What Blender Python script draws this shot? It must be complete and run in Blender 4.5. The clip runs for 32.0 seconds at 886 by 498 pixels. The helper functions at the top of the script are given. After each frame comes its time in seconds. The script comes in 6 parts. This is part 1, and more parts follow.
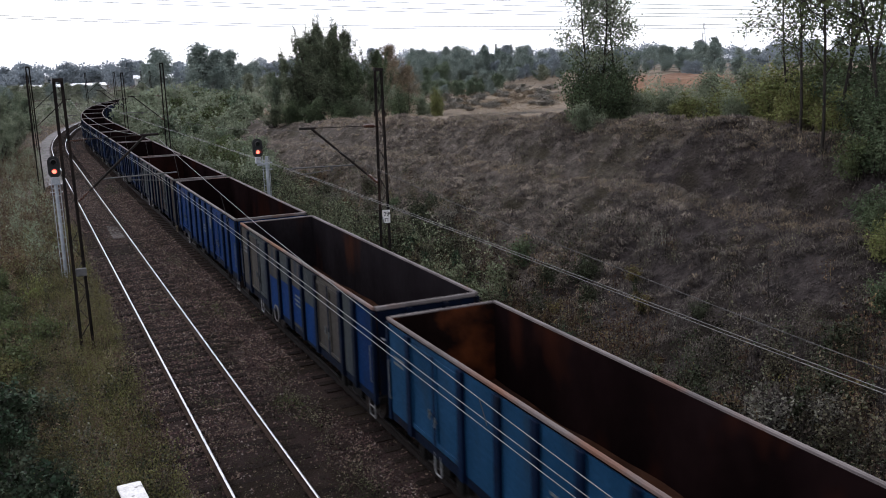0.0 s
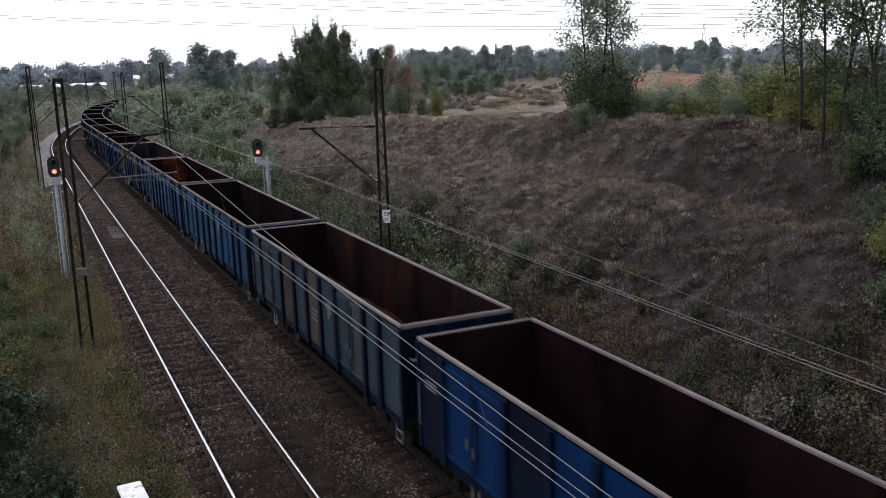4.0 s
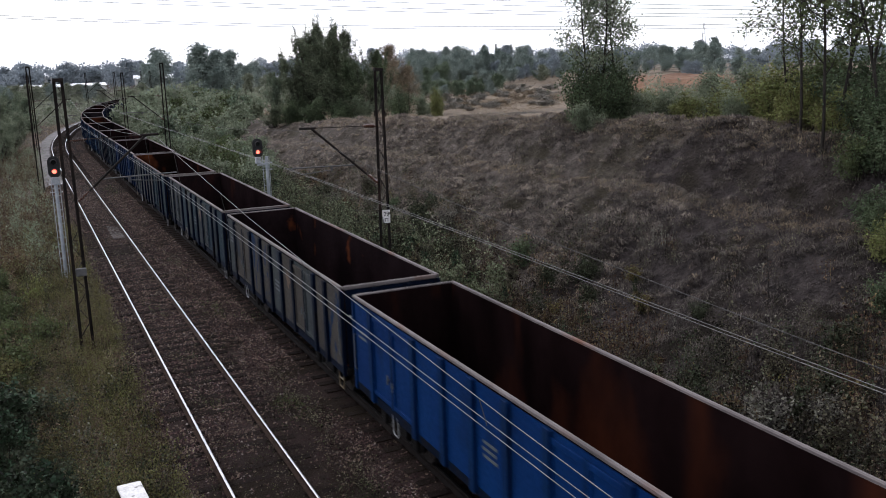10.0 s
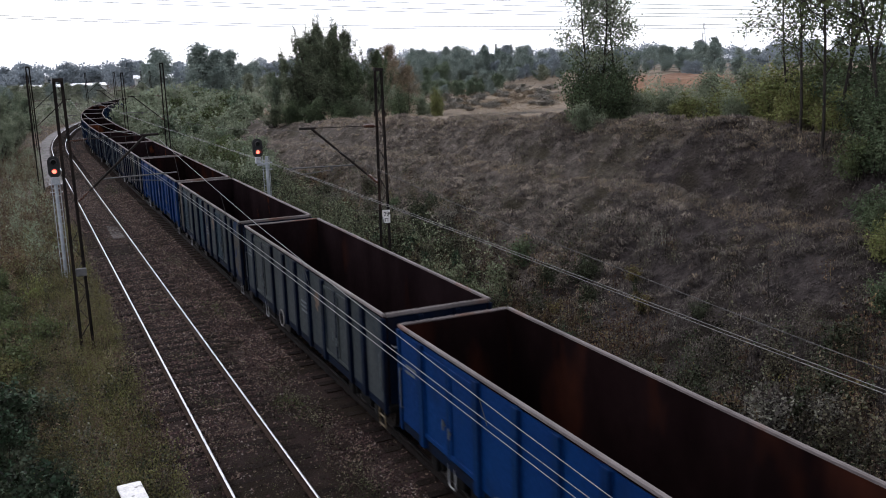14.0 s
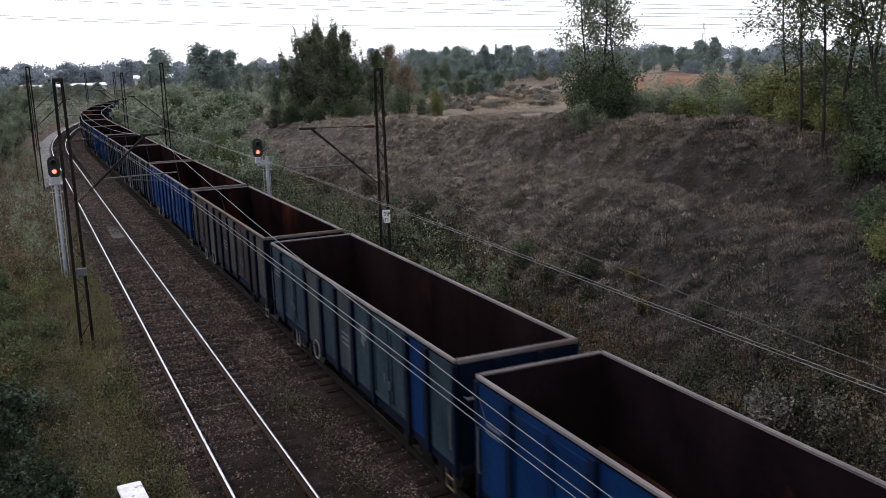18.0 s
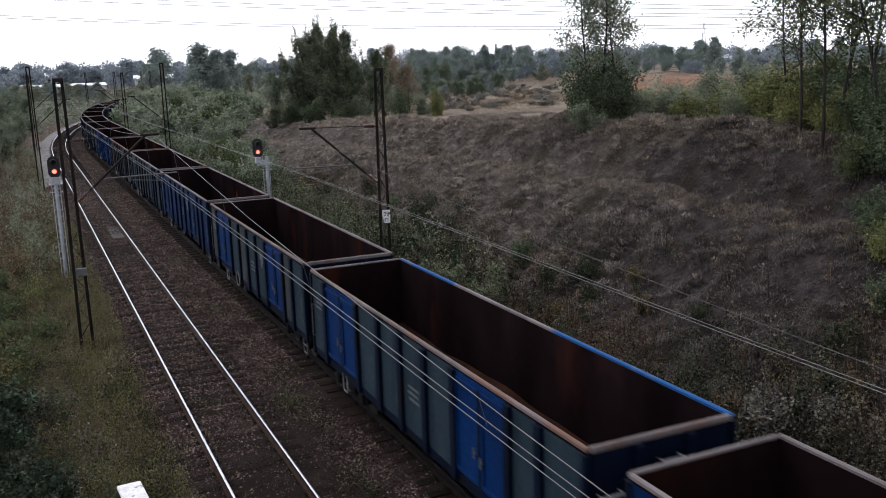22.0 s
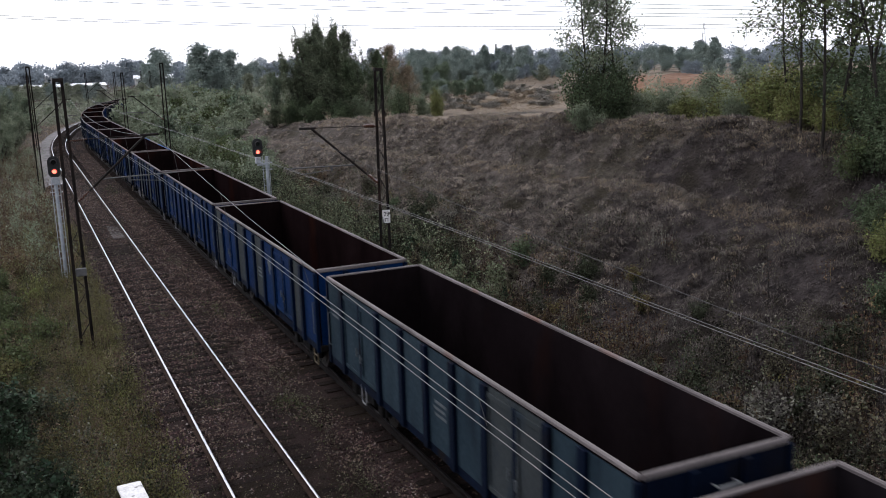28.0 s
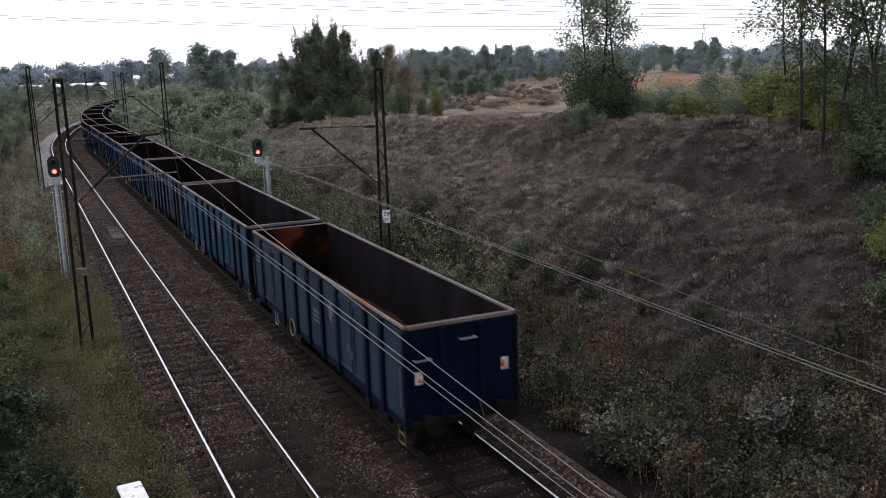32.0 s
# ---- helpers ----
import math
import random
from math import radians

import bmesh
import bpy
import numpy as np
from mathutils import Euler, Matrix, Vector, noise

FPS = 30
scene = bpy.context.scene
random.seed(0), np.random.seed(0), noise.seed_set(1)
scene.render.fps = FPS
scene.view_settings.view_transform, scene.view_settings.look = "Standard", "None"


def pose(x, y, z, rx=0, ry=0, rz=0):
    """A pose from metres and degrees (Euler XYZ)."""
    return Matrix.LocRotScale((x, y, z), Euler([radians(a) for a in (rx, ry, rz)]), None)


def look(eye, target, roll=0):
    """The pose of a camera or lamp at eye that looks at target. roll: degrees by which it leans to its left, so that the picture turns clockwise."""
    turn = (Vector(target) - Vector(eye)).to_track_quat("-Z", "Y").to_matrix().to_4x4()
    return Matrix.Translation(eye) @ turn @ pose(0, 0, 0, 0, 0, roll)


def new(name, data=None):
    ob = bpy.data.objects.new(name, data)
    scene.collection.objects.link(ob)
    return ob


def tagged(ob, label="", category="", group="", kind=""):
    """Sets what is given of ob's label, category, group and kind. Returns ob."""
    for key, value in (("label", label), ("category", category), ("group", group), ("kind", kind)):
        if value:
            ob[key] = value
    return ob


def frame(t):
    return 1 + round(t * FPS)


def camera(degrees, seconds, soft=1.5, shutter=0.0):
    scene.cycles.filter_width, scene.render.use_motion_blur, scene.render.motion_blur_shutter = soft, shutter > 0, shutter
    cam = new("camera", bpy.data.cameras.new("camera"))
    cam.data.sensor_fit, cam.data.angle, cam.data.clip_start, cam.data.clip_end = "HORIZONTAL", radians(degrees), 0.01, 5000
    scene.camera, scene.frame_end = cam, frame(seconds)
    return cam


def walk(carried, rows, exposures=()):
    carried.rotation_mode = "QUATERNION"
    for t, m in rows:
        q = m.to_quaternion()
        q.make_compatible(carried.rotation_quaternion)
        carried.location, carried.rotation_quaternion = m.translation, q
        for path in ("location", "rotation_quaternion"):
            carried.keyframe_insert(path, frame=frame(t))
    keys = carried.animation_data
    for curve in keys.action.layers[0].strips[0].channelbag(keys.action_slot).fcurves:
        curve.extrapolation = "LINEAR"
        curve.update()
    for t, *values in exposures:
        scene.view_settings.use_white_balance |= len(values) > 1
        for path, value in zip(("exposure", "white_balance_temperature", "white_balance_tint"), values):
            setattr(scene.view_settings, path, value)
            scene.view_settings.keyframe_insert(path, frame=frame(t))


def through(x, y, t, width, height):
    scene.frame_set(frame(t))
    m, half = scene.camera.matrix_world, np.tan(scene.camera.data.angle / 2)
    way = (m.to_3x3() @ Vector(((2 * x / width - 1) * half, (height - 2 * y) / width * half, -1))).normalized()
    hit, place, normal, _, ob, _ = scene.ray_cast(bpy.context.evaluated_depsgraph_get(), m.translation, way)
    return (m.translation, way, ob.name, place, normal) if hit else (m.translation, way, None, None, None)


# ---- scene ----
cam = camera(51.8, 32.0, soft=0.9, shutter=0.4)
EYE = (0.0, 0.0, 8.453)
YAW, DIP = 0.4297, 0.2031
AIM = (EYE[0] + math.sin(YAW) * math.cos(DIP), EYE[1] + math.cos(YAW) * math.cos(DIP), EYE[2] - math.sin(DIP))
walk(cam, [(0.0, look(EYE, AIM, -1.78)), (32.0, look(EYE, AIM, -1.78))], exposures=[(0.0, 0.2, 6300, 16), (32.0, 0.2, 6300, 16)])

# ---- daylight: bright cloud cover with thin blue gaps ----
SUN_UP, SUN_WAY = radians(46), radians(-25)
world = bpy.data.worlds.new("world")
scene.world = world
world.use_nodes = True
wn, wl = world.node_tree.nodes, world.node_tree.links
wn.clear()
w_out, w_bg = wn.new("ShaderNodeOutputWorld"), wn.new("ShaderNodeBackground")
w_sky = wn.new("ShaderNodeTexSky")
w_sky.sky_type, w_sky.sun_disc, w_sky.sun_elevation, w_sky.sun_rotation = "NISHITA", False, SUN_UP, SUN_WAY
w_dim = wn.new("ShaderNodeMix")
w_dim.data_type, w_dim.blend_type = "RGBA", "MULTIPLY"
w_dim.inputs[0].default_value = 1.0
w_dim.inputs[7].default_value = (0.11, 0.11, 0.11, 1)
w_co = wn.new("ShaderNodeTexCoord")
w_map = wn.new("ShaderNodeMapping")
w_map.inputs["Scale"].default_value = (1.6, 1.6, 6.0)
w_noise = wn.new("ShaderNodeTexNoise")
w_noise.inputs["Scale"].default_value, w_noise.inputs["Detail"].default_value = 1.7, 7.0
w_ramp = wn.new("ShaderNodeValToRGB")
w_ramp.color_ramp.elements[0].position, w_ramp.color_ramp.elements[1].position = 0.26, 0.52
w_ramp.color_ramp.elements[0].color = (0.35, 0.35, 0.35, 1)
w_mix = wn.new("ShaderNodeMix")
w_mix.data_type = "RGBA"
w_mix.inputs[7].default_value = (1.02, 1.05, 1.10, 1)
w_dot = wn.new("ShaderNodeVectorMath")
w_dot.operation = "DOT_PRODUCT"
w_dot.inputs[1].default_value = (math.sin(SUN_WAY) * 0.85, math.cos(SUN_WAY) * 0.85, 0.53)
w_rng = wn.new("ShaderNodeMapRange")
w_rng.inputs[1].default_value, w_rng.inputs[2].default_value = -0.9, 1.0
w_rng.inputs[3].default_value, w_rng.inputs[4].default_value = 0.62, 1.5
w_bg.inputs["Strength"].default_value = 1.0
wl.new(w_co.outputs["Generated"], w_dot.inputs[0])
wl.new(w_dot.outputs["Value"], w_rng.inputs[0])
wl.new(w_rng.outputs[0], w_bg.inputs["Strength"])
wl.new(w_sky.outputs[0], w_dim.inputs[6])
wl.new(w_co.outputs["Generated"], w_map.inputs[0])
wl.new(w_map.outputs[0], w_noise.inputs[0])
wl.new(w_noise.outputs[0], w_ramp.inputs[0])
wl.new(w_ramp.outputs[0], w_mix.inputs[0])
wl.new(w_dim.outputs[2], w_mix.inputs[6])
wl.new(w_mix.outputs[2], w_bg.inputs[0])
wl.new(w_bg.outputs[0], w_out.inputs[0])

sun = new("sun", bpy.data.lights.new("sun", "SUN"))
sun.data.energy, sun.data.angle, sun.data.color = 0.8, radians(20), (1.0, 0.95, 0.88)
sun.matrix_world = look((0, 0, 60), (-60 * math.sin(SUN_WAY) / math.tan(SUN_UP), -60 * math.cos(SUN_WAY) / math.tan(SUN_UP), 0))


# ---- materials ----
def surface(name, dark, light, scale=3.0, rough=0.85, metal=0.0, bump=0.3, fine=25.0, spots=None, spot_size=1.2, spot_at=(0.55, 0.68),
            vary=0.0, per_island=False, stretch=(1, 1, 1), gloss=0.4, bump_depth=0.02):
    """A worn surface: broad mottling of two tones, fine grain with relief, and stains of a third tone."""
    m = bpy.data.materials.new(name)
    m.use_nodes = True
    n, l = m.node_tree.nodes, m.node_tree.links
    b = n["Principled BSDF"]
    b.inputs["Metallic"].default_value = metal
    b.inputs["Specular IOR Level"].default_value = gloss
    co, mp = n.new("ShaderNodeTexCoord"), n.new("ShaderNodeMapping")
    mp.inputs["Scale"].default_value = stretch
    l.new(co.outputs["Object"], mp.inputs[0])
    info = n.new("ShaderNodeObjectInfo")
    shift = n.new("ShaderNodeMath")
    shift.operation = "MULTIPLY"
    shift.inputs[1].default_value = 97.0
    l.new(info.outputs["Random"], shift.inputs[0])
    if not per_island:
        l.new(shift.outputs[0], mp.inputs["Location"])

    def tone(size, detail, lo, hi):
        t, r = n.new("ShaderNodeTexNoise"), n.new("ShaderNodeMapRange")
        t.inputs["Scale"].default_value, t.inputs["Detail"].default_value = size, detail
        r.inputs[1].default_value, r.inputs[2].default_value = lo, hi
        l.new(mp.outputs[0], t.inputs[0])
        l.new(t.outputs[0], r.inputs[0])
        return r.outputs[0]

    def blend(f, a, c, kind="MIX"):
        x = n.new("ShaderNodeMix")
        x.data_type, x.blend_type = "RGBA", kind
        for sock, v in ((x.inputs[0], f), (x.inputs[6], a), (x.inputs[7], c)):
            if isinstance(v, (int, float)):
                sock.default_value = v
            elif isinstance(v, tuple):
                sock.default_value = (*v, 1)
            else:
                l.new(v, sock)
        return x.outputs[2]

    c = blend(tone(scale, 4, 0.3, 0.7), dark, light)
    grain = tone(fine, 6, 0.25, 0.75)
    c = blend(0.45, c, blend(grain, (0.45, 0.45, 0.45), (1.35, 1.35, 1.35)), "MULTIPLY")
    if spots:
        c = blend(tone(spot_size, 7, *spot_at), c, spots)
    if vary:
        src = n.new("ShaderNodeNewGeometry").outputs["Random Per Island"] if per_island else info.outputs["Random"]
        r = n.new("ShaderNodeMapRange")
        r.inputs[3].default_value, r.inputs[4].default_value = 1 - vary, 1 + vary
        l.new(src, r.inputs[0])
        hsv = n.new("ShaderNodeHueSaturation")
        l.new(r.outputs[0], hsv.inputs["Value"])
        h = n.new("ShaderNodeMapRange")
        h.inputs[3].default_value, h.inputs[4].default_value = 0.5 - vary * 0.07, 0.5 + vary * 0.07
        l.new(src, h.inputs[0])
        l.new(h.outputs[0], hsv.inputs["Hue"])
        l.new(c, hsv.inputs["Color"])
        c = hsv.outputs[0]
    l.new(c, b.inputs["Base Color"])
    r = n.new("ShaderNodeMapRange")
    r.inputs[3].default_value, r.inputs[4].default_value = min(1, rough + 0.1), max(0.02, rough - 0.1)
    l.new(grain, r.inputs[0])
    l.new(r.outputs[0], b.inputs["Roughness"])
    if bump:
        k = n.new("ShaderNodeBump")
        k.inputs["Strength"].default_value, k.inputs["Distance"].default_value = bump, bump_depth
        l.new(grain, k.inputs["Height"])
        l.new(k.outputs[0], b.inputs["Normal"])
    return m


def leafy(name, dark, light, vary=0.45, through=0.25, scale=0.7):
    """Leaves: two greens that drift through the crown, each leaf a little its own, light shining through."""
    m = surface(name, dark, light, scale=scale, rough=0.6, bump=0, fine=9, vary=vary, per_island=True, gloss=0.1)
    n, l = m.node_tree.nodes, m.node_tree.links
    b, out = n["Principled BSDF"], n["Material Output"]
    t, mix = n.new("ShaderNodeBsdfTranslucent"), n.new("ShaderNodeMixShader")
    mix.inputs[0].default_value = through
    l.new(b.inputs["Base Color"].links[0].from_socket, t.inputs[0])
    l.new(b.outputs[0], mix.inputs[1])
    l.new(t.outputs[0], mix.inputs[2])
    l.new(mix.outputs[0], out.inputs[0])
    return m


def glow(name, colour, strength):
    m = bpy.data.materials.new(name)
    m.use_nodes = True
    b = m.node_tree.nodes["Principled BSDF"]
    b.inputs["Base Color"].default_value = (*colour, 1)
    b.inputs["Emission Color"].default_value = (*colour, 1)
    b.inputs["Emission Strength"].default_value = strength
    return m


M_SOIL = surface("dry_grass_soil", (0.04543, 0.03931, 0.03494), (0.15026, 0.12929, 0.11182), scale=2.6, fine=9, bump=1.0, bump_depth=0.14,
                 spots=(0.045, 0.039, 0.028), spot_size=0.35, spot_at=(0.5, 0.66), gloss=0.04)
# darker version of the soil, for the near slope and upper bank
M_SOIL_DARK = surface("dark_heathy_soil", (0.02167, 0.01848, 0.01785), (0.07139, 0.05991, 0.05736), scale=2.6, fine=9, bump=1.0, bump_depth=0.14,
                  spots=(0.030, 0.025, 0.020), spot_size=0.5, spot_at=(0.5, 0.66), gloss=0.04)
M_BALLAST = surface("ballast", (0.01359, 0.00905, 0.00814), (0.03847, 0.02659, 0.02354), scale=0.6, fine=22, bump=1.0, bump_depth=0.05,
                    spots=(0.017, 0.0125, 0.009), spot_size=0.5, spot_at=(0.48, 0.62), gloss=0.04)
M_STONE_LIGHT = surface("pale_crushed_stone", (0.075, 0.058, 0.053), (0.19, 0.158, 0.15), scale=1.6, vary=0.5, per_island=True, fine=60, bump=0.4, gloss=0.1)
# hold steels keep dust and rust; base tones lowered to deepen the shade inside
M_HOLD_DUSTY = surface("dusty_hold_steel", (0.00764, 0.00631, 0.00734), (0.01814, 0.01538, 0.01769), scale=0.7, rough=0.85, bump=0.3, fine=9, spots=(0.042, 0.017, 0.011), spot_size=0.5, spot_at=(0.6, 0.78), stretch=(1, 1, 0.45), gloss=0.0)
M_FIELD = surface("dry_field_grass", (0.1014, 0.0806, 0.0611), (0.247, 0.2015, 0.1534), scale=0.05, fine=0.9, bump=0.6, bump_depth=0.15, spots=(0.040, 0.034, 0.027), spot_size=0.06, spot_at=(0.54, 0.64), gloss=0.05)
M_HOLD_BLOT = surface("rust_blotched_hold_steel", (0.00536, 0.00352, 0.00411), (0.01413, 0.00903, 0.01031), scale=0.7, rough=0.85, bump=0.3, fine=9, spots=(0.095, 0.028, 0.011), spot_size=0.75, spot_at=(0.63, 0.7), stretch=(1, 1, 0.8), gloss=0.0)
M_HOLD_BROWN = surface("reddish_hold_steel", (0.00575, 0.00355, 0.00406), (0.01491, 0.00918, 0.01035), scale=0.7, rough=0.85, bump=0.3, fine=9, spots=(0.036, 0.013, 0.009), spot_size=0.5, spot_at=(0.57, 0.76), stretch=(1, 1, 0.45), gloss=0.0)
M_PEEL = surface("peeling_beige_paint", (0.03619, 0.03307, 0.02933), (0.05866, 0.05366, 0.04805), scale=1.2, rough=0.68, bump=0.15, spots=(0.00312, 0.01622, 0.0468), spot_size=2.8, spot_at=(0.54, 0.60), stretch=(1, 1, 0.6), gloss=0.06)
# near rail head coloured dark, as if mirroring the wagons' underside
M_RAIL_TOP_SHADE = surface("oil_dulled_rail_head", (0.02, 0.0188, 0.0184), (0.036, 0.034, 0.0328), rough=0.4, metal=1.0, bump=0.05, fine=60)
# darker copy of the rail colour for the shade under the wagons
M_RAIL_SHADE = surface("oily_rail", (0.0042, 0.003, 0.0027), (0.0096, 0.0066, 0.0054), rough=0.8, fine=50, gloss=0.08)
M_RIB_BLUE = surface("deep_blue_paint", (0.00055, 0.00442, 0.01674), (0.00102, 0.00767, 0.02558), scale=1.1, rough=0.68, bump=0.1, spots=(0.00525, 0.00675, 0.0105), spot_size=1.6, spot_at=(0.56, 0.72), stretch=(1, 1, 0.5), gloss=0.06)
# ditch soil painted near-black for the deep shade between tall weeds
M_DITCH_SHADE = surface("dark_ditch_soil", (0.006, 0.0051, 0.0045), (0.0216, 0.018, 0.0156), scale=0.5, fine=8, bump=0.8, bump_depth=0.1, gloss=0.03)
# ballast colour darkened for the shade under the train, some oil grime included
M_BED_SHADE = surface("oil_stained_ballast", (0.0064, 0.0048, 0.00435), (0.01536, 0.01152, 0.01024), scale=0.8, fine=22, bump=1.0, bump_depth=0.05, gloss=0.04)
M_STONE = surface("crushed_stone", (0.028, 0.0176, 0.0156), (0.108, 0.071, 0.0635), scale=1.6, vary=0.85, per_island=True, fine=60, bump=0.4, gloss=0.06)
M_SLEEPER = surface("old_timber_sleeper", (0.00858, 0.00598, 0.0052), (0.0195, 0.01365, 0.0117), scale=2, fine=40, bump=0.8, vary=0.25, stretch=(0.3, 3, 3), gloss=0.05)
M_RAIL_TOP = surface("polished_rail", (0.55, 0.56, 0.58), (0.72, 0.73, 0.75), rough=0.28, metal=1.0, bump=0.05, fine=60)
M_RAIL = surface("rusty_rail", (0.022, 0.013, 0.01), (0.045, 0.027, 0.019), rough=0.85, fine=50, gloss=0.1)
M_BLUE = surface("blue_paint", (0.00052, 0.00999, 0.04529), (0.00105, 0.01809, 0.07045), scale=1.1, rough=0.68, bump=0.1, spots=(0.0042, 0.01188, 0.02642), spot_size=1.3, spot_at=(0.52, 0.75), stretch=(1, 1, 0.5), gloss=0.06)
M_CYAN = surface("sun_faded_blue_paint", (0.0036, 0.0238, 0.0560), (0.0080, 0.0390, 0.0880), scale=1.0, rough=0.68, bump=0.1, spots=(0.010, 0.022, 0.040), spot_size=1.4, spot_at=(0.55, 0.72), stretch=(1, 1, 0.5), gloss=0.06)
M_AQUA = surface("faded_aqua_paint", (0.0072, 0.02763, 0.05115), (0.0144, 0.04675, 0.07755), scale=1.0, rough=0.68, bump=0.1, spots=(0.010, 0.022, 0.040), spot_size=1.4, spot_at=(0.55, 0.72), stretch=(1, 1, 0.5), gloss=0.06)
M_BRIGHT = surface("bright_blue_paint", (0.0007, 0.0152, 0.0727), (0.0011, 0.0223, 0.0941), scale=0.8, rough=0.68, bump=0.1, spots=(0.00192, 0.01091, 0.04277), spot_size=1.3, spot_at=(0.55, 0.75), stretch=(1, 1, 0.5), gloss=0.06)
M_TEAL = surface("faded_teal_paint", (0.01299, 0.02381, 0.03319), (0.02309, 0.03824, 0.04979), scale=1.2, rough=0.68, bump=0.1, spots=(0.00866, 0.01443, 0.02165), spot_size=1.6, spot_at=(0.55, 0.72), stretch=(1, 1, 0.4), gloss=0.06)
M_GREY = surface("grey_paint", (0.02543, 0.03103, 0.03357), (0.04374, 0.04984, 0.05188), scale=1.2, rough=0.68, bump=0.1, spots=(0.01496, 0.02244, 0.03142), spot_size=1.5, spot_at=(0.55, 0.72), stretch=(1, 1, 0.4), gloss=0.06)
M_BEIGE = surface("beige_faded_paint", (0.03602, 0.03294, 0.02943), (0.05491, 0.04964, 0.04437), scale=1.2, rough=0.68, bump=0.1, spots=(0.01747, 0.02496, 0.03619), spot_size=1.6, spot_at=(0.54, 0.70), stretch=(1, 1, 0.4), gloss=0.06)
M_BROWN = surface("brown_stained_paint", (0.02252, 0.01638, 0.01484), (0.03735, 0.02917, 0.02609), scale=1.1, rough=0.68, bump=0.15, spots=(0.01535, 0.01791, 0.02367), spot_size=1.6, spot_at=(0.56, 0.72), stretch=(1, 1, 0.4), gloss=0.06)
M_NAVY = surface("dark_blue_paint", (0.00102, 0.00306, 0.00952), (0.00204, 0.00612, 0.01768), scale=1.5, rough=0.68, bump=0.1, spots=(0.00765, 0.00637, 0.0068), spot_size=2.0, spot_at=(0.55, 0.72), stretch=(1, 1, 0.4), gloss=0.06)
M_RIM = surface("worn_rim_steel", (0.085, 0.074, 0.073), (0.17, 0.148, 0.145), scale=0.8, rough=0.6, bump=0.2, spots=(0.12, 0.06, 0.042), spot_size=0.7, spot_at=(0.58, 0.72), gloss=0.12)
M_RIM_BLUE = surface("blue_flaked_rim", (0.085, 0.074, 0.073), (0.17, 0.148, 0.145), scale=0.8, rough=0.6, bump=0.2, spots=(0.006, 0.060, 0.19), spot_size=0.16, spot_at=(0.50, 0.53), gloss=0.12)
M_RIM_RUST = surface("rusted_rim_steel", (0.088, 0.0721, 0.06825), (0.155, 0.12978, 0.1239), scale=0.8, rough=0.7, bump=0.2, spots=(0.145, 0.0721, 0.04725), spot_size=0.5, spot_at=(0.48, 0.66), gloss=0.1)
M_STEP = surface("galvanised_step", (0.16, 0.165, 0.17), (0.26, 0.265, 0.27), rough=0.5, metal=0.2, bump=0)
M_END_RUST = surface("orange_rusted_end_wall", (0.0050, 0.0028, 0.0026), (0.0125, 0.0068, 0.0060), scale=0.7, rough=0.9, bump=0.3, fine=9, spots=(0.085, 0.025, 0.010), spot_size=0.7, spot_at=(0.5, 0.66), gloss=0.0)
M_RESIDUE = surface("rusty_residue", (0.01581, 0.00697, 0.00418), (0.03627, 0.01581, 0.0093), scale=1.4, rough=0.95, bump=0.8, fine=14, spots=(0.020, 0.011, 0.009), spot_size=0.8, spot_at=(0.5, 0.7), gloss=0.03)
M_HOLD_FLOOR = surface("rusty_hold_floor", (0.012, 0.0065, 0.005), (0.032, 0.016, 0.011), scale=0.5, rough=0.9, bump=0.4, spots=(0.085, 0.030, 0.014), spot_size=0.5, spot_at=(0.48, 0.66), fine=10, gloss=0.03)
# coal stain, with the dark of the hold's inside also put into the colour
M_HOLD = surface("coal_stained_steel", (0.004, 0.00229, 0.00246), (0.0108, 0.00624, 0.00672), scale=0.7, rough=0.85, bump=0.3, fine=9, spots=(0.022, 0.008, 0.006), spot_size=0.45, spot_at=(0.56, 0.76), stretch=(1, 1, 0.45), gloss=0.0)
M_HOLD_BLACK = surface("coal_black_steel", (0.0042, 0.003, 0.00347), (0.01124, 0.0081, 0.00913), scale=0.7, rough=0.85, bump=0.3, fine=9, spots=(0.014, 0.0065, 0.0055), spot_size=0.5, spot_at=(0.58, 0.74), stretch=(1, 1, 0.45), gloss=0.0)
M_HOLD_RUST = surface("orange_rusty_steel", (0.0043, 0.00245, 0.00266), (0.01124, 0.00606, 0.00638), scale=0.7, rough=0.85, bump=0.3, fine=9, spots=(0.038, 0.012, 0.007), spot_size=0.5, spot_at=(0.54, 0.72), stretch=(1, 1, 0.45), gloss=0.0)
M_UNDER = surface("grimy_underframe", (0.003, 0.0027, 0.0025), (0.008, 0.007, 0.0065), scale=2, rough=0.8, spots=(0.022, 0.012, 0.009), spot_at=(0.62, 0.75), gloss=0.1)
M_WHEEL = surface("wheel_steel", (0.015, 0.012, 0.011), (0.03, 0.024, 0.02), rough=0.55, metal=0.6, fine=40)
M_WHITE = surface("white_flaking_paint", (0.52, 0.51, 0.50), (0.74, 0.73, 0.72), scale=5, rough=0.6, spots=(0.10, 0.095, 0.09), spot_size=4.0, spot_at=(0.58, 0.64))
M_PALE = surface("pale_lettering_paint", (0.0465, 0.0558, 0.06277), (0.0744, 0.08602, 0.093), scale=9, rough=0.7, bump=0)
M_YELLOW = surface("yellow_paint", (0.056, 0.04, 0.016), (0.088, 0.064, 0.028), rough=0.6)
M_MARK = surface("reflective_red_white", (0.42, 0.36, 0.35), (0.55, 0.5, 0.49), scale=14, rough=0.4, spots=(0.4, 0.05, 0.03), spot_size=9, spot_at=(0.56, 0.6))
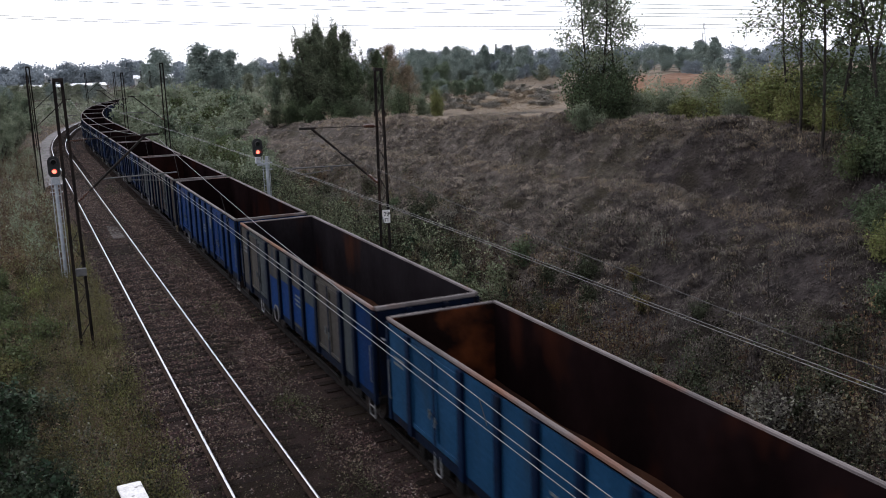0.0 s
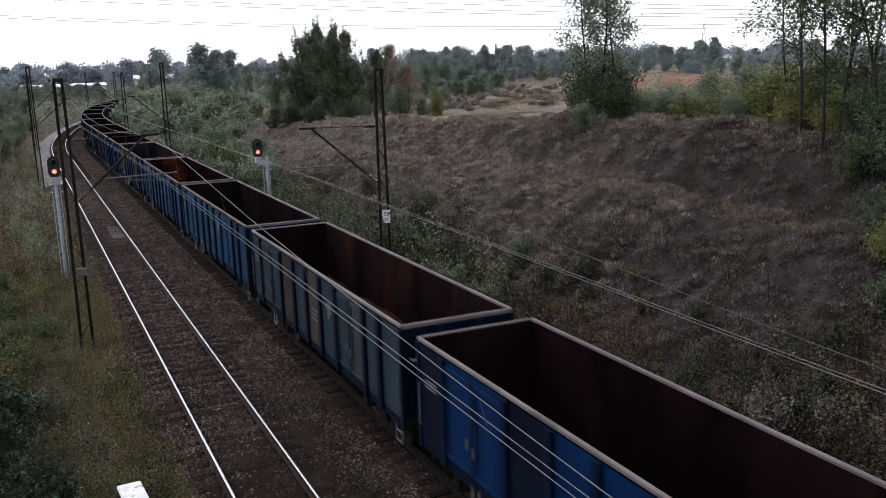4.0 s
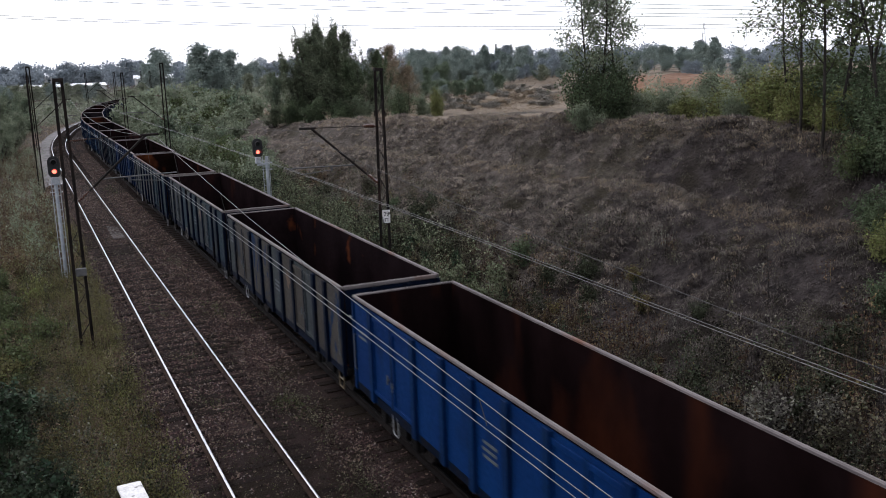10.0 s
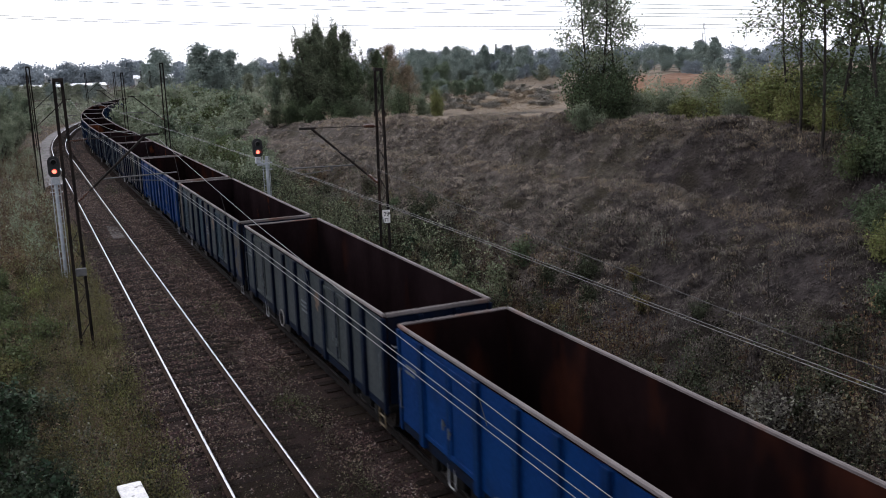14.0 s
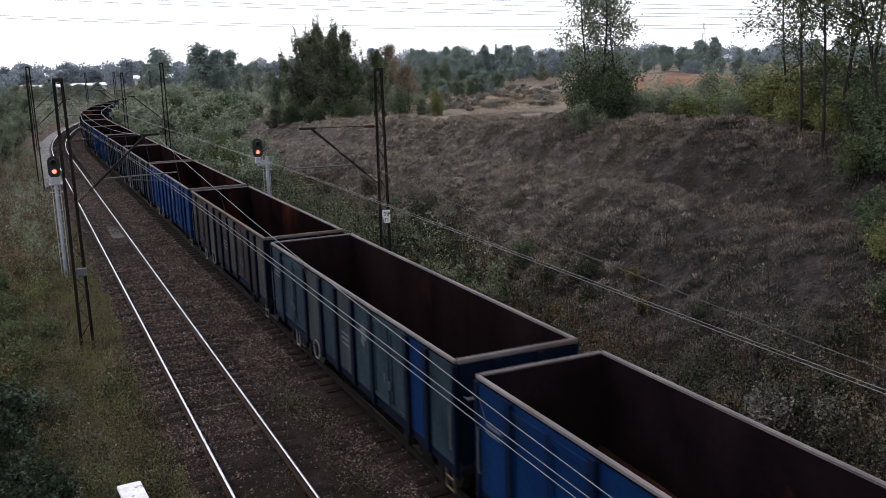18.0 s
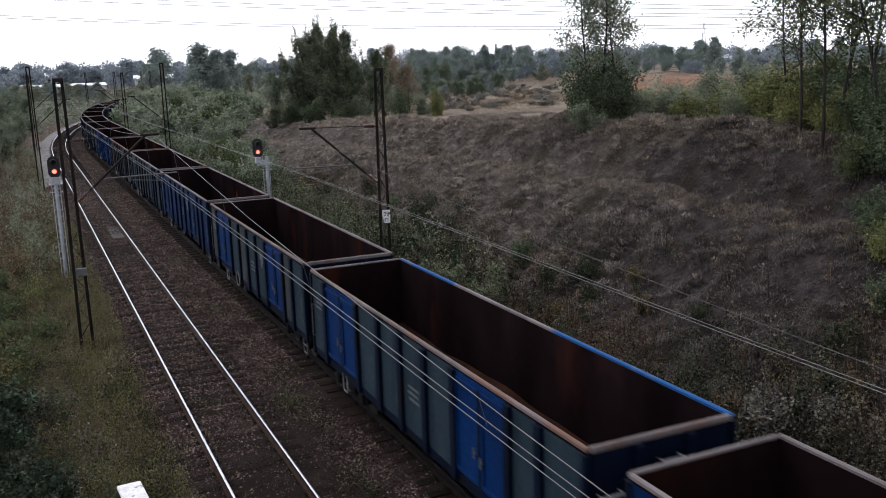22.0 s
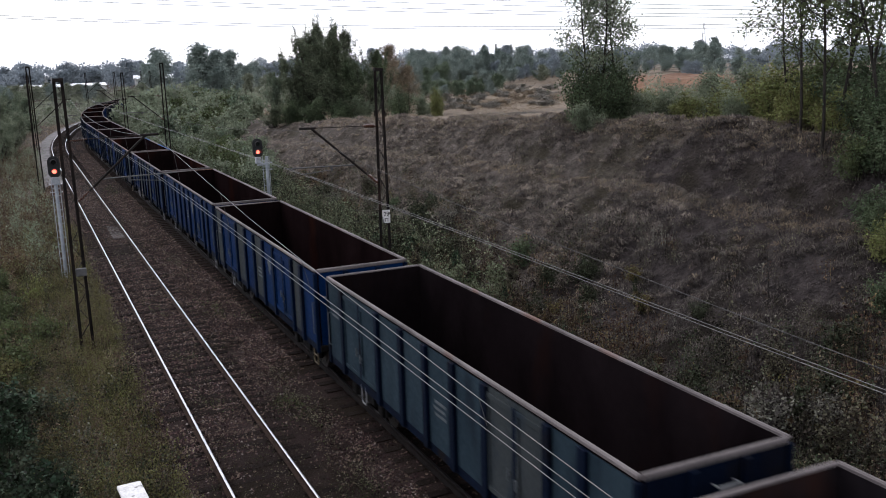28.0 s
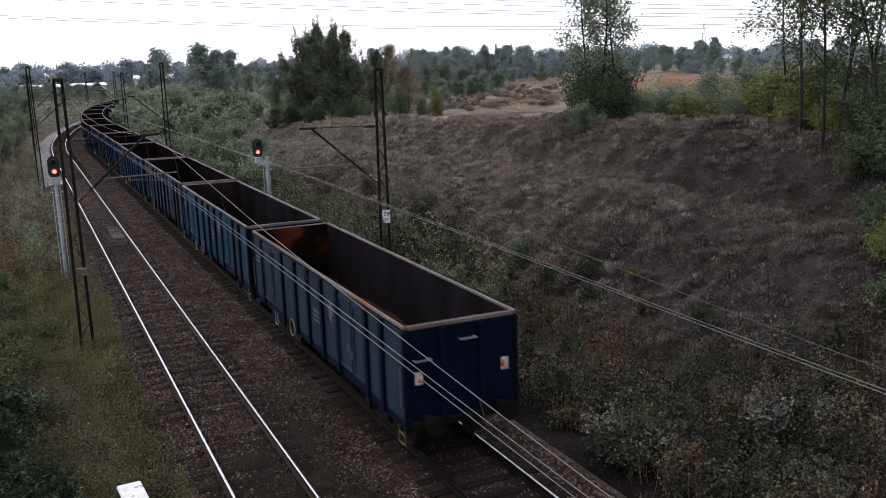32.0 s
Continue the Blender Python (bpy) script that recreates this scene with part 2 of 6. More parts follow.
M_MAST = surface("dark_mast_steel", (0.007, 0.0055, 0.005), (0.018, 0.0135, 0.0115), scale=1.5, rough=0.8, fine=30, spots=(0.032, 0.02, 0.015), spot_size=1.2, gloss=0.2)
M_GALV = surface("galvanised_steel", (0.28, 0.31, 0.34), (0.42, 0.45, 0.48), rough=0.5, metal=0.4, fine=40)
M_WIRE = surface("copper_wire", (0.085, 0.084, 0.082), (0.14, 0.138, 0.134), rough=0.4, metal=0.7, bump=0, gloss=0.6)
M_CABLE = surface("weathered_cable", (0.035, 0.034, 0.033), (0.07, 0.067, 0.063), rough=0.7, bump=0)
M_ARM = surface("grey_bracket_tube", (0.05, 0.05, 0.052), (0.10, 0.10, 0.10), rough=0.6, fine=30)
M_HVCABLE = surface("aluminium_cable", (0.39, 0.405, 0.42), (0.51, 0.525, 0.54), rough=0.6, bump=0)
M_CERAMIC = surface("brown_ceramic", (0.05, 0.022, 0.015), (0.08, 0.035, 0.022), rough=0.25, bump=0)
M_BLACK = surface("black_signal_paint", (0.008, 0.008, 0.009), (0.018, 0.018, 0.02), rough=0.6)
M_RED_LAMP = glow("lit_signal_lens", (1.0, 0.10, 0.06), 5.0)
M_LENS = surface("dark_signal_lens", (0.01, 0.012, 0.012), (0.02, 0.024, 0.024), rough=0.15, bump=0)
M_BARK = surface("bark", (0.0175, 0.015, 0.013), (0.0425, 0.0375, 0.0325), scale=4, fine=30, bump=0.8, stretch=(1, 1, 0.3), gloss=0.1)
M_LEAF = leafy("birch_leaves", (0.05198, 0.0678, 0.03164), (0.12656, 0.14916, 0.06554))
M_LEAF_DARK = leafy("willow_leaves", (0.07586, 0.10165, 0.06979), (0.16993, 0.20938, 0.13655))
# sallow colours lifted partly to carry the haze over the far thicket
M_LEAF_GREY = leafy("sallow_leaves", (0.11249, 0.13731, 0.09099), (0.27296, 0.30605, 0.21175), through=0.42, vary=0.32)
M_LEAF_PALE = leafy("pale_backed_leaves", (0.034, 0.042, 0.027), (0.108, 0.121, 0.08))
M_LEAF_GOLD = leafy("yellowing_leaves", (0.09746, 0.10916, 0.03898), (0.21442, 0.21832, 0.08577))
M_LEAF_WILLOW = leafy("dark_willow_leaves", (0.0513, 0.063, 0.03705), (0.16387, 0.1875, 0.12112), vary=0.6)
M_LEAF_RUST = leafy("autumn_leaves", (0.06, 0.042, 0.026), (0.125, 0.088, 0.052))
# distance haze is put into these two leaf colours: paler and bluer than foliage
M_LEAF_HAZE = leafy("distant_leaves", (0.16231, 0.20503, 0.18453), (0.28191, 0.33317, 0.29387), scale=0.12, vary=0.16)
M_LEAF_HAZE_BLUE = leafy("far_wood_leaves", (0.18984, 0.22781, 0.25818), (0.2712, 0.30917, 0.33086), scale=0.08, vary=0.16)
M_LEAF_BUSH = leafy("bush_leaves", (0.04746, 0.06554, 0.03616), (0.11526, 0.14464, 0.0791))
M_AUTUMN = leafy("tan_autumn_leaves", (0.15, 0.116, 0.082), (0.3, 0.236, 0.166))
M_WEED_OLIVE = leafy("olive_weed_leaves", (0.01095, 0.0097, 0.00633), (0.15028, 0.13026, 0.09518), vary=0.9)
M_WEED_GREEN = leafy("green_weed_leaves", (0.0105, 0.0125, 0.0065), (0.088, 0.096, 0.058), vary=0.9)
M_WEED_PALE = leafy("pale_weed_leaves", (0.02238, 0.0211, 0.01758), (0.20899, 0.19473, 0.16623), vary=0.9)
M_STALK = leafy("dry_seed_stalks", (0.046, 0.031, 0.023), (0.215, 0.155, 0.115), vary=0.7, through=0.15)
M_WEED_GOLD = leafy("ochre_weed_leaves", (0.03, 0.023, 0.010), (0.165, 0.125, 0.055), vary=0.9)
M_WEED_BROWN = leafy("withered_weed_leaves", (0.01588, 0.00964, 0.00626), (0.16511, 0.10316, 0.06734), vary=0.9)
M_STRAW = leafy("dry_grass", (0.106, 0.08798, 0.0742), (0.318, 0.26712, 0.22472), vary=0.5, through=0.15, scale=1.3)
# darker grass, commoner towards the near end of the slope
M_STRAW_DARK = leafy("damp_brown_grass", (0.03755, 0.0313, 0.02941), (0.1477, 0.12267, 0.1114), vary=0.75, through=0.15, scale=1.3)
M_SAPLING = leafy("sapling_leaves", (0.0746, 0.0869, 0.0497), (0.2466, 0.2607, 0.1673), vary=0.7)
M_SAPLING_DEEP = leafy("deep_green_sapling_leaves", (0.012, 0.020, 0.011), (0.072, 0.100, 0.060), vary=0.8)
M_STRAW_GREEN = leafy("green_grass", (0.060, 0.059, 0.022), (0.19, 0.178, 0.080), vary=0.5, through=0.2, scale=1.0)
M_STRAW_RED = leafy("russet_grass", (0.15553, 0.1185, 0.08295), (0.32586, 0.25921, 0.18515), vary=0.4, through=0.15, scale=0.8)
M_LEAF_HOLLOW = leafy("withered_bush_leaves", (0.13, 0.1222, 0.104), (0.2665, 0.247, 0.2145), vary=0.3)
M_VERGE = leafy("olive_verge_herbs", (0.042, 0.039, 0.015), (0.19, 0.172, 0.075), vary=0.7)
M_TRACKWEED = leafy("fresh_track_weeds", (0.026, 0.034, 0.013), (0.105, 0.125, 0.050), vary=0.6)
M_RENDER = surface("pale_house_wall", (0.42, 0.42, 0.41), (0.55, 0.55, 0.53), scale=0.4, rough=0.9)
M_ROOF = surface("white_metal_roof", (0.72, 0.74, 0.77), (0.86, 0.87, 0.90), scale=0.2, rough=0.5)
M_GLASS = surface("dark_window_glass", (0.015, 0.02, 0.025), (0.03, 0.04, 0.05), rough=0.12, bump=0, gloss=0.6)
M_EARTH = surface("bare_red_earth", (0.13, 0.075, 0.05), (0.22, 0.135, 0.09), scale=0.15, fine=1.5, bump=0.6, bump_depth=0.1, gloss=0.05)
M_PATCH = surface("faded_orange_patch", (0.06, 0.0372, 0.024), (0.102, 0.066, 0.042), scale=5, rough=0.8, bump=0)
M_PALE_STONE = surface("pale_gravel", (0.085, 0.08, 0.078), (0.19, 0.182, 0.178), scale=0.9, vary=0.4, per_island=True, fine=60, bump=0.4, gloss=0.1)
# scrub colour paled to carry the distance haze
M_SCRUB_HAZE = leafy("distant_scrub", (0.15594, 0.17413, 0.12735), (0.2599, 0.27939, 0.20142), scale=0.1, vary=0.16)
M_PYLON = surface("lattice_pylon_steel", (0.22, 0.24, 0.26), (0.3, 0.32, 0.34), rough=0.7, bump=0)


# ---- mesh helpers ----
def arrays(name, verts, faces, mat=None, smooth=False):
    """A mesh from numpy arrays of corners and of equally long faces."""
    me = bpy.data.meshes.new(name)
    verts, faces = np.asarray(verts, np.float32).reshape(-1, 3), np.asarray(faces, np.int32)
    k = faces.shape[1]
    me.vertices.add(len(verts))
    me.vertices.foreach_set("co", verts.ravel())
    me.loops.add(faces.size)
    me.loops.foreach_set("vertex_index", faces.ravel())
    me.polygons.add(len(faces))
    me.polygons.foreach_set("loop_start", np.arange(0, faces.size, k, dtype=np.int32))
    if smooth:
        me.polygons.foreach_set("use_smooth", np.ones(len(faces), bool))
    me.update(calc_edges=True)
    if mat:
        me.materials.append(mat)
    return me


def box(bm, x0, x1, y0, y1, z0, z1, bevel=0.0):
    m = Matrix.Translation(((x0 + x1) / 2, (y0 + y1) / 2, (z0 + z1) / 2)) @ Matrix.Diagonal((x1 - x0, y1 - y0, z1 - z0, 1))
    vs = bmesh.ops.create_cube(bm, size=1, matrix=m)["verts"]
    if bevel:
        bmesh.ops.bevel(bm, geom=list({e for v in vs for e in v.link_edges}), offset=bevel, segments=1, affect="EDGES")
    return bm


def rod(bm, a, b, r0, r1=None, sides=8):
    """A round bar from a to b."""
    a, b = Vector(a), Vector(b)
    d = b - a
    m = Matrix.Translation((a + b) / 2) @ d.to_track_quat("Z", "Y").to_matrix().to_4x4()
    bmesh.ops.create_cone(bm, cap_ends=True, segments=sides, radius1=r0, radius2=r0 if r1 is None else r1, depth=d.length, matrix=m)
    return bm


def bar(bm, a, b, w, h, up=(0, 0, 1)):
    """A flat or square bar from a to b, w wide and h high."""
    a, b = Vector(a), Vector(b)
    d = (b - a).normalized()
    s = d.cross(Vector(up)).normalized()
    u = s.cross(d)
    vs = [bm.verts.new(p + s * (i * w / 2) + u * (j * h / 2)) for p in (a, b) for i, j in ((-1, -1), (1, -1), (1, 1), (-1, 1))]
    for f in ((0, 1, 2, 3), (7, 6, 5, 4), (0, 4, 5, 1), (1, 5, 6, 2), (2, 6, 7, 3), (3, 7, 4, 0)):
        bm.faces.new([vs[i] for i in f])
    return bm


def mesh_of(name, bm, mat):
    bmesh.ops.recalc_face_normals(bm, faces=bm.faces)
    me = bpy.data.meshes.new(name)
    bm.to_mesh(me)
    bm.free()
    me.materials.append(mat)
    return me


def part(name, bm, mat, parent=None, label=""):
    """One mesh object out of a bmesh (or a ready mesh), under a thing or part."""
    me = bm if isinstance(bm, bpy.types.Mesh) else mesh_of(name, bm, mat)
    ob = new(name, me)
    if parent is not None:
        ob.parent = parent
    if isinstance(bm, bpy.types.Mesh) and mat is not None and me.materials and me.materials[0] != mat:
        ob.material_slots[0].link = "OBJECT"
        ob.material_slots[0].material = mat
    return tagged(ob, label)


# ---- the line of the railway: straight, a bend to the right, straight again ----
TRACK_X, OTHER = 8.04, -4.165
BEND_Y, BEND_R, BEND_TURN = 102.0, 335.0, radians(20)


def along(s, u=0.0):
    """The place and heading s metres along the line, u metres to its right."""
    if s <= BEND_Y:
        return TRACK_X + u, s, 0.0
    a = min((s - BEND_Y) / BEND_R, BEND_TURN)
    x = TRACK_X + BEND_R - (BEND_R - u) * math.cos(a)
    y = BEND_Y + (BEND_R - u) * math.sin(a)
    rest = s - BEND_Y - BEND_R * BEND_TURN
    if rest > 0:
        x, y = x + rest * math.sin(a), y + rest * math.cos(a)
    return x, y, a


def line_coords(x, y):
    """For arrays of places: metres along the line and to its right."""
    x, y = np.asarray(x, float), np.asarray(y, float)
    cx = TRACK_X + BEND_R
    dx, dy = cx - x, y - BEND_Y
    a = np.clip(np.arctan2(dy, np.maximum(dx, 1e-3)), 0, BEND_TURN)
    r = np.hypot(dx, dy)
    s_arc, u_arc = BEND_Y + BEND_R * a, BEND_R - r
    ex, ey, ea = along(BEND_Y + BEND_R * BEND_TURN)
    s3 = (x - ex) * math.sin(ea) + (y - ey) * math.cos(ea)
    u3 = (x - ex) * math.cos(ea) - (y - ey) * math.sin(ea)
    s = np.where(y <= BEND_Y, y, np.where(s3 > 0, BEND_Y + BEND_R * BEND_TURN + s3, s_arc))
    u = np.where(y <= BEND_Y, x - TRACK_X, np.where(s3 > 0, u3, u_arc))
    return s, u


def ease(a, b, x):
    t = np.clip((x - a) / (b - a), 0, 1)
    return t * t * (3 - 2 * t)


def bumps(x, y):
    """Uneven ground at several sizes, -1 to 1."""
    return (np.sin(x * 0.31 + 1.3 * np.sin(y * 0.17)) * np.cos(y * 0.27 + 0.9 * np.sin(x * 0.21 + 2)) * 0.5
            + np.sin(x * 0.93 + 0.7 * np.sin(y * 0.61 + 1)) * np.cos(y * 0.83 + 1.1 * np.sin(x * 0.55)) * 0.3
            + np.sin(x * 2.3 + np.sin(y * 1.9)) * np.cos(y * 2.1 + np.sin(x * 1.7 + 4)) * 0.2)


def lumps(x, y, size, seed):
    """Smooth random lumps of one size, -1 to 1."""
    p, q = np.asarray(x, float) / size, np.asarray(y, float) / size
    i, j = np.floor(p), np.floor(q)
    f, g = p - i, q - j
    f, g = f * f * (3 - 2 * f), g * g * (3 - 2 * g)

    def chance(a, b):
        v = np.sin(a * 12.9898 + b * 78.233 + seed * 3.71) * 43758.5453
        return v - np.floor(v)

    low = chance(i, j) * (1 - f) + chance(i + 1, j) * f
    high = chance(i, j + 1) * (1 - f) + chance(i + 1, j + 1) * f
    return 2 * (low * (1 - g) + high * g) - 1


def tussocks(x, y):
    """Knee-high lumps of matted grass, in metres."""
    return 0.25 * lumps(x, y, 0.62, 1) + 0.16 * lumps(x + 0.4 * y, y - 0.4 * x, 1.5, 2) + 0.12 * lumps(x, y, 3.7, 5)


CREST_S = np.array([-80, 0, 15, 20, 27, 34, 45, 61, 80, 105, 140, 200, 400.0])
CREST_Z = np.array([7.5, 6.5, 5.7, 5.5, 5.55, 5.45, 5.05, 4.3, 3.25, 2.0, 1.2, 0.8, 0.8])


def land(x, y):
    """The height of the ground, for arrays."""
    s, u = line_coords(x, y)
    crest = np.interp(s, CREST_S, CREST_Z)
    b = bumps(x, y)
    t = np.clip((u - 5.2) / 11.8, 0, 1)
    prof = np.interp(t, [0, 0.12, 0.3, 0.55, 0.68, 0.77, 0.90, 0.97, 1.0], [0, 0.06, 0.2, 0.5, 0.61, 0.65, 0.91, 0.98, 1.0])
    right = -0.55 + (crest + 0.55) * prof + b * (0.10 + 0.20 * ease(6, 9, u) * (1 - ease(14, 17, u)))
    right = right + tussocks(x, y) * ease(6, 8.5, u) * (1 - 0.75 * ease(12.9, 13.3, u) * (1 - ease(14.2, 14.6, u))) + 0.22 * lumps(x, y, 2.6, 9) * ease(13, 16, u)
    far = np.hypot(x, y)
    mound = 1.3 * np.exp(-(((x - 98) / 30) ** 2 + ((y - 178) / 42) ** 2)) + 1.6 * np.exp(-(((x - 150) / 45) ** 2 + ((y - 195) / 40) ** 2))
    plateau = crest + (3.0 - crest) * ease(18, 60, u) + 0.35 * b * ease(17, 22, u) + 1.4 * np.sin(x * 0.017 + 1) * np.sin(y * 0.013) * ease(30, 120, u) + mound + (tussocks(x, y) + 0.22 * lumps(x, y, 2.6, 9)) * (1 - ease(17, 24, u))
    right = np.where(u > 17, plateau, right)
    bed = -0.36 + 0.02 * b
    left = -0.5 + 0.12 * b + 1.3 * ease(-14, -40, u) + 0.6 * b * ease(-18, -40, u)
    z = bed + (right - bed) * ease(2.6, 5.2, u)
    z = np.where(u < -6.2, bed + (left - bed) * ease(-6.2, -8.5, u), z)
    return z + 3.5 * ease(350, 1500, far) * (1 - ease(900, 2500, far) * 0.5)


def land_at(x, y):
    return float(land(np.array([x]), np.array([y]))[0])


def build_ground():
    def lines(fine0, fine1, step, lo, hi, grow):
        v = list(np.arange(fine0, fine1 + 1e-6, step))
        d = step
        while v[-1] < hi:
            d *= grow
            v.append(v[-1] + d)
        d = step
        while v[0] > lo:
            d *= grow
            v.insert(0, v[0] - d)
        return np.array(v)

    xs = lines(-4, 28, 0.15, -2800, 3200, 1.16)
    ys = lines(12, 60, 0.18, -500, 4200, 1.06)
    X, Y = np.meshgrid(xs, ys)
    Z = land(X, Y)
    nx = len(xs)
    i = (np.arange(len(ys) - 1)[:, None] * nx + np.arange(nx - 1)[None, :]).ravel()
    ob = new("ground", arrays("ground", np.stack([X, Y, Z], -1).reshape(-1, 3), np.stack([i, i + 1, i + nx + 1, i + nx], -1), M_SOIL, True))
    ob.data.materials.append(M_FIELD)
    ob.data.materials.append(M_DITCH_SHADE)
    ob.data.materials.append(M_SOIL_DARK)
    xc, yc = (X[:-1, :-1] + X[1:, 1:]).ravel() / 2, (Y[:-1, :-1] + Y[1:, 1:]).ravel() / 2
    sc, uc = line_coords(xc, yc)
    # ditch faces take the soil colour that holds the weeds' shade
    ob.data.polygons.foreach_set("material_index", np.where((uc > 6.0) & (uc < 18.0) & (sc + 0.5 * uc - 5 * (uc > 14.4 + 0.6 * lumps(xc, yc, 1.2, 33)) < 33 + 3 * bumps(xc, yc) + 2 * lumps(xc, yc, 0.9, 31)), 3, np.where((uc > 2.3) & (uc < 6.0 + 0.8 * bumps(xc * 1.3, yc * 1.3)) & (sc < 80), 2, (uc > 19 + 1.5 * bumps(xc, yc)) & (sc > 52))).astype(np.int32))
    tagged(ob, "rough ground with dry grass, cutting slope beside the railway", "ground", kind="structure")


build_ground()


def sweep(name, section, u, s0, s1, step, mat, closed=True):
    """A mesh with one cross-section (x to the right, z up) along the line."""
    ss = np.arange(s0, s1 + 1e-6, step)
    vs = []
    for s in ss:
        x, y, a = along(s, u)
        vs += [(x + p * math.cos(a), y - p * math.sin(a), q) for p, q in section]
    k, fs = len(section), []
    for i in range(len(ss) - 1):
        for j in range(k if closed else k - 1):
            a, b = i * k + j, i * k + (j + 1) % k
            fs.append((a, b, b + k, a + k))
    return arrays(name, vs, fs, mat)


def build_track(name, u, shown):
    if u:
        pale = new("ballast_bed", sweep("ballast_bed", [(-2.6, -0.40), (-1.9, -0.18), (-1.1, -0.16), (-0.9, -0.18)], u, 78, 250, 4.0, M_PALE_STONE, False))
        tagged(pale, "fresh pale gravel bed on the bend of the empty track", "ballast", kind="structure")
    bed = new("ballast_bed", sweep("ballast_bed", [(-2.35, -0.42), (-1.75, -0.21), (-0.8, -0.19), (0.8, -0.19), (1.75, -0.21), (2.35, -0.42)], u, -60, 620, 4.0, M_BALLAST, False))
    tagged(bed, "brownish crushed-stone ballast bed under the rails", "ballast", kind="structure")
    # strip that paints the train's shade onto its own track bed
    if not u:
        strip = new("oily_strip", sweep("oily_strip", [(-1.25, -0.206), (-0.8, -0.200), (0.8, -0.200), (1.25, -0.206)], u, -60, 620, 4.0, M_BED_SHADE, False))
        tagged(strip, "ballast darkened for the train's shade and oil, between and beside the rails", "ballast", kind="structure")
    rails = tagged(new(name), "pair of steel rails with polished heads on sleepers", "railway track", kind="structure")
    web = [(-0.07, -0.172), (0.07, -0.172), (0.07, -0.155), (0.012, -0.135), (0.012, -0.045), (0.034, -0.035), (0.034, -0.004), (-0.034, -0.004), (-0.034, -0.035), (-0.012, -0.045), (-0.012, -0.135), (-0.07, -0.155)]
    for side in (-1, 1):
        # the train's track gets the rail colours darkened for shade
        r = part("rail", sweep("rail", web, u + side * 0.752, -60, 620, 4.0, M_RAIL if u else M_RAIL_SHADE), None, rails)
        part("rail_head", sweep("rail_head", [(-0.030, -0.006), (0.030, -0.006), (0.024, 0.0), (-0.024, 0.0)], u + side * 0.752, -60, 620, 4.0, M_RAIL_TOP if u or side > 0 else M_RAIL_TOP_SHADE), None, r, "polished running surface")
    bm = box(bmesh.new(), -1.3, 1.3, -0.125, 0.125, -0.28, -0.165, 0.012)
    for side in (-1, 1):
        box(bm, side * 0.752 - 0.17, side * 0.752 + 0.17, -0.08, 0.08, -0.166, -0.150)
        for o in (-0.11, 0.11):
            rod(bm, (side * 0.752 + o, 0, -0.16), (side * 0.752 + o, 0, -0.115), 0.025, sides=6)
    sleeper = mesh_of("sleeper", bm, M_SLEEPER)
    rng = random.Random(5)
    far_v, far_f, s = [], [], 4.0
    sv = np.array([v.co for v in sleeper.vertices])
    while s < 240:
        x, y, a = along(s, u)
        turn = -a + rng.uniform(-0.012, 0.012)
        if s < shown:
            ob = part("sleeper", sleeper, None, rails)
            ob.matrix_basis = Matrix.Translation((x, y, rng.uniform(-0.034, -0.006) if u else rng.uniform(-0.024, 0.0))) @ Matrix.Rotation(turn, 4, "Z")
        else:
            n = len(far_v)
            c, q = math.cos(turn), math.sin(turn)
            far_v += [(x + c * p - q * w, y + q * p + c * w, h) for p in (-1.3, 1.3) for w in (-0.125, 0.125) for h in (-0.28, -0.165)]
            far_f += [(n + i, n + j, n + k, n + l) for i, j, k, l in ((0, 1, 3, 2), (4, 6, 7, 5), (0, 4, 5, 1), (2, 3, 7, 6), (1, 5, 7, 3))]
        s += 0.62
    tagged(part("sleepers", arrays("sleepers", far_v, far_f, M_SLEEPER), None, rails), kind="stuff")


build_track("track_1", OTHER, 80)
build_track("track_2", 0.0, 40)


# ---- the train of open wagons ----
PITCH, BODY = 13.97, 13.05
HALF, RIM_Z, FLOOR_Z = 1.27, 3.13, 1.12
# bays along a side from the leading end: width, and whether it is a pair of doors
BAYS = [(1.20, False), (2.40, True), (1.40, False), (1.25, False), (1.25, False), (1.30, False), (2.05, True), (0.98, False), (1.22, False)]


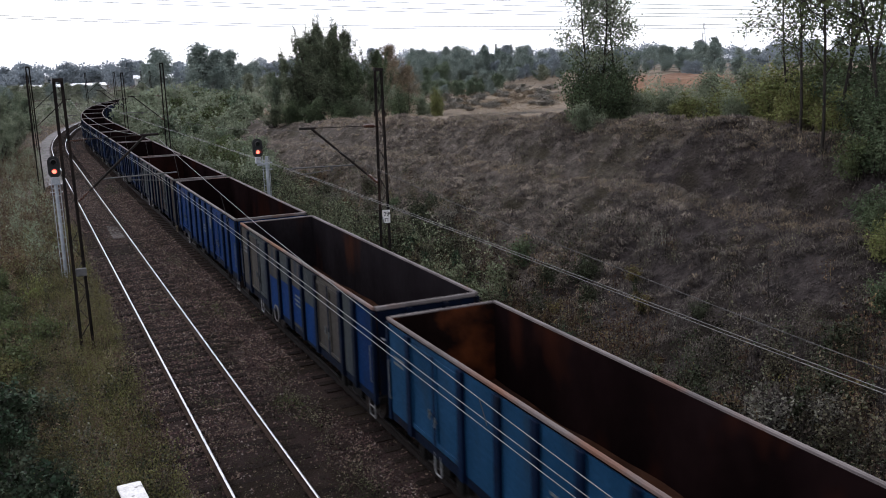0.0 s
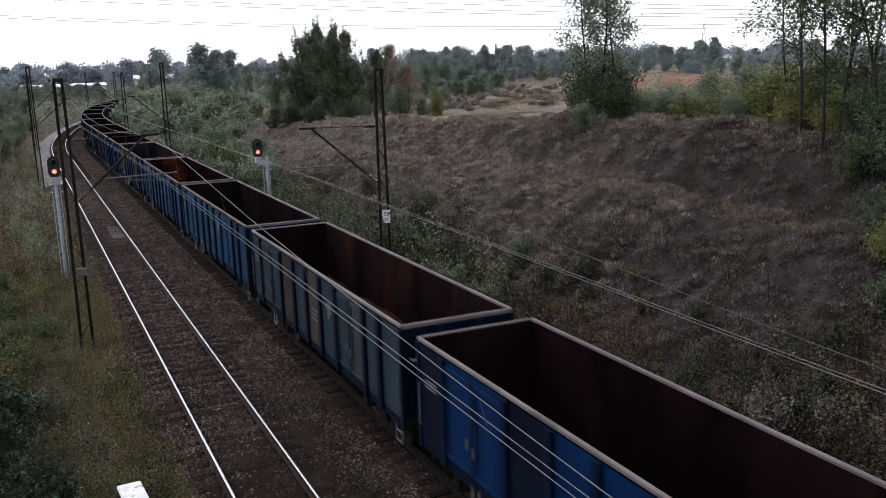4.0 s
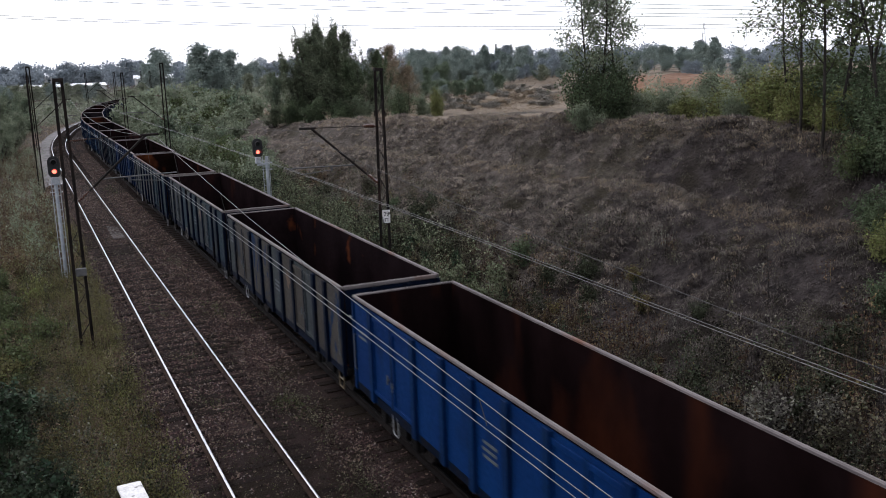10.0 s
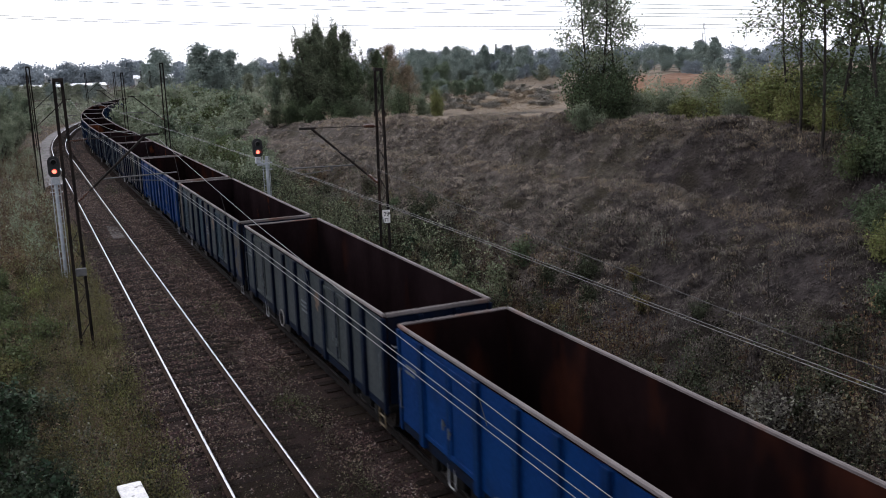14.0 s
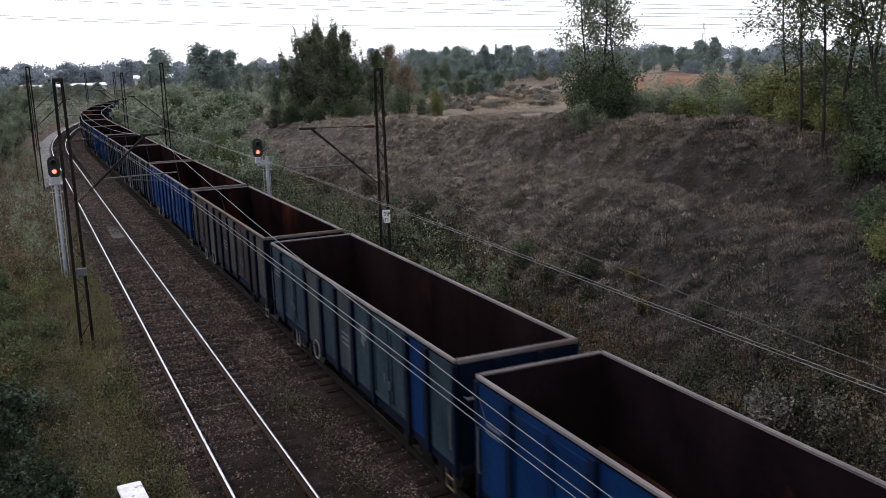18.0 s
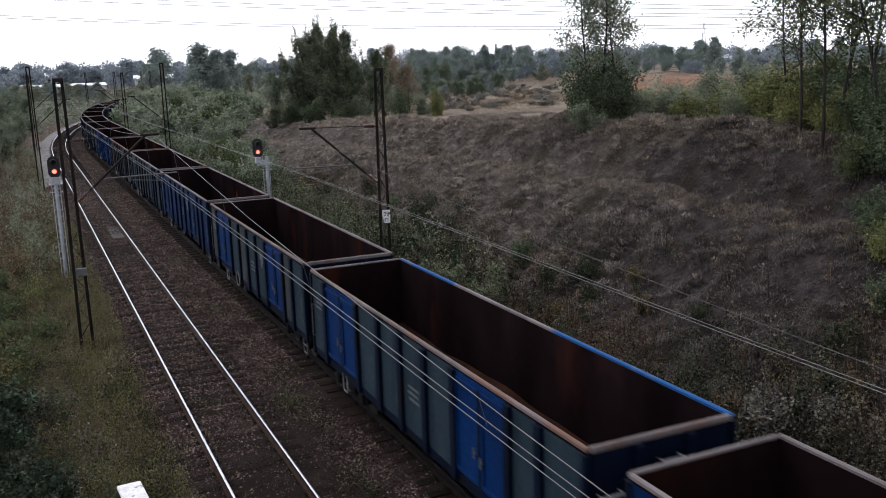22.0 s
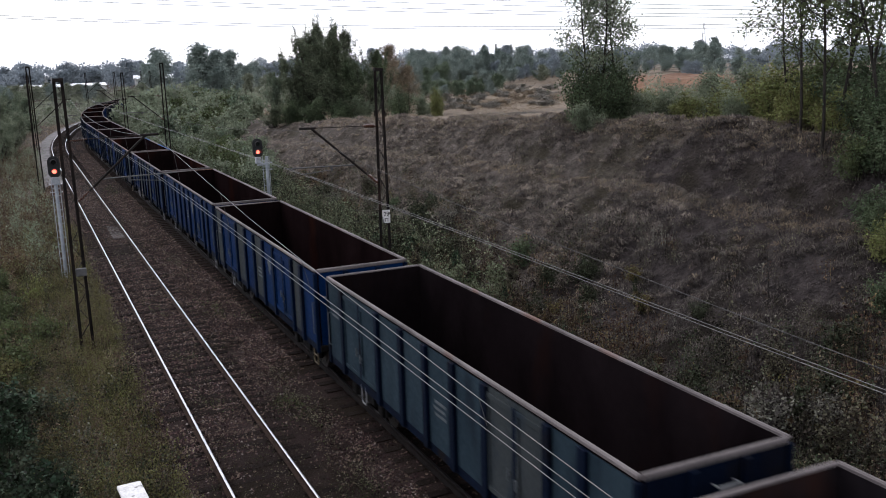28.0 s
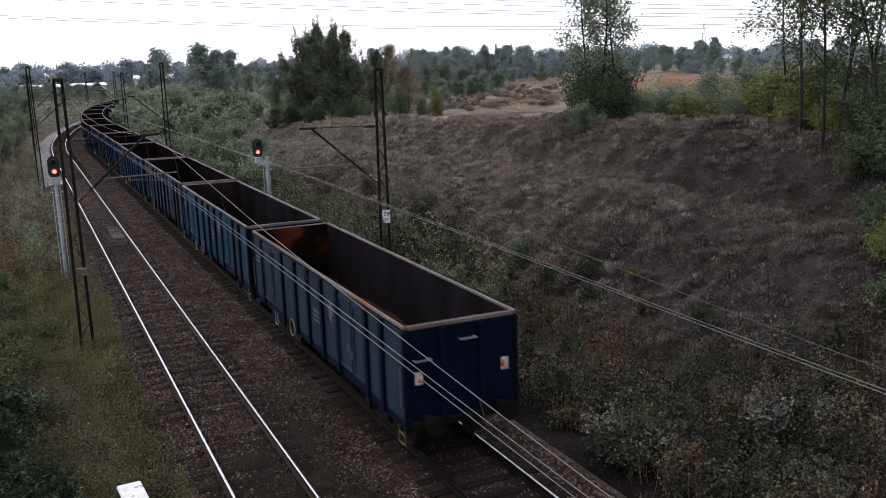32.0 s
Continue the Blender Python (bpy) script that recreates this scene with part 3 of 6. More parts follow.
def wagon_meshes():
    m = {}
    h = BODY / 2
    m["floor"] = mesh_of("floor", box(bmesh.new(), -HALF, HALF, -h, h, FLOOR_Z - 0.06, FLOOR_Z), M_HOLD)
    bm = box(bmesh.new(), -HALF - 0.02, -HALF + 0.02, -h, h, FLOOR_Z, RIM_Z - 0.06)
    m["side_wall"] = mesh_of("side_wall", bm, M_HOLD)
    r_v, r_f, r_n = [], [], 60
    for i in range(r_n + 1):
        y = -h + 0.03 + (2 * h - 0.06) * i / r_n
        top = 0.13 + 0.05 * math.sin(i * 0.23) + 0.02 * math.sin(i * 0.61 + 1)
        r_v += [(HALF - 0.022, y, top), (HALF - 0.06, y, top * 0.9), (HALF - 0.3 - top, y, 0.004)]
    for i in range(r_n):
        r_f += [(3 * i + j, 3 * i + j + 1, 3 * i + j + 4, 3 * i + j + 3) for j in (0, 1)]
    m["residue"] = arrays("residue", r_v, r_f, M_RESIDUE, True)
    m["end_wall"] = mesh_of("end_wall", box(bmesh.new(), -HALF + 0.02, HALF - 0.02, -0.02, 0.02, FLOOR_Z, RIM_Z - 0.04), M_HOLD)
    m["side_rail"] = mesh_of("side_rail", box(bmesh.new(), -HALF - 0.066, -HALF + 0.014, -h - 0.02, h + 0.02, RIM_Z - 0.085, RIM_Z, 0.02), M_RIM)
    m["end_rail"] = mesh_of("end_rail", box(bmesh.new(), -HALF + 0.016, HALF - 0.016, -0.045, 0.035, RIM_Z - 0.102, RIM_Z - 0.004, 0.014), M_RIM)
    for w, is_door in BAYS:
        if not is_door:
            m["panel", w] = mesh_of("panel", box(bmesh.new(), -0.012, 0.012, -w / 2 + 0.05, w / 2 - 0.05, FLOOR_Z - 0.1, RIM_Z - 0.13), M_BLUE)
            continue
        d = w / 2 - 0.07
        bm = box(bmesh.new(), -0.014, 0.014, -d / 2, d / 2, FLOOR_Z - 0.02, RIM_Z - 0.22, 0.006)
        for y0, y1, z0, z1 in ((-d / 2, d / 2, FLOOR_Z - 0.02, FLOOR_Z + 0.08), (-d / 2, d / 2, RIM_Z - 0.32, RIM_Z - 0.22), (-d / 2, -d / 2 + 0.09, FLOOR_Z, RIM_Z - 0.25), (d / 2 - 0.09, d / 2, FLOOR_Z, RIM_Z - 0.25)):
            box(bm, -0.05, -0.012, y0, y1, z0, z1, 0.008)
        m["door_leaf", w] = mesh_of("door_leaf", bm, M_BLUE)
        m["lintel", w] = mesh_of("lintel", box(bmesh.new(), -0.02, 0.012, -w / 2 + 0.05, w / 2 - 0.05, RIM_Z - 0.215, RIM_Z - 0.12), M_BLUE)
    bm = box(bmesh.new(), -0.03, 0.0, -0.05, 0.05, FLOOR_Z - 0.05, RIM_Z - 0.2, 0.006)
    m["latch_bar"] = mesh_of("latch_bar", bm, M_NAVY)
    bm = rod(rod(bmesh.new(), (-0.05, 0, -0.10), (-0.05, 0, 0.10), 0.02, sides=6), (-0.05, 0, 0), (-0.01, 0, 0), 0.03, sides=6)
    m["latch_handle"] = mesh_of("latch_handle", bm, M_PALE)
    m["end_step"] = mesh_of("end_step", bar(bar(bar(bmesh.new(), (-0.2, -0.13, 0), (0.2, -0.13, 0), 0.05, 0.03), (-0.18, -0.13, 0), (-0.18, 0, 0), 0.03, 0.02), (0.18, -0.13, 0), (0.18, 0, 0), 0.03, 0.02), M_STEP)
    bm = bmesh.new()                                        # pressed rib: flanges and a hat
    for a, b, x0, x1 in ((-0.135, -0.09, -0.016, 0.0), (0.09, 0.135, -0.016, 0.0), (-0.095, 0.095, -0.10, 0.0)):
        box(bm, x0, x1, a, b, FLOOR_Z - 0.24, RIM_Z - 0.11, 0.006 if x0 < -0.05 else 0)
    m["rib"] = mesh_of("rib", bm, M_NAVY)
    m["end_post"] = mesh_of("end_post", box(bmesh.new(), -0.05, 0.05, -0.06, 0.06, FLOOR_Z - 0.3, RIM_Z - 0.11, 0.012), M_NAVY)
    m["end_panel"] = mesh_of("end_panel", box(bmesh.new(), -HALF + 0.06, HALF - 0.06, -0.012, 0.012, FLOOR_Z - 0.12, RIM_Z - 0.112), M_NAVY)
    m["end_rib"] = mesh_of("end_rib", box(bmesh.new(), -0.07, 0.07, -0.10, 0.0, FLOOR_Z - 0.12, RIM_Z - 0.112, 0.01), M_NAVY)
    bm = box(bmesh.new(), -HALF - 0.04, -HALF + 0.05, -h, h, FLOOR_Z - 0.30, FLOOR_Z - 0.10, 0.012)
    m["solebar"] = mesh_of("solebar", bm, M_NAVY)
    bm = box(bmesh.new(), -0.2, 0.2, -h + 0.3, h - 0.3, 0.82, FLOOR_Z - 0.06)
    for y in (-4.45, -1.5, 1.5, 4.45):
        box(bm, -1.2, 1.2, y - 0.12, y + 0.12, 0.86, FLOOR_Z - 0.06)
    box(bm, -0.75, -0.35, -0.5, 0.6, 0.55, 0.9, 0.05)
    rod(bm, (0.55, -0.9, 0.7), (0.55, 0.7, 0.7), 0.2, sides=14)
    m["underframe"] = mesh_of("underframe", bm, M_UNDER)
    m["buffer_beam"] = mesh_of("buffer_beam", box(bmesh.new(), -1.28, 1.28, -0.09, 0.06, 0.86, FLOOR_Z - 0.1, 0.015), M_UNDER)
    bm = rod(bmesh.new(), (0, 0, 1.05), (0, -0.42, 1.05), 0.085, sides=12)
    rod(bm, (0, 0, 1.05), (0, -0.22, 1.05), 0.12, sides=12)
    rod(bm, (0, -0.42, 1.05), (0, -0.46, 1.05), 0.225, 0.215, sides=18)
    m["buffer"] = mesh_of("buffer", bm, M_UNDER)
    bm = box(bmesh.new(), -0.06, 0.06, -0.45, 0, 0.98, 1.1, 0.01)
    rod(bm, (0, -0.4, 1.04), (0, -0.4, 0.7), 0.035, sides=8)
    rod(bm, (0, -0.4, 0.7), (0, -0.33, 0.55), 0.035, sides=8)
    m["coupling_hook"] = mesh_of("coupling_hook", bm, M_UNDER)
    bm = bmesh.new()                                        # bogie: side frames, bolster, springs, axle boxes
    for side in (-1, 1):
        x = side * 1.0
        box(bm, x - 0.06, x + 0.06, -1.2, 1.2, 0.56, 0.78, 0.02)
        box(bm, x - 0.07, x + 0.07, -0.35, 0.35, 0.35, 0.62, 0.02)
        for y in (-0.9, 0.9):
            box(bm, x - 0.13, x + 0.13, y - 0.15, y + 0.15, 0.3, 0.6, 0.03)
            for o in (-0.22, 0.22):
                rod(bm, (x, y + o, 0.36), (x, y + o, 0.62), 0.07, sides=10)
    box(bm, -1.05, 1.05, -0.16, 0.16, 0.55, 0.84, 0.02)
    m["bogie"] = mesh_of("bogie", bm, M_UNDER)
    bm = rod(bmesh.new(), (-1.05, 0, 0), (1.05, 0, 0), 0.08, sides=10)
    for side in (-1, 1):
        rod(bm, (side * 0.685, 0, 0), (side * 0.82, 0, 0), 0.455, sides=20)
        rod(bm, (side * 0.66, 0, 0), (side * 0.69, 0, 0), 0.485, sides=20)
        rod(bm, (side * 0.82, 0, 0), (side * 0.835, 0, 0), 0.14, sides=12)
        for k in range(4):
            a = k * math.pi / 2
            rod(bm, (side * 0.815, 0.3 * math.cos(a), 0.3 * math.sin(a)), (side * 0.83, 0.3 * math.cos(a), 0.3 * math.sin(a)), 0.05, sides=8)
    m["wheelset"] = mesh_of("wheelset", bm, M_WHEEL)
    ring = [(0.25 * math.cos(a), 0.25 * math.sin(a)) for a in np.linspace(0, 2 * math.pi, 25)[:-1]]
    tube = [(0.024 * math.cos(a), 0.024 * math.sin(a)) for a in np.linspace(0, 2 * math.pi, 7)[:-1]]
    vs = [(q, c * (1 + p / 0.25), d * (1 + p / 0.25)) for c, d in ring for p, q in tube]
    fs = [(i * 6 + k, i * 6 + (k + 1) % 6, (i + 1) % 24 * 6 + (k + 1) % 6, (i + 1) % 24 * 6 + k) for i in range(24) for k in range(6)]
    m["brake_wheel"] = arrays("brake_wheel", vs, fs, M_PALE_STONE, True)
    bm = bmesh.new()
    for k in range(4):
        a = k * math.pi / 2 + 0.4
        rod(bm, (0, 0, 0), (0, 0.24 * math.cos(a), 0.24 * math.sin(a)), 0.014, sides=6)
    rod(bm, (-0.03, 0, 0), (0.1, 0, 0), 0.04, sides=10)
    m["spokes"] = mesh_of("spokes", bm, M_UNDER)
    bm = bmesh.new()
    for a, b in (((0, -0.17, 0.9), (0, -0.17, 0.42)), ((0, 0.17, 0.9), (0, 0.17, 0.42)), ((0, -0.17, 0.43), (0, 0.17, 0.43)), ((0, -0.17, 0.66), (0, 0.17, 0.66))):
        rod(bm, a, b, 0.02, sides=6)
    m["foot_step"] = mesh_of("foot_step", bm, M_YELLOW)
    bm = bmesh.new()                                        # hanging hoop below a door
    hoop = [(0, 0.14, 0.92), (0, 0.15, 0.56), (0, 0.10, 0.48), (0, -0.10, 0.48), (0, -0.15, 0.56), (0, -0.14, 0.92)]
    for a, b in zip(hoop, hoop[1:]):
        rod(bm, a, b, 0.017, sides=6)
    m["hoop_step"] = mesh_of("hoop_step", bm, M_STEP)
    bm = bmesh.new()
    rod(bm, (0, 0, 1.35), (0, 0, 2.2), 0.015, sides=6)
    for z in (1.35, 2.2):
        rod(bm, (0, 0, z), (0.09, 0, z), 0.012, sides=6)
    m["grab_rail"] = mesh_of("grab_rail", bm, M_PALE)
    m["tail_marker"] = mesh_of("tail_marker", box(bmesh.new(), -0.09, 0.09, -0.02, 0.0, -0.14, 0.14, 0.01), M_MARK)
    m["marking"] = mesh_of("marking", box(bmesh.new(), -0.004, 0, -0.26, 0.26, 0, 0.06), M_PALE)
    bm = bmesh.new()
    bm.faces.new([bm.verts.new((-0.003, 0.2 * math.cos(q) * (1 + 0.25 * math.sin(3 * q)) + 0.05 * math.sin(5 * q), 0.24 * math.sin(q) * (1 + 0.2 * math.cos(4 * q)))) for q in np.linspace(0, 2 * math.pi, 30)[:-1]])
    m["repainted_patch"] = mesh_of("repainted_patch", box(bmesh.new(), -0.004, 0, -0.52, 0.52, FLOOR_Z - 0.09, 2.12), M_BRIGHT)
    m["emblem"] = mesh_of("emblem", bm, M_PATCH)
    return m


WM = wagon_meshes()
WHEELSETS = []
PAINT = {"c": M_CYAN, "a": M_AQUA, "b": M_BLUE, "B": M_BRIGHT, "t": M_TEAL, "g": M_GREY, "e": M_BEIGE, "r": M_BROWN, "n": M_NAVY, "p": M_PEEL}
# paint of panels and door leaves along a side, from the leading end, then of the ribs; hold; words
SCHEMES = [
    ("ttttttttttt", "n", 2, "open freight wagon with faded slate-teal panels, tail markers and rusty hold"),
    ("aaaaaaaaata", "n", 2, "open freight wagon with faded teal-blue panels and pale rim"),
    ("tttttttggtt", "n", 5, "open freight wagon with dull teal panels and dark ribs"),
    ("gbbgbgbbbgb", "b", 0, "open freight wagon with blue and grey patched panels"),
    ("bbbbbbbbbbb", "b", 0, "blue open freight wagon, empty and coal-stained inside"),
    ("bbbgtbgbbtb", "n", 0, "open freight wagon with patched blue and grey panels"),
    ("tBBttttBBtt", "n", 3, "open freight wagon with slate panels and bright blue doors"),
    ("gBBtgttBBgt", "n", 3, "open freight wagon with grey-teal panels and bright blue doors"),
    ("bbbbbbbbbbb", "b", 4, "blue open freight wagon with rusty hold"),
    ("tttgtgtttbt", "n", 3, "open freight wagon with blue-grey panels and dark ribs"),
    ("rrrerrerrre", "n", 1, "brown-stained open freight wagon with worn panels"),
    ("BBBBBBBBBBB", "B", 1, "bright blue open freight wagon, freshly painted"),
    ("ggggggggggg", "n", 3, "open freight wagon with grey panels and dark ribs"),
    ("etggtpgtggp", "n", 4, "open freight wagon with beige and grey faded panels"),
    ("BBBBBBBBBBB", "B", 1, "bright blue open freight wagon with white lettering"),
    ("geeppgeegep", "n", 4, "open freight wagon with beige-grey stained panels"),
    ("gggtgtggtgt", "n", 3, "open freight wagon with blue-grey panels and dark ribs"),
    ("ggggpggttgt", "n", 1, "open freight wagon with pale grey panels and brown rim"),
    ("nbbnbbbbbnb", "b", 0, "dark blue open freight wagon"),
    ("tttrtettgtt", "n", 3, "open freight wagon with teal panels and white scrawl"),
    ("ccccccccccc", "b", 5, "blue open freight wagon with dark hold"),
    ("cccccccccbc", "b", 1, "blue open freight wagon with orange rusty hold"),
    ("eegegegeegb", "n", 2, "open freight wagon, pale panels over blue lower half"),
    ("BBBBBBBBBBB", "b", 0, "blue open freight wagon with weathered rim"),
    ("rgggrgrrggr", "n", 0, "open freight wagon with dull brown-grey panels"),
    ("bbbbbbbbbbb", "n", 0, "blue open freight wagon far along the train"),
    ("nbbnbbnbbnb", "n", 0, "dark blue open freight wagon far along the train"),
]
RUSTY_RIMS = (0, 6, 7, 10, 17, 20, 21, 22)


def build_wagon(k):
    paint, rib_paint, rusty, words = SCHEMES[k] if k < 25 else SCHEMES[25 + k % 2]
    wagon = tagged(new("freight_wagon"), words, "wagon", "wagons of the freight train")
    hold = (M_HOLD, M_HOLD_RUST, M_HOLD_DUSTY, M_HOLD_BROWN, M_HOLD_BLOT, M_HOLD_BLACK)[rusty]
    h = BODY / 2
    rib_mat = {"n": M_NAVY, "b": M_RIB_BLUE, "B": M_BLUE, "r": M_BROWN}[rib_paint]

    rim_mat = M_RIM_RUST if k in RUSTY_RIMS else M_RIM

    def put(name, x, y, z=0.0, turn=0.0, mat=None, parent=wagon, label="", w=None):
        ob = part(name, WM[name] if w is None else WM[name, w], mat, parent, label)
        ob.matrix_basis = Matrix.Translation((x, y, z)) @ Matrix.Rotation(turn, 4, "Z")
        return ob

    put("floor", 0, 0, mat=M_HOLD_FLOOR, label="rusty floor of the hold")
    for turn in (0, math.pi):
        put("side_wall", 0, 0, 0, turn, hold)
        put("side_rail", 0, 0, 0, turn, rim_mat if not turn else M_RIM_BLUE if k == 6 else M_RIM)
        put("solebar", 0, 0, 0, turn)
        y = h if not turn else -h
        step = -1 if not turn else 1
        side = -1 if not turn else 1
        face = side * (HALF + 0.034)
        piece = 0
        for b_i, (w, is_door) in enumerate(BAYS):
            c = y + step * w / 2
            if is_door:
                for o in (0.25, -0.25):
                    put("door_leaf", face, c + step * -o * w, 0, turn, PAINT[paint[piece]], w=w)
                    piece += 1
                put("lintel", face, c, 0, turn, PAINT[paint[piece - 1]], w=w)
                latch = put("latch_bar", face + side * 0.03, c, 0, turn, rib_mat)
                if not turn:
                    for o in (-0.12, 0.12):
                        put("latch_handle", -0.02, o, FLOOR_Z + 0.57 + o * 0.4, 0, None, latch, "pale worn latch handle")
            else:
                p = put("panel", face, c, 0, turn, PAINT[paint[piece]], w=w)
                if not turn and b_i == 5 and k % 4 != 2:
                    put("emblem", -0.016, 0, 2.3, 0, None if paint[6] in "gerp" else M_PALE, p, "faded painted patch")
                if not turn and b_i in (0, 4):
                    for r in range(3 if b_i else 2):
                        put("marking", -0.016, 0.05 * (r % 2), (1.95 if b_i else 2.3) - 0.13 * r, 0, M_PALE, p, "faded line of stencilled marking")
                if k == 22 and not turn and 1 < b_i < 6:
                    put("repainted_patch", -0.013, 0, 0.12 * math.sin(b_i * 2.1), 0, None, p, "lower half painted over in blue")
                piece += 1
            y += step * w
            if b_i < len(BAYS) - 1:
                put("rib", side * (HALF + 0.026), y, 0, turn, rib_mat)
        for sy in (-1, 1):
            put("end_post", side * (HALF + 0.036), sy * (h - 0.01), 0, 0, rib_mat)
    for sy, turn in ((-1, 0), (1, math.pi)):
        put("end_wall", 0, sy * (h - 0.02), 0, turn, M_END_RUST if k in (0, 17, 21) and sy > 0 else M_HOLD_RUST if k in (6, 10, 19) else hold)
        put("end_rail", 0, sy * h, 0, turn, rim_mat if sy < 0 and k in (0, 10) else M_RIM)
        put("end_panel", 0, sy * (h + 0.016), 0, turn, M_BLUE if rib_paint == "b" else M_NAVY if rib_paint == "n" else PAINT[rib_paint])
        for x in (-0.46, 0.46):
            put("end_rib", x, sy * (h + 0.028), 0, turn, rib_mat)
        put("end_step", 0.1, sy * (h + 0.028), RIM_Z - 0.42, turn)
        put("end_step", -0.95, sy * (h + 0.028), RIM_Z - 0.75, turn)
        put("buffer_beam", 0, sy * (h + 0.03), 0, turn)
        for x in (-0.875, 0.875):
            put("buffer", x, sy * (h + 0.08), 0, turn)
        put("coupling_hook", 0, sy * (h + 0.08), 0, turn)
        bogie = put("bogie", 0, sy * 4.45, 0, 0)
        for wy in (-0.9, 0.9):
            ws = put("wheelset", 0, wy, 0.46, 0, None, bogie)
            WHEELSETS.append((ws, wy))
    put("underframe", 0, 0)
    if k in (0, 6, 7, 8, 17, 19, 21, 22):
        put("residue", 0, 0, FLOOR_Z, 0, None, wagon, "rusty residue along the foot of the hold wall")
    put("hoop_step", -HALF - 0.03, h - 2.4)
    put("foot_step", -HALF - 0.02, -h + 0.35, 0, 0, M_ARM if k % 3 else M_YELLOW)
    put("grab_rail", -HALF - 0.11, -h + 0.12)
    put("grab_rail", -HALF - 0.11, h - 0.12)
    if k in (0, 1, 4, 5, 7, 9, 10, 11, 12, 16, 20, 22) or k > 23:
        bw = put("brake_wheel", -HALF - 0.09, h - (8.55 if k == 4 else 4.45), 0.92)
        put("spokes", 0, 0, 0, 0, None, bw)
    if k == 0:
        for x in (-1.02, 1.02):
            put("tail_marker", x, -h - 0.03, 1.97, 0, None, wagon, "red and white reflective tail marker")
    return wagon


WAGONS = [build_wagon(k) for k in range(36)]


SWAY = {2: 0.06, 4: 0.05, 6: -0.06, 17: -0.13}             # how far a wagon sits off the centre of its track


def train_at(t):
    """Metres along the line of the train's rear end."""
    v = (t - 16.0) / 16.0
    return -130.439 + 153.346 * v - 6.277 * v ** 2 - 0.571 * v ** 3 + 0.715 * v ** 4


# ---- masts, brackets and wires of the overhead line ----
def mast_meshes(h, arm):
    """A lattice mast of two channels with lacing, its bracket reaching arm metres towards +x."""
    m = {}
    top, base = 0.11, 0.18
    for side, name in ((-1, "leg_back"), (1, "leg_front")):
        bm = bmesh.new()
        a, b = Vector((side * base, 0, -0.7)), Vector((side * top, 0, h))
        bar(bm, a, b, 0.016, 0.09, (1, 0, 0))
        for y in (-0.04, 0.04):
            bar(bm, a + Vector((-side * 0.02, y, 0)), b + Vector((-side * 0.02, y, 0)), 0.010, 0.045, (0, 1, 0))
        m[name] = mesh_of(name, bm, M_MAST)
    bm, z, k = bmesh.new(), 0.25, 1
    while z < h - 0.35:
        w = base + (top - base) * (z + 0.7) / (h + 0.7)
        for y in (-0.046, 0.046):
            bar(bm, (-k * w, y, z), (k * w, y, z + 0.5), 0.010, 0.03, (0, 1, 0))
        z, k = z + 0.5, -k
    m["lacing"] = mesh_of("lacing", bm, M_MAST)
    m["cap"] = mesh_of("cap", box(bmesh.new(), -0.15, 0.15, -0.09, 0.09, h - 0.01, h + 0.10, 0.01), M_MAST)
    m["footing"] = mesh_of("footing", box(bmesh.new(), -0.4, 0.4, -0.4, 0.4, -1.0, -0.30, 0.04), M_BALLAST)
    tip = (arm, 0, 6.48)
    m["strut"] = mesh_of("strut", rod(rod(bmesh.new(), (0.55, 0, 4.86), (arm - 0.3, 0, 6.46), 0.038), (arm - 0.45, 0, 6.47), (arm + 0.1, 0, 6.48), 0.038), M_MAST)
    m["tie_rod"] = mesh_of("tie_rod", rod(bmesh.new(), (0.62, 0, 6.45), (arm, 0, 6.48), 0.012, sides=6), M_MAST)
    for name, a, b in (("strut_insulator", (0.14, 0, 4.5), (0.56, 0, 4.87)), ("tie_insulator", (0.14, 0, 6.42), (0.64, 0, 6.45))):
        bm = rod(bmesh.new(), a, b, 0.02, sides=6)
        a, b = Vector(a), Vector(b)
        for i in range(6):
            p = a.lerp(b, 0.2 + 0.12 * i)
            rod(bm, p, p + (b - a).normalized() * 0.03, 0.075, 0.03, sides=12)
        m[name] = mesh_of(name, bm, M_CERAMIC)
    bm = rod(bmesh.new(), (0.95, 0, 5.2), (arm + 0.55, 0, 5.24), 0.022)
    rod(bm, (arm - 0.9, 0, 5.20), (arm - 0.9, 0, 5.05), 0.05, 0.03)
    rod(bm, (arm - 0.85, 0, 5.1), (arm + 0.05, 0, 5.02), 0.014, sides=6)
    m["steady_arm"] = mesh_of("steady_arm", bm, M_ARM)
    m["steady_hanger"] = mesh_of("steady_hanger", rod(bmesh.new(), (0.98, 0, 5.2), (0.98, 0, 5.32), 0.02, sides=6), M_MAST)
    return m


def build_mast(meshes, s, u, flip, words):
    x, y, a = along(s, u)
    mast = tagged(new("catenary_mast"), words, "catenary mast", "masts along the railway")
    for name, me in meshes.items():
        part(name.replace("leg_back", "leg").replace("leg_front", "leg"), me, None, mast)
    mast.matrix_basis = pose(x, y, 0, 0, 0, (180 if flip else 0) - math.degrees(a))
    return mast


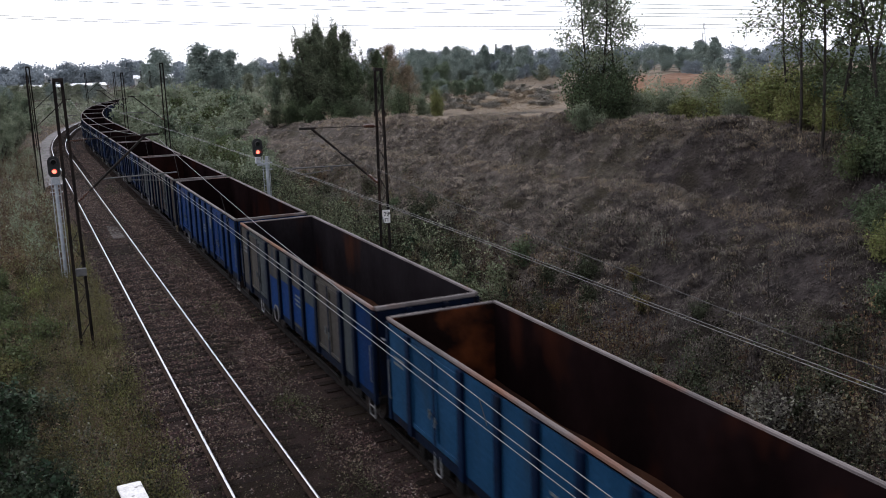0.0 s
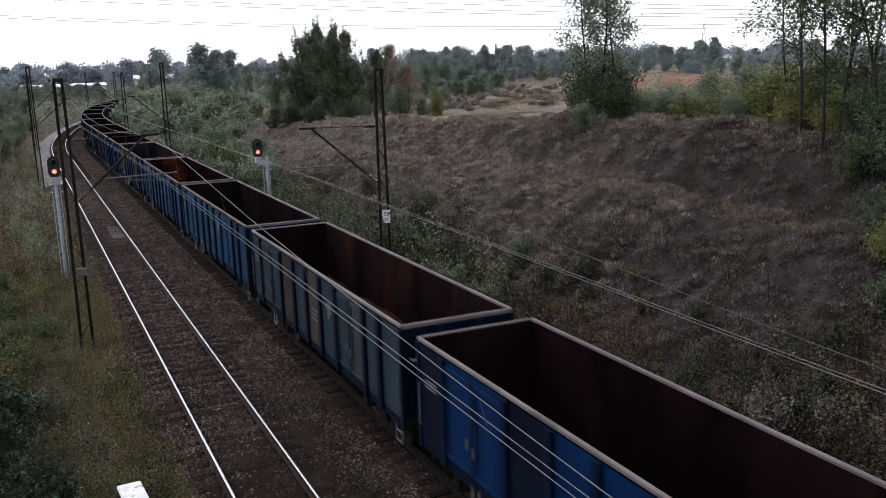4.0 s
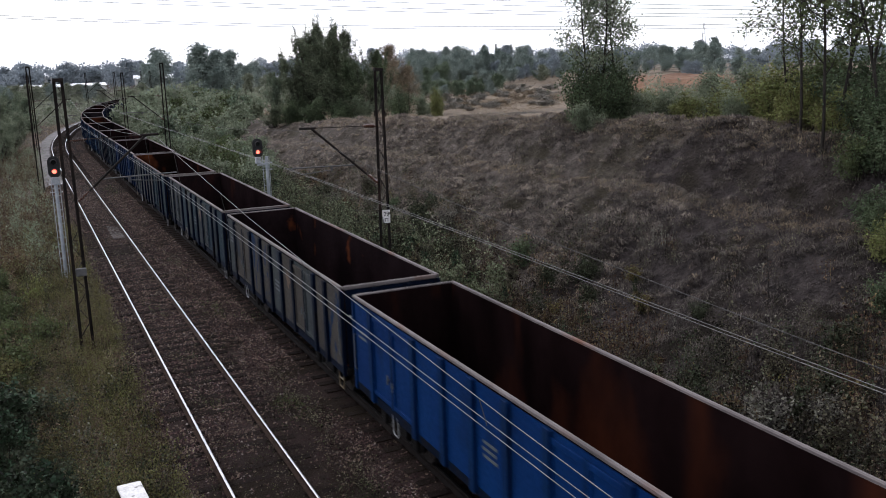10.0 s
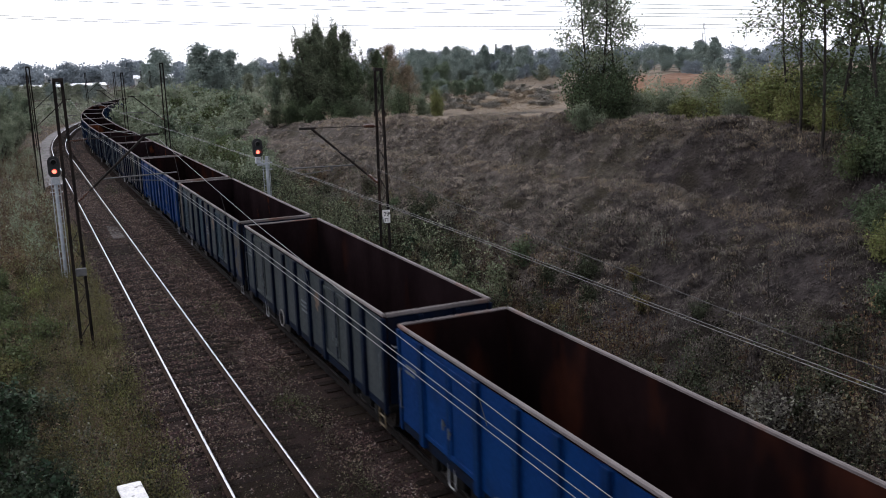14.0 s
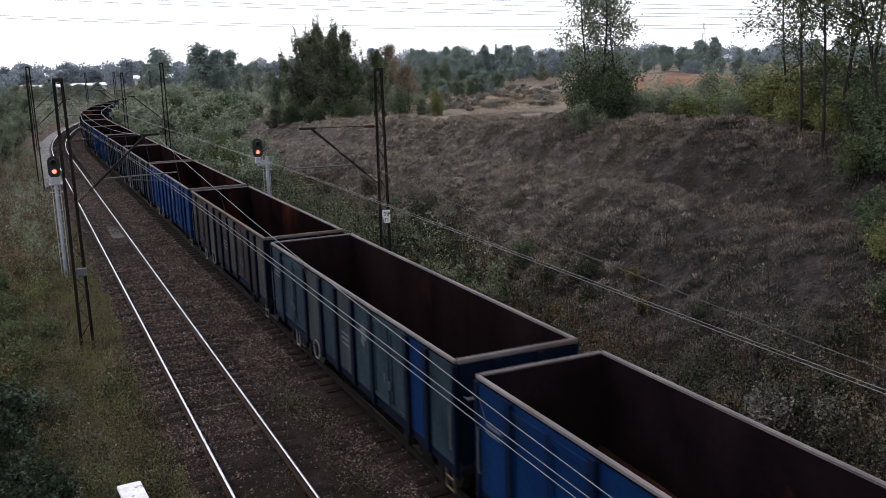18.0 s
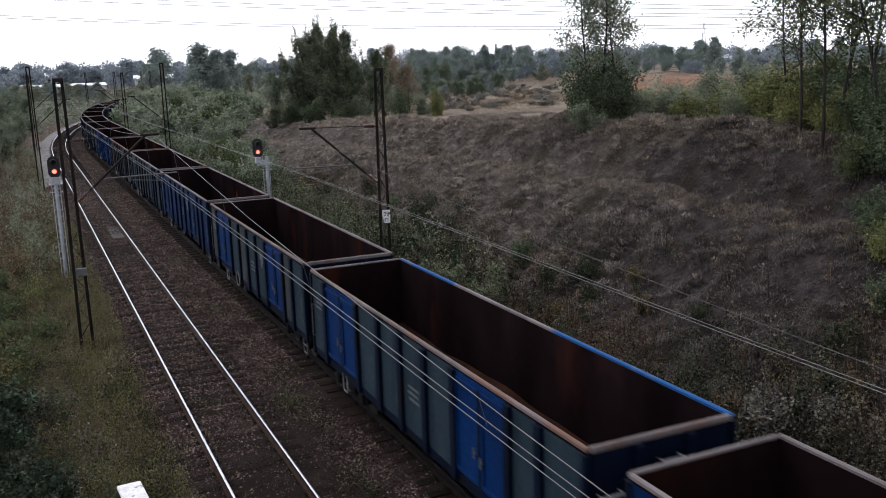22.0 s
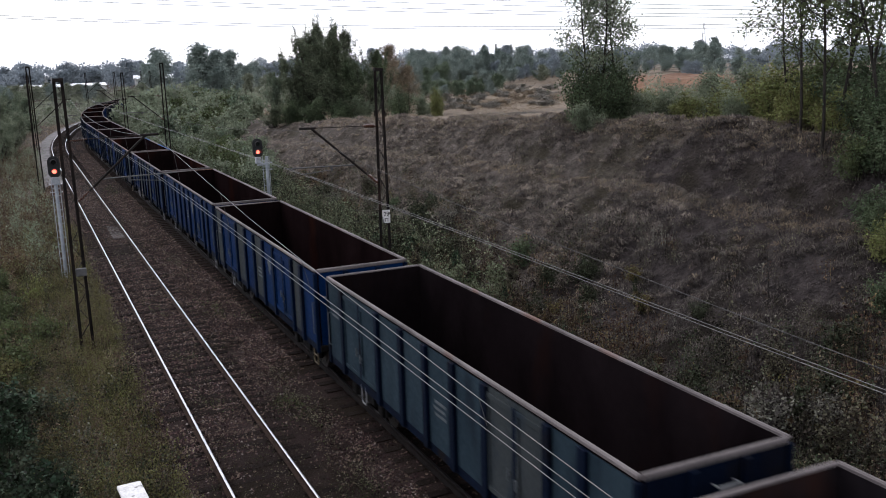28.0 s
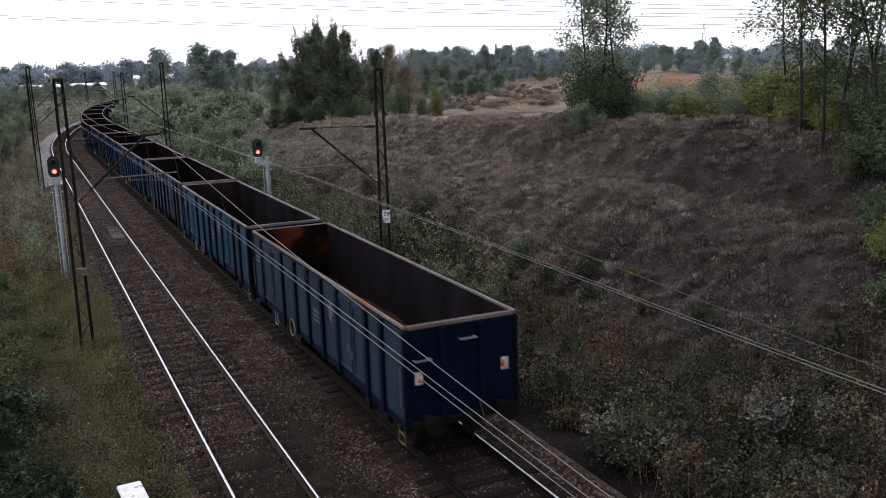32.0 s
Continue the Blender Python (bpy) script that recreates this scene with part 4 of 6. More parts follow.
MAST = mast_meshes(8.2, 2.66)
MAST_TALL = mast_meshes(8.9, 2.66)
build_mast(MAST, 29.96, 1.25 - TRACK_X, False, "dark steel lattice catenary mast beside the empty track")
mast_b = build_mast(MAST, 28.4, 10.88 - TRACK_X, True, "dark steel lattice catenary mast with a number plate")
for s, u, flip in ((76, 2.82, True), (105, 2.75, True), (150, 2.8, True), (205, 2.8, True), (76, -6.85, False), (108, -6.55, False), (190, -6.8, False), (240, -6.8, False)):
    build_mast(MAST_TALL if s == 76 else MAST, s, u, flip, "dark steel lattice catenary mast with bracket arm")

plate = box(bmesh.new(), -0.14, 0.14, 0.0, 0.015, -0.22, 0.22, 0.004)
plate = part("number_plate", plate, M_WHITE, mast_b, "white mast number plate")
plate.matrix_basis = pose(-0.02, 0.12, 3.4)


def words_on(parent, text, size, m, mat):
    c = bpy.data.curves.new("lettering", "FONT")
    c.body, c.size, c.align_x, c.extrude = text, size, "CENTER", 0.002
    dg = bpy.context.evaluated_depsgraph_get()
    tmp = new("lettering", c)
    me = bpy.data.meshes.new_from_object(tmp.evaluated_get(dg))
    bpy.data.objects.remove(tmp)
    me.materials.clear()
    me.materials.append(mat)
    ob = part("lettering", me, None, parent, "black number")
    ob.matrix_basis = m
    return ob


words_on(plate, "29", 0.2, pose(0, 0.02, 0.02, 90, 0, 180), M_BLACK)
bm = bmesh.new()
for x in (-0.05, 0.05):
    box(bm, x - 0.012, x + 0.012, 0.016, 0.02, -0.17, -0.05)
box(bm, -0.05, 0.05, 0.016, 0.02, -0.07, -0.05)
part("marking", bm, M_BLACK, plate)
box_a = part("junction_box", box(bmesh.new(), -0.16, 0.16, -0.18, -0.06, 2.25, 2.5, 0.02), M_ARM, bpy.data.objects["catenary_mast"], "small grey junction box")
box_a.matrix_basis = pose(0.05, 0, 0)


def wire_mesh(name, pts, r, mat, sides=5):
    pts = np.array(pts, float)
    d = np.gradient(pts, axis=0)
    d /= np.linalg.norm(d, axis=1)[:, None]
    side = np.cross(d, (0, 0, 1.0))
    side /= np.linalg.norm(side, axis=1)[:, None]
    up = np.cross(side, d)
    ang = np.arange(sides) * 2 * math.pi / sides
    v = pts[:, None, :] + r * (np.cos(ang)[None, :, None] * side[:, None, :] + np.sin(ang)[None, :, None] * up[:, None, :])
    i = np.arange(len(pts) - 1)[:, None] * sides
    j = np.arange(sides)[None, :]
    f = np.stack([i + j, i + (j + 1) % sides, i + sides + (j + 1) % sides, i + sides + j], -1).reshape(-1, 4)
    return arrays(name, v.reshape(-1, 3), f, mat, True)


def overhead(u, first):
    """Two contact wires, a sagging messenger wire and the droppers between, along one track."""
    stops = [-20.0, first, 76.0, 106.0, 150.0, 200.0, 255.0]

    def carry(s):
        if s < first:
            return float(np.interp(s, [-20, 5.6, 7.7, 10, 13, 17, 23, first], [5.3, 5.08, 5.14, 5.24, 5.37, 5.56, 5.96, 6.45]))
        for a, b in zip(stops[1:], stops[2:]):
            if s <= b:
                t = (s - a) / (b - a)
                return 6.45 - 3.2 * t * (1 - t) * ((b - a) / 50) ** 2
        return 6.45

    def low(s):
        return float(np.interp(s, [-20, 8, 30, 76], [4.80, 4.84, 5.02, 5.08]))

    ss = np.arange(-20, 255, 1.5)
    zig = lambda s: 0.16 * math.sin(s / 14.7)
    for o in (-0.05, 0.05):
        pts = [(*along(s, u + zig(s) + o)[:2], low(s)) for s in ss]
        tagged(new("contact_wire", wire_mesh("contact_wire", pts, 0.0056, M_WIRE)), "shiny copper contact wire above the track", "overhead wire", "overhead line wires")
    m = tagged(new("messenger_wire", wire_mesh("messenger_wire", [(*along(s, u)[:2], carry(s)) for s in ss], 0.006, M_CABLE if u == 0 else M_WIRE)),
               "sagging messenger wire with droppers above the track", "overhead wire", "overhead line wires")
    for s in np.arange(1.5, 255, 6.2):
        if carry(s) - low(s) > 0.12:
            x, y, _ = along(s, u + zig(s))
            x2, y2, _ = along(s, u)
            part("dropper", wire_mesh("dropper", [(x, y, low(s)), ((x + x2) / 2 + 0.001, y, (low(s) + carry(s)) / 2), (x2, y2, carry(s))], 0.005, M_CABLE), None, m)


overhead(OTHER, 29.96)
overhead(0.0, 28.4)


# ---- colour-light signals ----
def build_signal(x, y, head_x, head_z, bracket, words):
    sig = tagged(new("railway_signal"), words, "railway signal", "signals beside the tracks")
    sig.matrix_basis = pose(x, y, 0)
    hx = head_x - x
    post_top = head_z - 0.48 if not bracket else head_z - 0.42
    bm = rod(bmesh.new(), (0, 0, -0.8), (0, 0, post_top), 0.075, sides=14)
    part("post", bm, M_GALV, sig, "galvanised round post")
    part("base", box(bmesh.new(), -0.25, 0.25, -0.25, 0.25, -0.9, -0.2, 0.03), M_BALLAST, sig)
    bm = box(bmesh.new(), hx - 0.13, hx + 0.13, -0.1, 0.1, head_z - 0.75, head_z - 0.42, 0.02)
    if bracket:
        box(bm, hx - 0.05, 0.06, -0.05, 0.05, head_z - 0.85, head_z - 0.74, 0.01)
    part("bracket", bm, M_GALV, sig, "galvanised head bracket")
    bm = bmesh.new()
    n, w, h2 = 10, 0.24, 0.46
    ring = [(w * math.cos(a), h2 - w + w * math.sin(a)) for a in np.linspace(0, math.pi, n)] + [(w * math.cos(a), -h2 + w + w * math.sin(a)) for a in np.linspace(math.pi, 2 * math.pi, n)]
    f0 = [bm.verts.new((hx + p, -0.03, head_z + q)) for p, q in ring]
    f1 = [bm.verts.new((hx + p, 0.0, head_z + q)) for p, q in ring]
    bm.faces.new(f0)
    bm.faces.new(f1[::-1])
    for i in range(len(ring)):
        bm.faces.new((f0[i], f0[(i + 1) % len(ring)], f1[(i + 1) % len(ring)], f1[i]))
    head = part("backboard", bm, M_BLACK, sig, "black oval backboard")
    part("lamp_case", box(bmesh.new(), hx - 0.15, hx + 0.15, 0.0, 0.22, head_z - 0.36, head_z + 0.36, 0.03), M_BLACK, sig)
    for dz, mat, name in ((0.19, M_LENS, "dark_lens"), (-0.19, M_RED_LAMP, "lit_lens")):
        part(name, rod(bmesh.new(), (hx, -0.03, head_z + dz), (hx, -0.05, head_z + dz), 0.085, 0.07, sides=20), mat, head, "glowing orange-red lens" if mat == M_RED_LAMP else "dark lens")
        bm = bmesh.new()                                    # hood over the lens
        arc = np.linspace(math.radians(-20), math.radians(200), 14)
        for a, b in zip(arc, arc[1:]):
            vs = []
            for r, y0, y1, in ((0.125, -0.03, -0.26), (0.135, -0.03, -0.26)):
                vs.append([bm.verts.new((hx + r * math.cos(q), yy, head_z + dz + r * math.sin(q))) for q, yy in ((a, y0), (b, y0), (b, y1), (a, y1))])
            bm.faces.new(vs[0])
            bm.faces.new(vs[1][::-1])
            for i in range(4):
                bm.faces.new((vs[0][i], vs[1][i], vs[1][(i + 1) % 4], vs[0][(i + 1) % 4]))
        part("hood", bm, M_BLACK, head)
    bm = bmesh.new()
    for o in (-0.16, 0.16):
        rod(bm, (o, 0.16, -0.3), (o, 0.16, post_top), 0.015, sides=6)
    for i in range(int((post_top + 0.1) / 0.3)):
        rod(bm, (-0.16, 0.16, 0.1 + i * 0.3), (0.16, 0.16, 0.1 + i * 0.3), 0.012, sides=6)
    part("ladder", bm, M_GALV, sig, "galvanised ladder")
    bm = bmesh.new()
    for z in (head_z - 1.05, head_z - 0.72):
        rod(bm, (-0.22, -0.14, z), (0.22, -0.14, z), 0.012, sides=6)
        for o in (-0.22, 0.22):
            rod(bm, (o, -0.14, z), (o, 0.2, z), 0.012, sides=6)
    part("guard_rail", bm, M_GALV, sig)
    return sig


build_signal(1.2, 41.3, 1.2, 4.62, False, "two-lens railway signal on a pale post, glowing orange-red")
build_signal(10.73, 43.5, 10.32, 4.64, True, "two-lens railway signal on a short post, glowing orange-red")

# white-topped trackside cabinet
cab = tagged(new("trackside_cabinet"), "low concrete trackside box with white flaking lid in the weeds", "cabinet")
cab.matrix_basis = pose(1.185, 16.1, 0, 0, 0, 4)
part("body", box(bmesh.new(), -0.19, 0.19, -0.7, 0.68, -0.7, 0.88, 0.02), M_BALLAST, cab)
part("lid", box(bmesh.new(), -0.215, 0.215, -0.75, 0.73, 0.884, 0.95, 0.015), M_WHITE, cab, "white paint flaking off")


# ---- growing things ----
def scatter_leaves(rng, pts, size, spread=0.0, droop=0.0):
    """Small leaves about the given points."""
    n = len(pts)
    p = pts + rng.normal(0, 1, (n, 3)) * spread
    a = rng.normal(0, 1, (n, 3))
    a[:, 2] -= droop
    a /= np.linalg.norm(a, axis=1)[:, None]
    b = np.cross(a, rng.normal(0, 1, (n, 3)))
    b /= np.linalg.norm(b, axis=1)[:, None] + 1e-9
    s = size * rng.uniform(0.65, 1.45, (n, 1))
    v = np.stack([p, p + (a + b * 0.42) * s, p + (a - b * 0.42) * s], 1)
    return v.reshape(-1, 3), np.arange(3 * n).reshape(-1, 3)


def tubes(limbs, sides=5):
    """Tapered tubes along polylines [(points, radii)]."""
    vs, fs, base = [], [], 0
    for pts, rad in limbs:
        pts, rad = np.asarray(pts, float), np.asarray(rad, float)
        d = np.gradient(pts, axis=0)
        d /= np.linalg.norm(d, axis=1)[:, None] + 1e-9
        side = np.cross(d, (0.31, 0.87, 0.38))
        side /= np.linalg.norm(side, axis=1)[:, None] + 1e-9
        up = np.cross(side, d)
        ang = np.arange(sides) * 2 * math.pi / sides
        v = pts[:, None] + rad[:, None, None] * (np.cos(ang)[None, :, None] * side[:, None] + np.sin(ang)[None, :, None] * up[:, None])
        vs.append(v.reshape(-1, 3))
        i, j = np.arange(len(pts) - 1)[:, None] * sides, np.arange(sides)[None]
        fs.append((np.stack([i + j, i + (j + 1) % sides, i + sides + (j + 1) % sides, i + sides + j], -1) + base).reshape(-1, 4))
        base += len(v) * sides
    return np.concatenate(vs), np.concatenate(fs)


def bent(rng, start, way, length, n, wander, rise):
    pts = [np.array(start, float)]
    d = np.array(way, float)
    for _ in range(n):
        d = d + rng.normal(0, wander, 3) + np.array((0, 0, rise))
        d /= np.linalg.norm(d)
        pts.append(pts[-1] + d * length / n)
    return np.array(pts)


def grow_tree(seed, h, width, clear, n_limbs, n_leaves, leaf, bark, leaf_mat, wander=0.10, rise=0.10, shape=1.0, lean=0.03, clump=0.28, stems=1, thick=1.0, sides=5, twigs=True, shoots=0):
    """A tree: one or more trunks, limbs from the height clear upwards, twigs, and leaves in clumps along the twigs."""
    rng = np.random.default_rng(seed)
    limbs, tips = [], []
    for st in range(stems):
        ang = rng.uniform(0, 6.28)
        out = 0.0 if stems == 1 else rng.uniform(0.12, 0.42)
        way = (math.cos(ang) * (lean + out), math.sin(ang) * (lean + out), 1)
        hh = h * (1 if st == 0 else rng.uniform(0.62, 0.98))
        trunk = bent(rng, (math.cos(ang) * out * 0.3, math.sin(ang) * out * 0.3, -0.25), way, hh, 14, 0.035, 0.06)
        r0 = (0.0085 * hh + 0.015) * thick
        limbs.append((trunk[::2], np.linspace(r0, 0.012, len(trunk[::2]))))
        for i in range(n_limbs):
            t = clear + (1 - clear) * ((i + rng.uniform(0, 1)) / n_limbs) ** 0.9
            t = min(t, 0.985)
            k = t * (len(trunk) - 1)
            p = trunk[int(k)] + (trunk[min(int(k) + 1, len(trunk) - 1)] - trunk[int(k)]) * (k - int(k))
            q = (t - clear) / (1 - clear)
            reach = width * (0.30 + 0.70 * math.sin(math.pi * min(1, 0.22 + 0.80 * q)) ** shape) * rng.uniform(0.6, 1.15) * (1 - 0.55 * q * q)
            a = rng.uniform(0, 6.28)
            limb = bent(rng, p, (math.cos(a), math.sin(a), rng.uniform(0.25, 0.9)), reach, 6, wander, rise)
            limbs.append((limb[::2], np.linspace(max(0.02, r0 * 0.4 * (1 - 0.7 * t)), 0.006, 4)))
            for j in range(4):
                b = limb[rng.integers(2, len(limb))]
                twig = bent(rng, b, rng.normal(0, 0.7, 3) + (limb[-1] - limb[0]) / max(reach, 0.1) * 0.6 + np.array((0, 0, 0.15)), reach * rng.uniform(0.25, 0.5), 4, 0.2, 0.03)
                if twigs:
                    limbs.append((twig[::2], np.linspace(0.012, 0.004, 3)))
                tips += [twig[1], twig[2], twig[3], twig[4]]
            tips += [limb[4], limb[5], limb[6]]
    for i in range(shoots):                                 # long upright leader shoots that break the outline
        limb = limbs[rng.integers(0, len(limbs))][0]
        p = limb[-1]
        shoot = bent(rng, p, (p[0] / width * 0.5, p[1] / width * 0.5, 1.0), h * rng.uniform(0.06, 0.15), 8, 0.07, 0.08)
        limbs.append((shoot[::2], np.linspace(0.012, 0.003, 5)))
        tips += list(shoot) + list(shoot[2:6])
    wv, wf = tubes(limbs if twigs else limbs[::3] + [limbs[0]], sides)
    tips = np.array(tips)
    pick = tips[rng.integers(0, len(tips), n_leaves)]
    lv, lf = scatter_leaves(rng, pick, leaf, clump * width * 0.35, 0.4)
    return arrays("trunk", wv, wf, bark, True), arrays("crown", lv, lf, leaf_mat)


def grow_bush(seed, h, width, stems, n_leaves, leaf, bark, leaf_mat, low=0.12, clump=0.10):
    """A bush: many stems fanning from the ground with side twigs, leafy nearly to the base."""
    rng = np.random.default_rng(seed)
    limbs, tips = [], []
    for i in range(stems):
        a, o = rng.uniform(0, 6.28), rng.uniform(0.05, 1.0)
        way = (math.cos(a) * o * width / h, math.sin(a) * o * width / h, 1.0)
        ln = h * rng.uniform(0.6, 1.05) * (1 - 0.25 * o)
        st = bent(rng, (math.cos(a) * o * width * 0.35, math.sin(a) * o * width * 0.35, -0.1), way, ln, 9, 0.09, 0.05)
        limbs.append((st[::3], np.linspace(0.012 + 0.006 * h, 0.004, 4)))
        for j in range(7):
            k = rng.integers(1, len(st))
            tw = bent(rng, st[k], rng.normal(0, 0.8, 3) + np.array((0, 0, 0.35)), h * rng.uniform(0.10, 0.26), 3, 0.2, 0.05)
            tips += [tw[1], tw[2], tw[3]]
        tips += list(st[2:])
    wv, wf = tubes(limbs, 3)
    tips = np.array(tips)
    tips = tips[tips[:, 2] > low * h]
    lv, lf = scatter_leaves(rng, tips[rng.integers(0, len(tips), n_leaves)], leaf, clump * h * 0.5, 0.2)
    return arrays("branchwork", wv, wf, bark, True), arrays("foliage", lv, lf, leaf_mat)


def grow_sapling(seed, h, width, branches, n_leaves, leaf, leaf_mat):
    """A slim upright sapling: one stem, steep side shoots, leaves all along them."""
    rng = np.random.default_rng(seed)
    stem = bent(rng, (0, 0, -0.1), (rng.normal(0, 0.06), rng.normal(0, 0.06), 1), h, 10, 0.03, 0.05)
    limbs, tips = [(stem[::2], np.linspace(0.006 + 0.006 * h, 0.003, 6))], list(stem[2:])
    for i in range(branches):
        k = rng.integers(1, 9)
        a = rng.uniform(0, 6.28)
        shoot = bent(rng, stem[k], (math.cos(a), math.sin(a), rng.uniform(0.5, 1.3)), width * rng.uniform(0.5, 1.1) * (1.15 - 0.07 * k), 5, 0.1, 0.12)
        limbs.append((shoot[::2], np.linspace(0.006, 0.002, 3)))
        tips += list(shoot[1:]) + list((shoot[1:-1] + shoot[2:]) / 2)
    wv, wf = tubes(limbs, 3)
    tips = np.array(tips)
    lv, lf = scatter_leaves(rng, tips[rng.integers(0, len(tips), n_leaves)], leaf, 0.025 * h, 0.2)
    return arrays("stem", wv, wf, M_BARK, True), arrays("foliage", lv, lf, leaf_mat)


def plant(name, meshes, x, y, size, turn, label, category, group, wide=1.0, leaf_mat=None, sink=0.05):
    ob = tagged(new(name), label, category, group)
    ob.matrix_basis = Matrix.Translation((x, y, land_at(x, y) - sink)) @ Matrix.Rotation(turn, 4, "Z") @ Matrix.Diagonal((size * wide, size * wide, size, 1))
    part(meshes[0].name.split(".")[0], meshes[0], None, ob)
    part(meshes[1].name.split(".")[0], meshes[1], leaf_mat, ob)
    return ob


# trees on the crest and beyond
WILLOW = [grow_tree(11 + i, 10.0, 3.3, 0.06, 34, 15000, 0.125, M_BARK, M_LEAF_DARK, stems=3, shape=0.8, rise=0.30, clump=0.085, wander=0.13, shoots=150) for i in range(2)]
ROUND = grow_tree(15, 7.5, 2.7, 0.10, 30, 6500, 0.13, M_BARK, M_AUTUMN, shape=0.5, clump=0.30, rise=0.18)
TALL = grow_tree(17, 10.2, 3.6, 0.05, 60, 15000, 0.12, M_BARK, M_LEAF_DARK, shape=1.0, rise=0.32, clump=0.085, stems=2, wander=0.13, shoots=150)
YOUNG_BIRCH = [grow_tree(21 + i, 8.0, 1.6, 0.30, 26, 3400, 0.10, M_BARK, M_LEAF_GREY, rise=0.12, shape=0.8, clump=0.30) for i in range(3)]
SLIM_BIRCH = [grow_tree(31 + i, 9.0, 2.0, 0.30, 24, 2500, 0.095, M_BARK, M_LEAF, thick=0.6, rise=0.06, shape=0.7, clump=0.34, lean=0.02) for i in range(3)]
BUSH = [grow_bush(41 + i, 3.0, 1.6, 26, 4800, 0.10, M_BARK, M_LEAF_BUSH) for i in range(3)]
SALLOW = [grow_bush(51 + i, 3.0, 1.9, 16, 2600, 0.165, M_BARK, M_LEAF_GREY) for i in range(3)]
SALLOW_FAR = [grow_bush(55 + i, 3.0, 1.9, 14, 1000, 0.26, M_BARK, M_LEAF_GREY) for i in range(3)]
SHRUB = [grow_bush(61 + i, 1.7, 0.8, 12, 2000, 0.072, M_BARK, M_LEAF_PALE) for i in range(4)]
FAR_TREE = [grow_tree(71 + i, 12.0, 3.9 + 0.5 * (i % 3), 0.05 + 0.03 * (i % 2), 24, 4600, 0.38, M_BARK, M_LEAF_HAZE, stems=1 + i % 3, shape=0.4, clump=0.34, rise=0.2, sides=3, twigs=False) for i in range(4)]
HORIZON_TREE = [grow_tree(81 + i, 12.0, 4.0 + 0.5 * (i % 3), 0.05, 12, 1500, 0.66, M_BARK, M_LEAF_HAZE, stems=1 + i % 3, shape=0.4, clump=0.34, rise=0.2, sides=3, twigs=False) for i in range(5)]

G1 = "trees on the cutting crest"
for x, y, size, wide, kind, mat, words in (
        (30.4, 92.0, 0.97, 1.15, TALL, M_LEAF_WILLOW, "tall dark green willow with an uneven crown"),
        (28.3, 91.0, 0.86, 1.25, WILLOW[0], M_LEAF_WILLOW, "dark green willow beside a taller one"),
        (32.0, 91.0, 0.84, 1.25, WILLOW[1], M_LEAF_WILLOW, "dark green willow beside a taller one"),
        (26.8, 90.0, 0.66, 1.4, WILLOW[1], M_LEAF_WILLOW, "broad dark willow on the crest"),
        (33.6, 89.5, 0.68, 1.3, WILLOW[0], M_LEAF_BUSH, "thin-topped willow on the crest"),
        (29.4, 87.4, 0.60, 1.5, WILLOW[1], M_LEAF_WILLOW, "low spreading dark willow on the crest"),
        (31.4, 87.6, 0.55, 1.5, WILLOW[0], M_LEAF_BUSH, "low dense willow on the crest"),
        (29.2, 93.4, 0.92, 1.2, TALL, M_LEAF_BUSH, "upright dark willow behind the others"),
        (24.6, 92.6, 0.50, 1.1, WILLOW[0], None, "small dark tree at the head of the slope"),
        (42.0, 105.2, 1.06, 1.15, ROUND, None, "tree turning autumn brown above the cutting"),
        (43.9, 104.3, 0.72, 1.2, ROUND, None, "low tree turning brown above the cutting"),
        (38.5, 98.0, 0.52, 1.4, WILLOW[1], M_LEAF_GREY, "round greyish willow above the cutting"),
        (25.7, 38.7, 0.94, 1.1, YOUNG_BIRCH[0], None, "young birch rising out of a dense bush"),
        (26.8, 38.7, 0.98, 1.2, YOUNG_BIRCH[1], None, "young birch with an airy crown"),
        (27.9, 38.8, 0.90, 1.2, YOUNG_BIRCH[2], None, "young slender birch on the crest"),
        (25.7, 24.7, 0.95, 1.2, SLIM_BIRCH[0], None, "slender birch with a bare lower trunk"),
        (24.2, 22.3, 1.05, 1.1, SLIM_BIRCH[1], None, "slim birch at the edge of the slope"),
        (25.2, 22.6, 1.0, 1.1, SLIM_BIRCH[2], None, "slim birch with dark bark"),
        (27.2, 24.0, 1.0, 1.2, SLIM_BIRCH[1], None, "leafy birch at the edge of the slope"),
        (26.2, 22.2, 0.98, 1.2, SLIM_BIRCH[0], None, "leafy birch above the cutting"),
        (24.9, 20.6, 0.95, 1.3, SLIM_BIRCH[2], None, "leafy birch in a thicket"),
        (27.6, 27.2, 0.82, 1.2, SLIM_BIRCH[1], None, "birch in the thicket on the crest")):
    plant("tree", kind, x, y, size, x * 3.7 + y, words, "tree", G1, wide, mat)

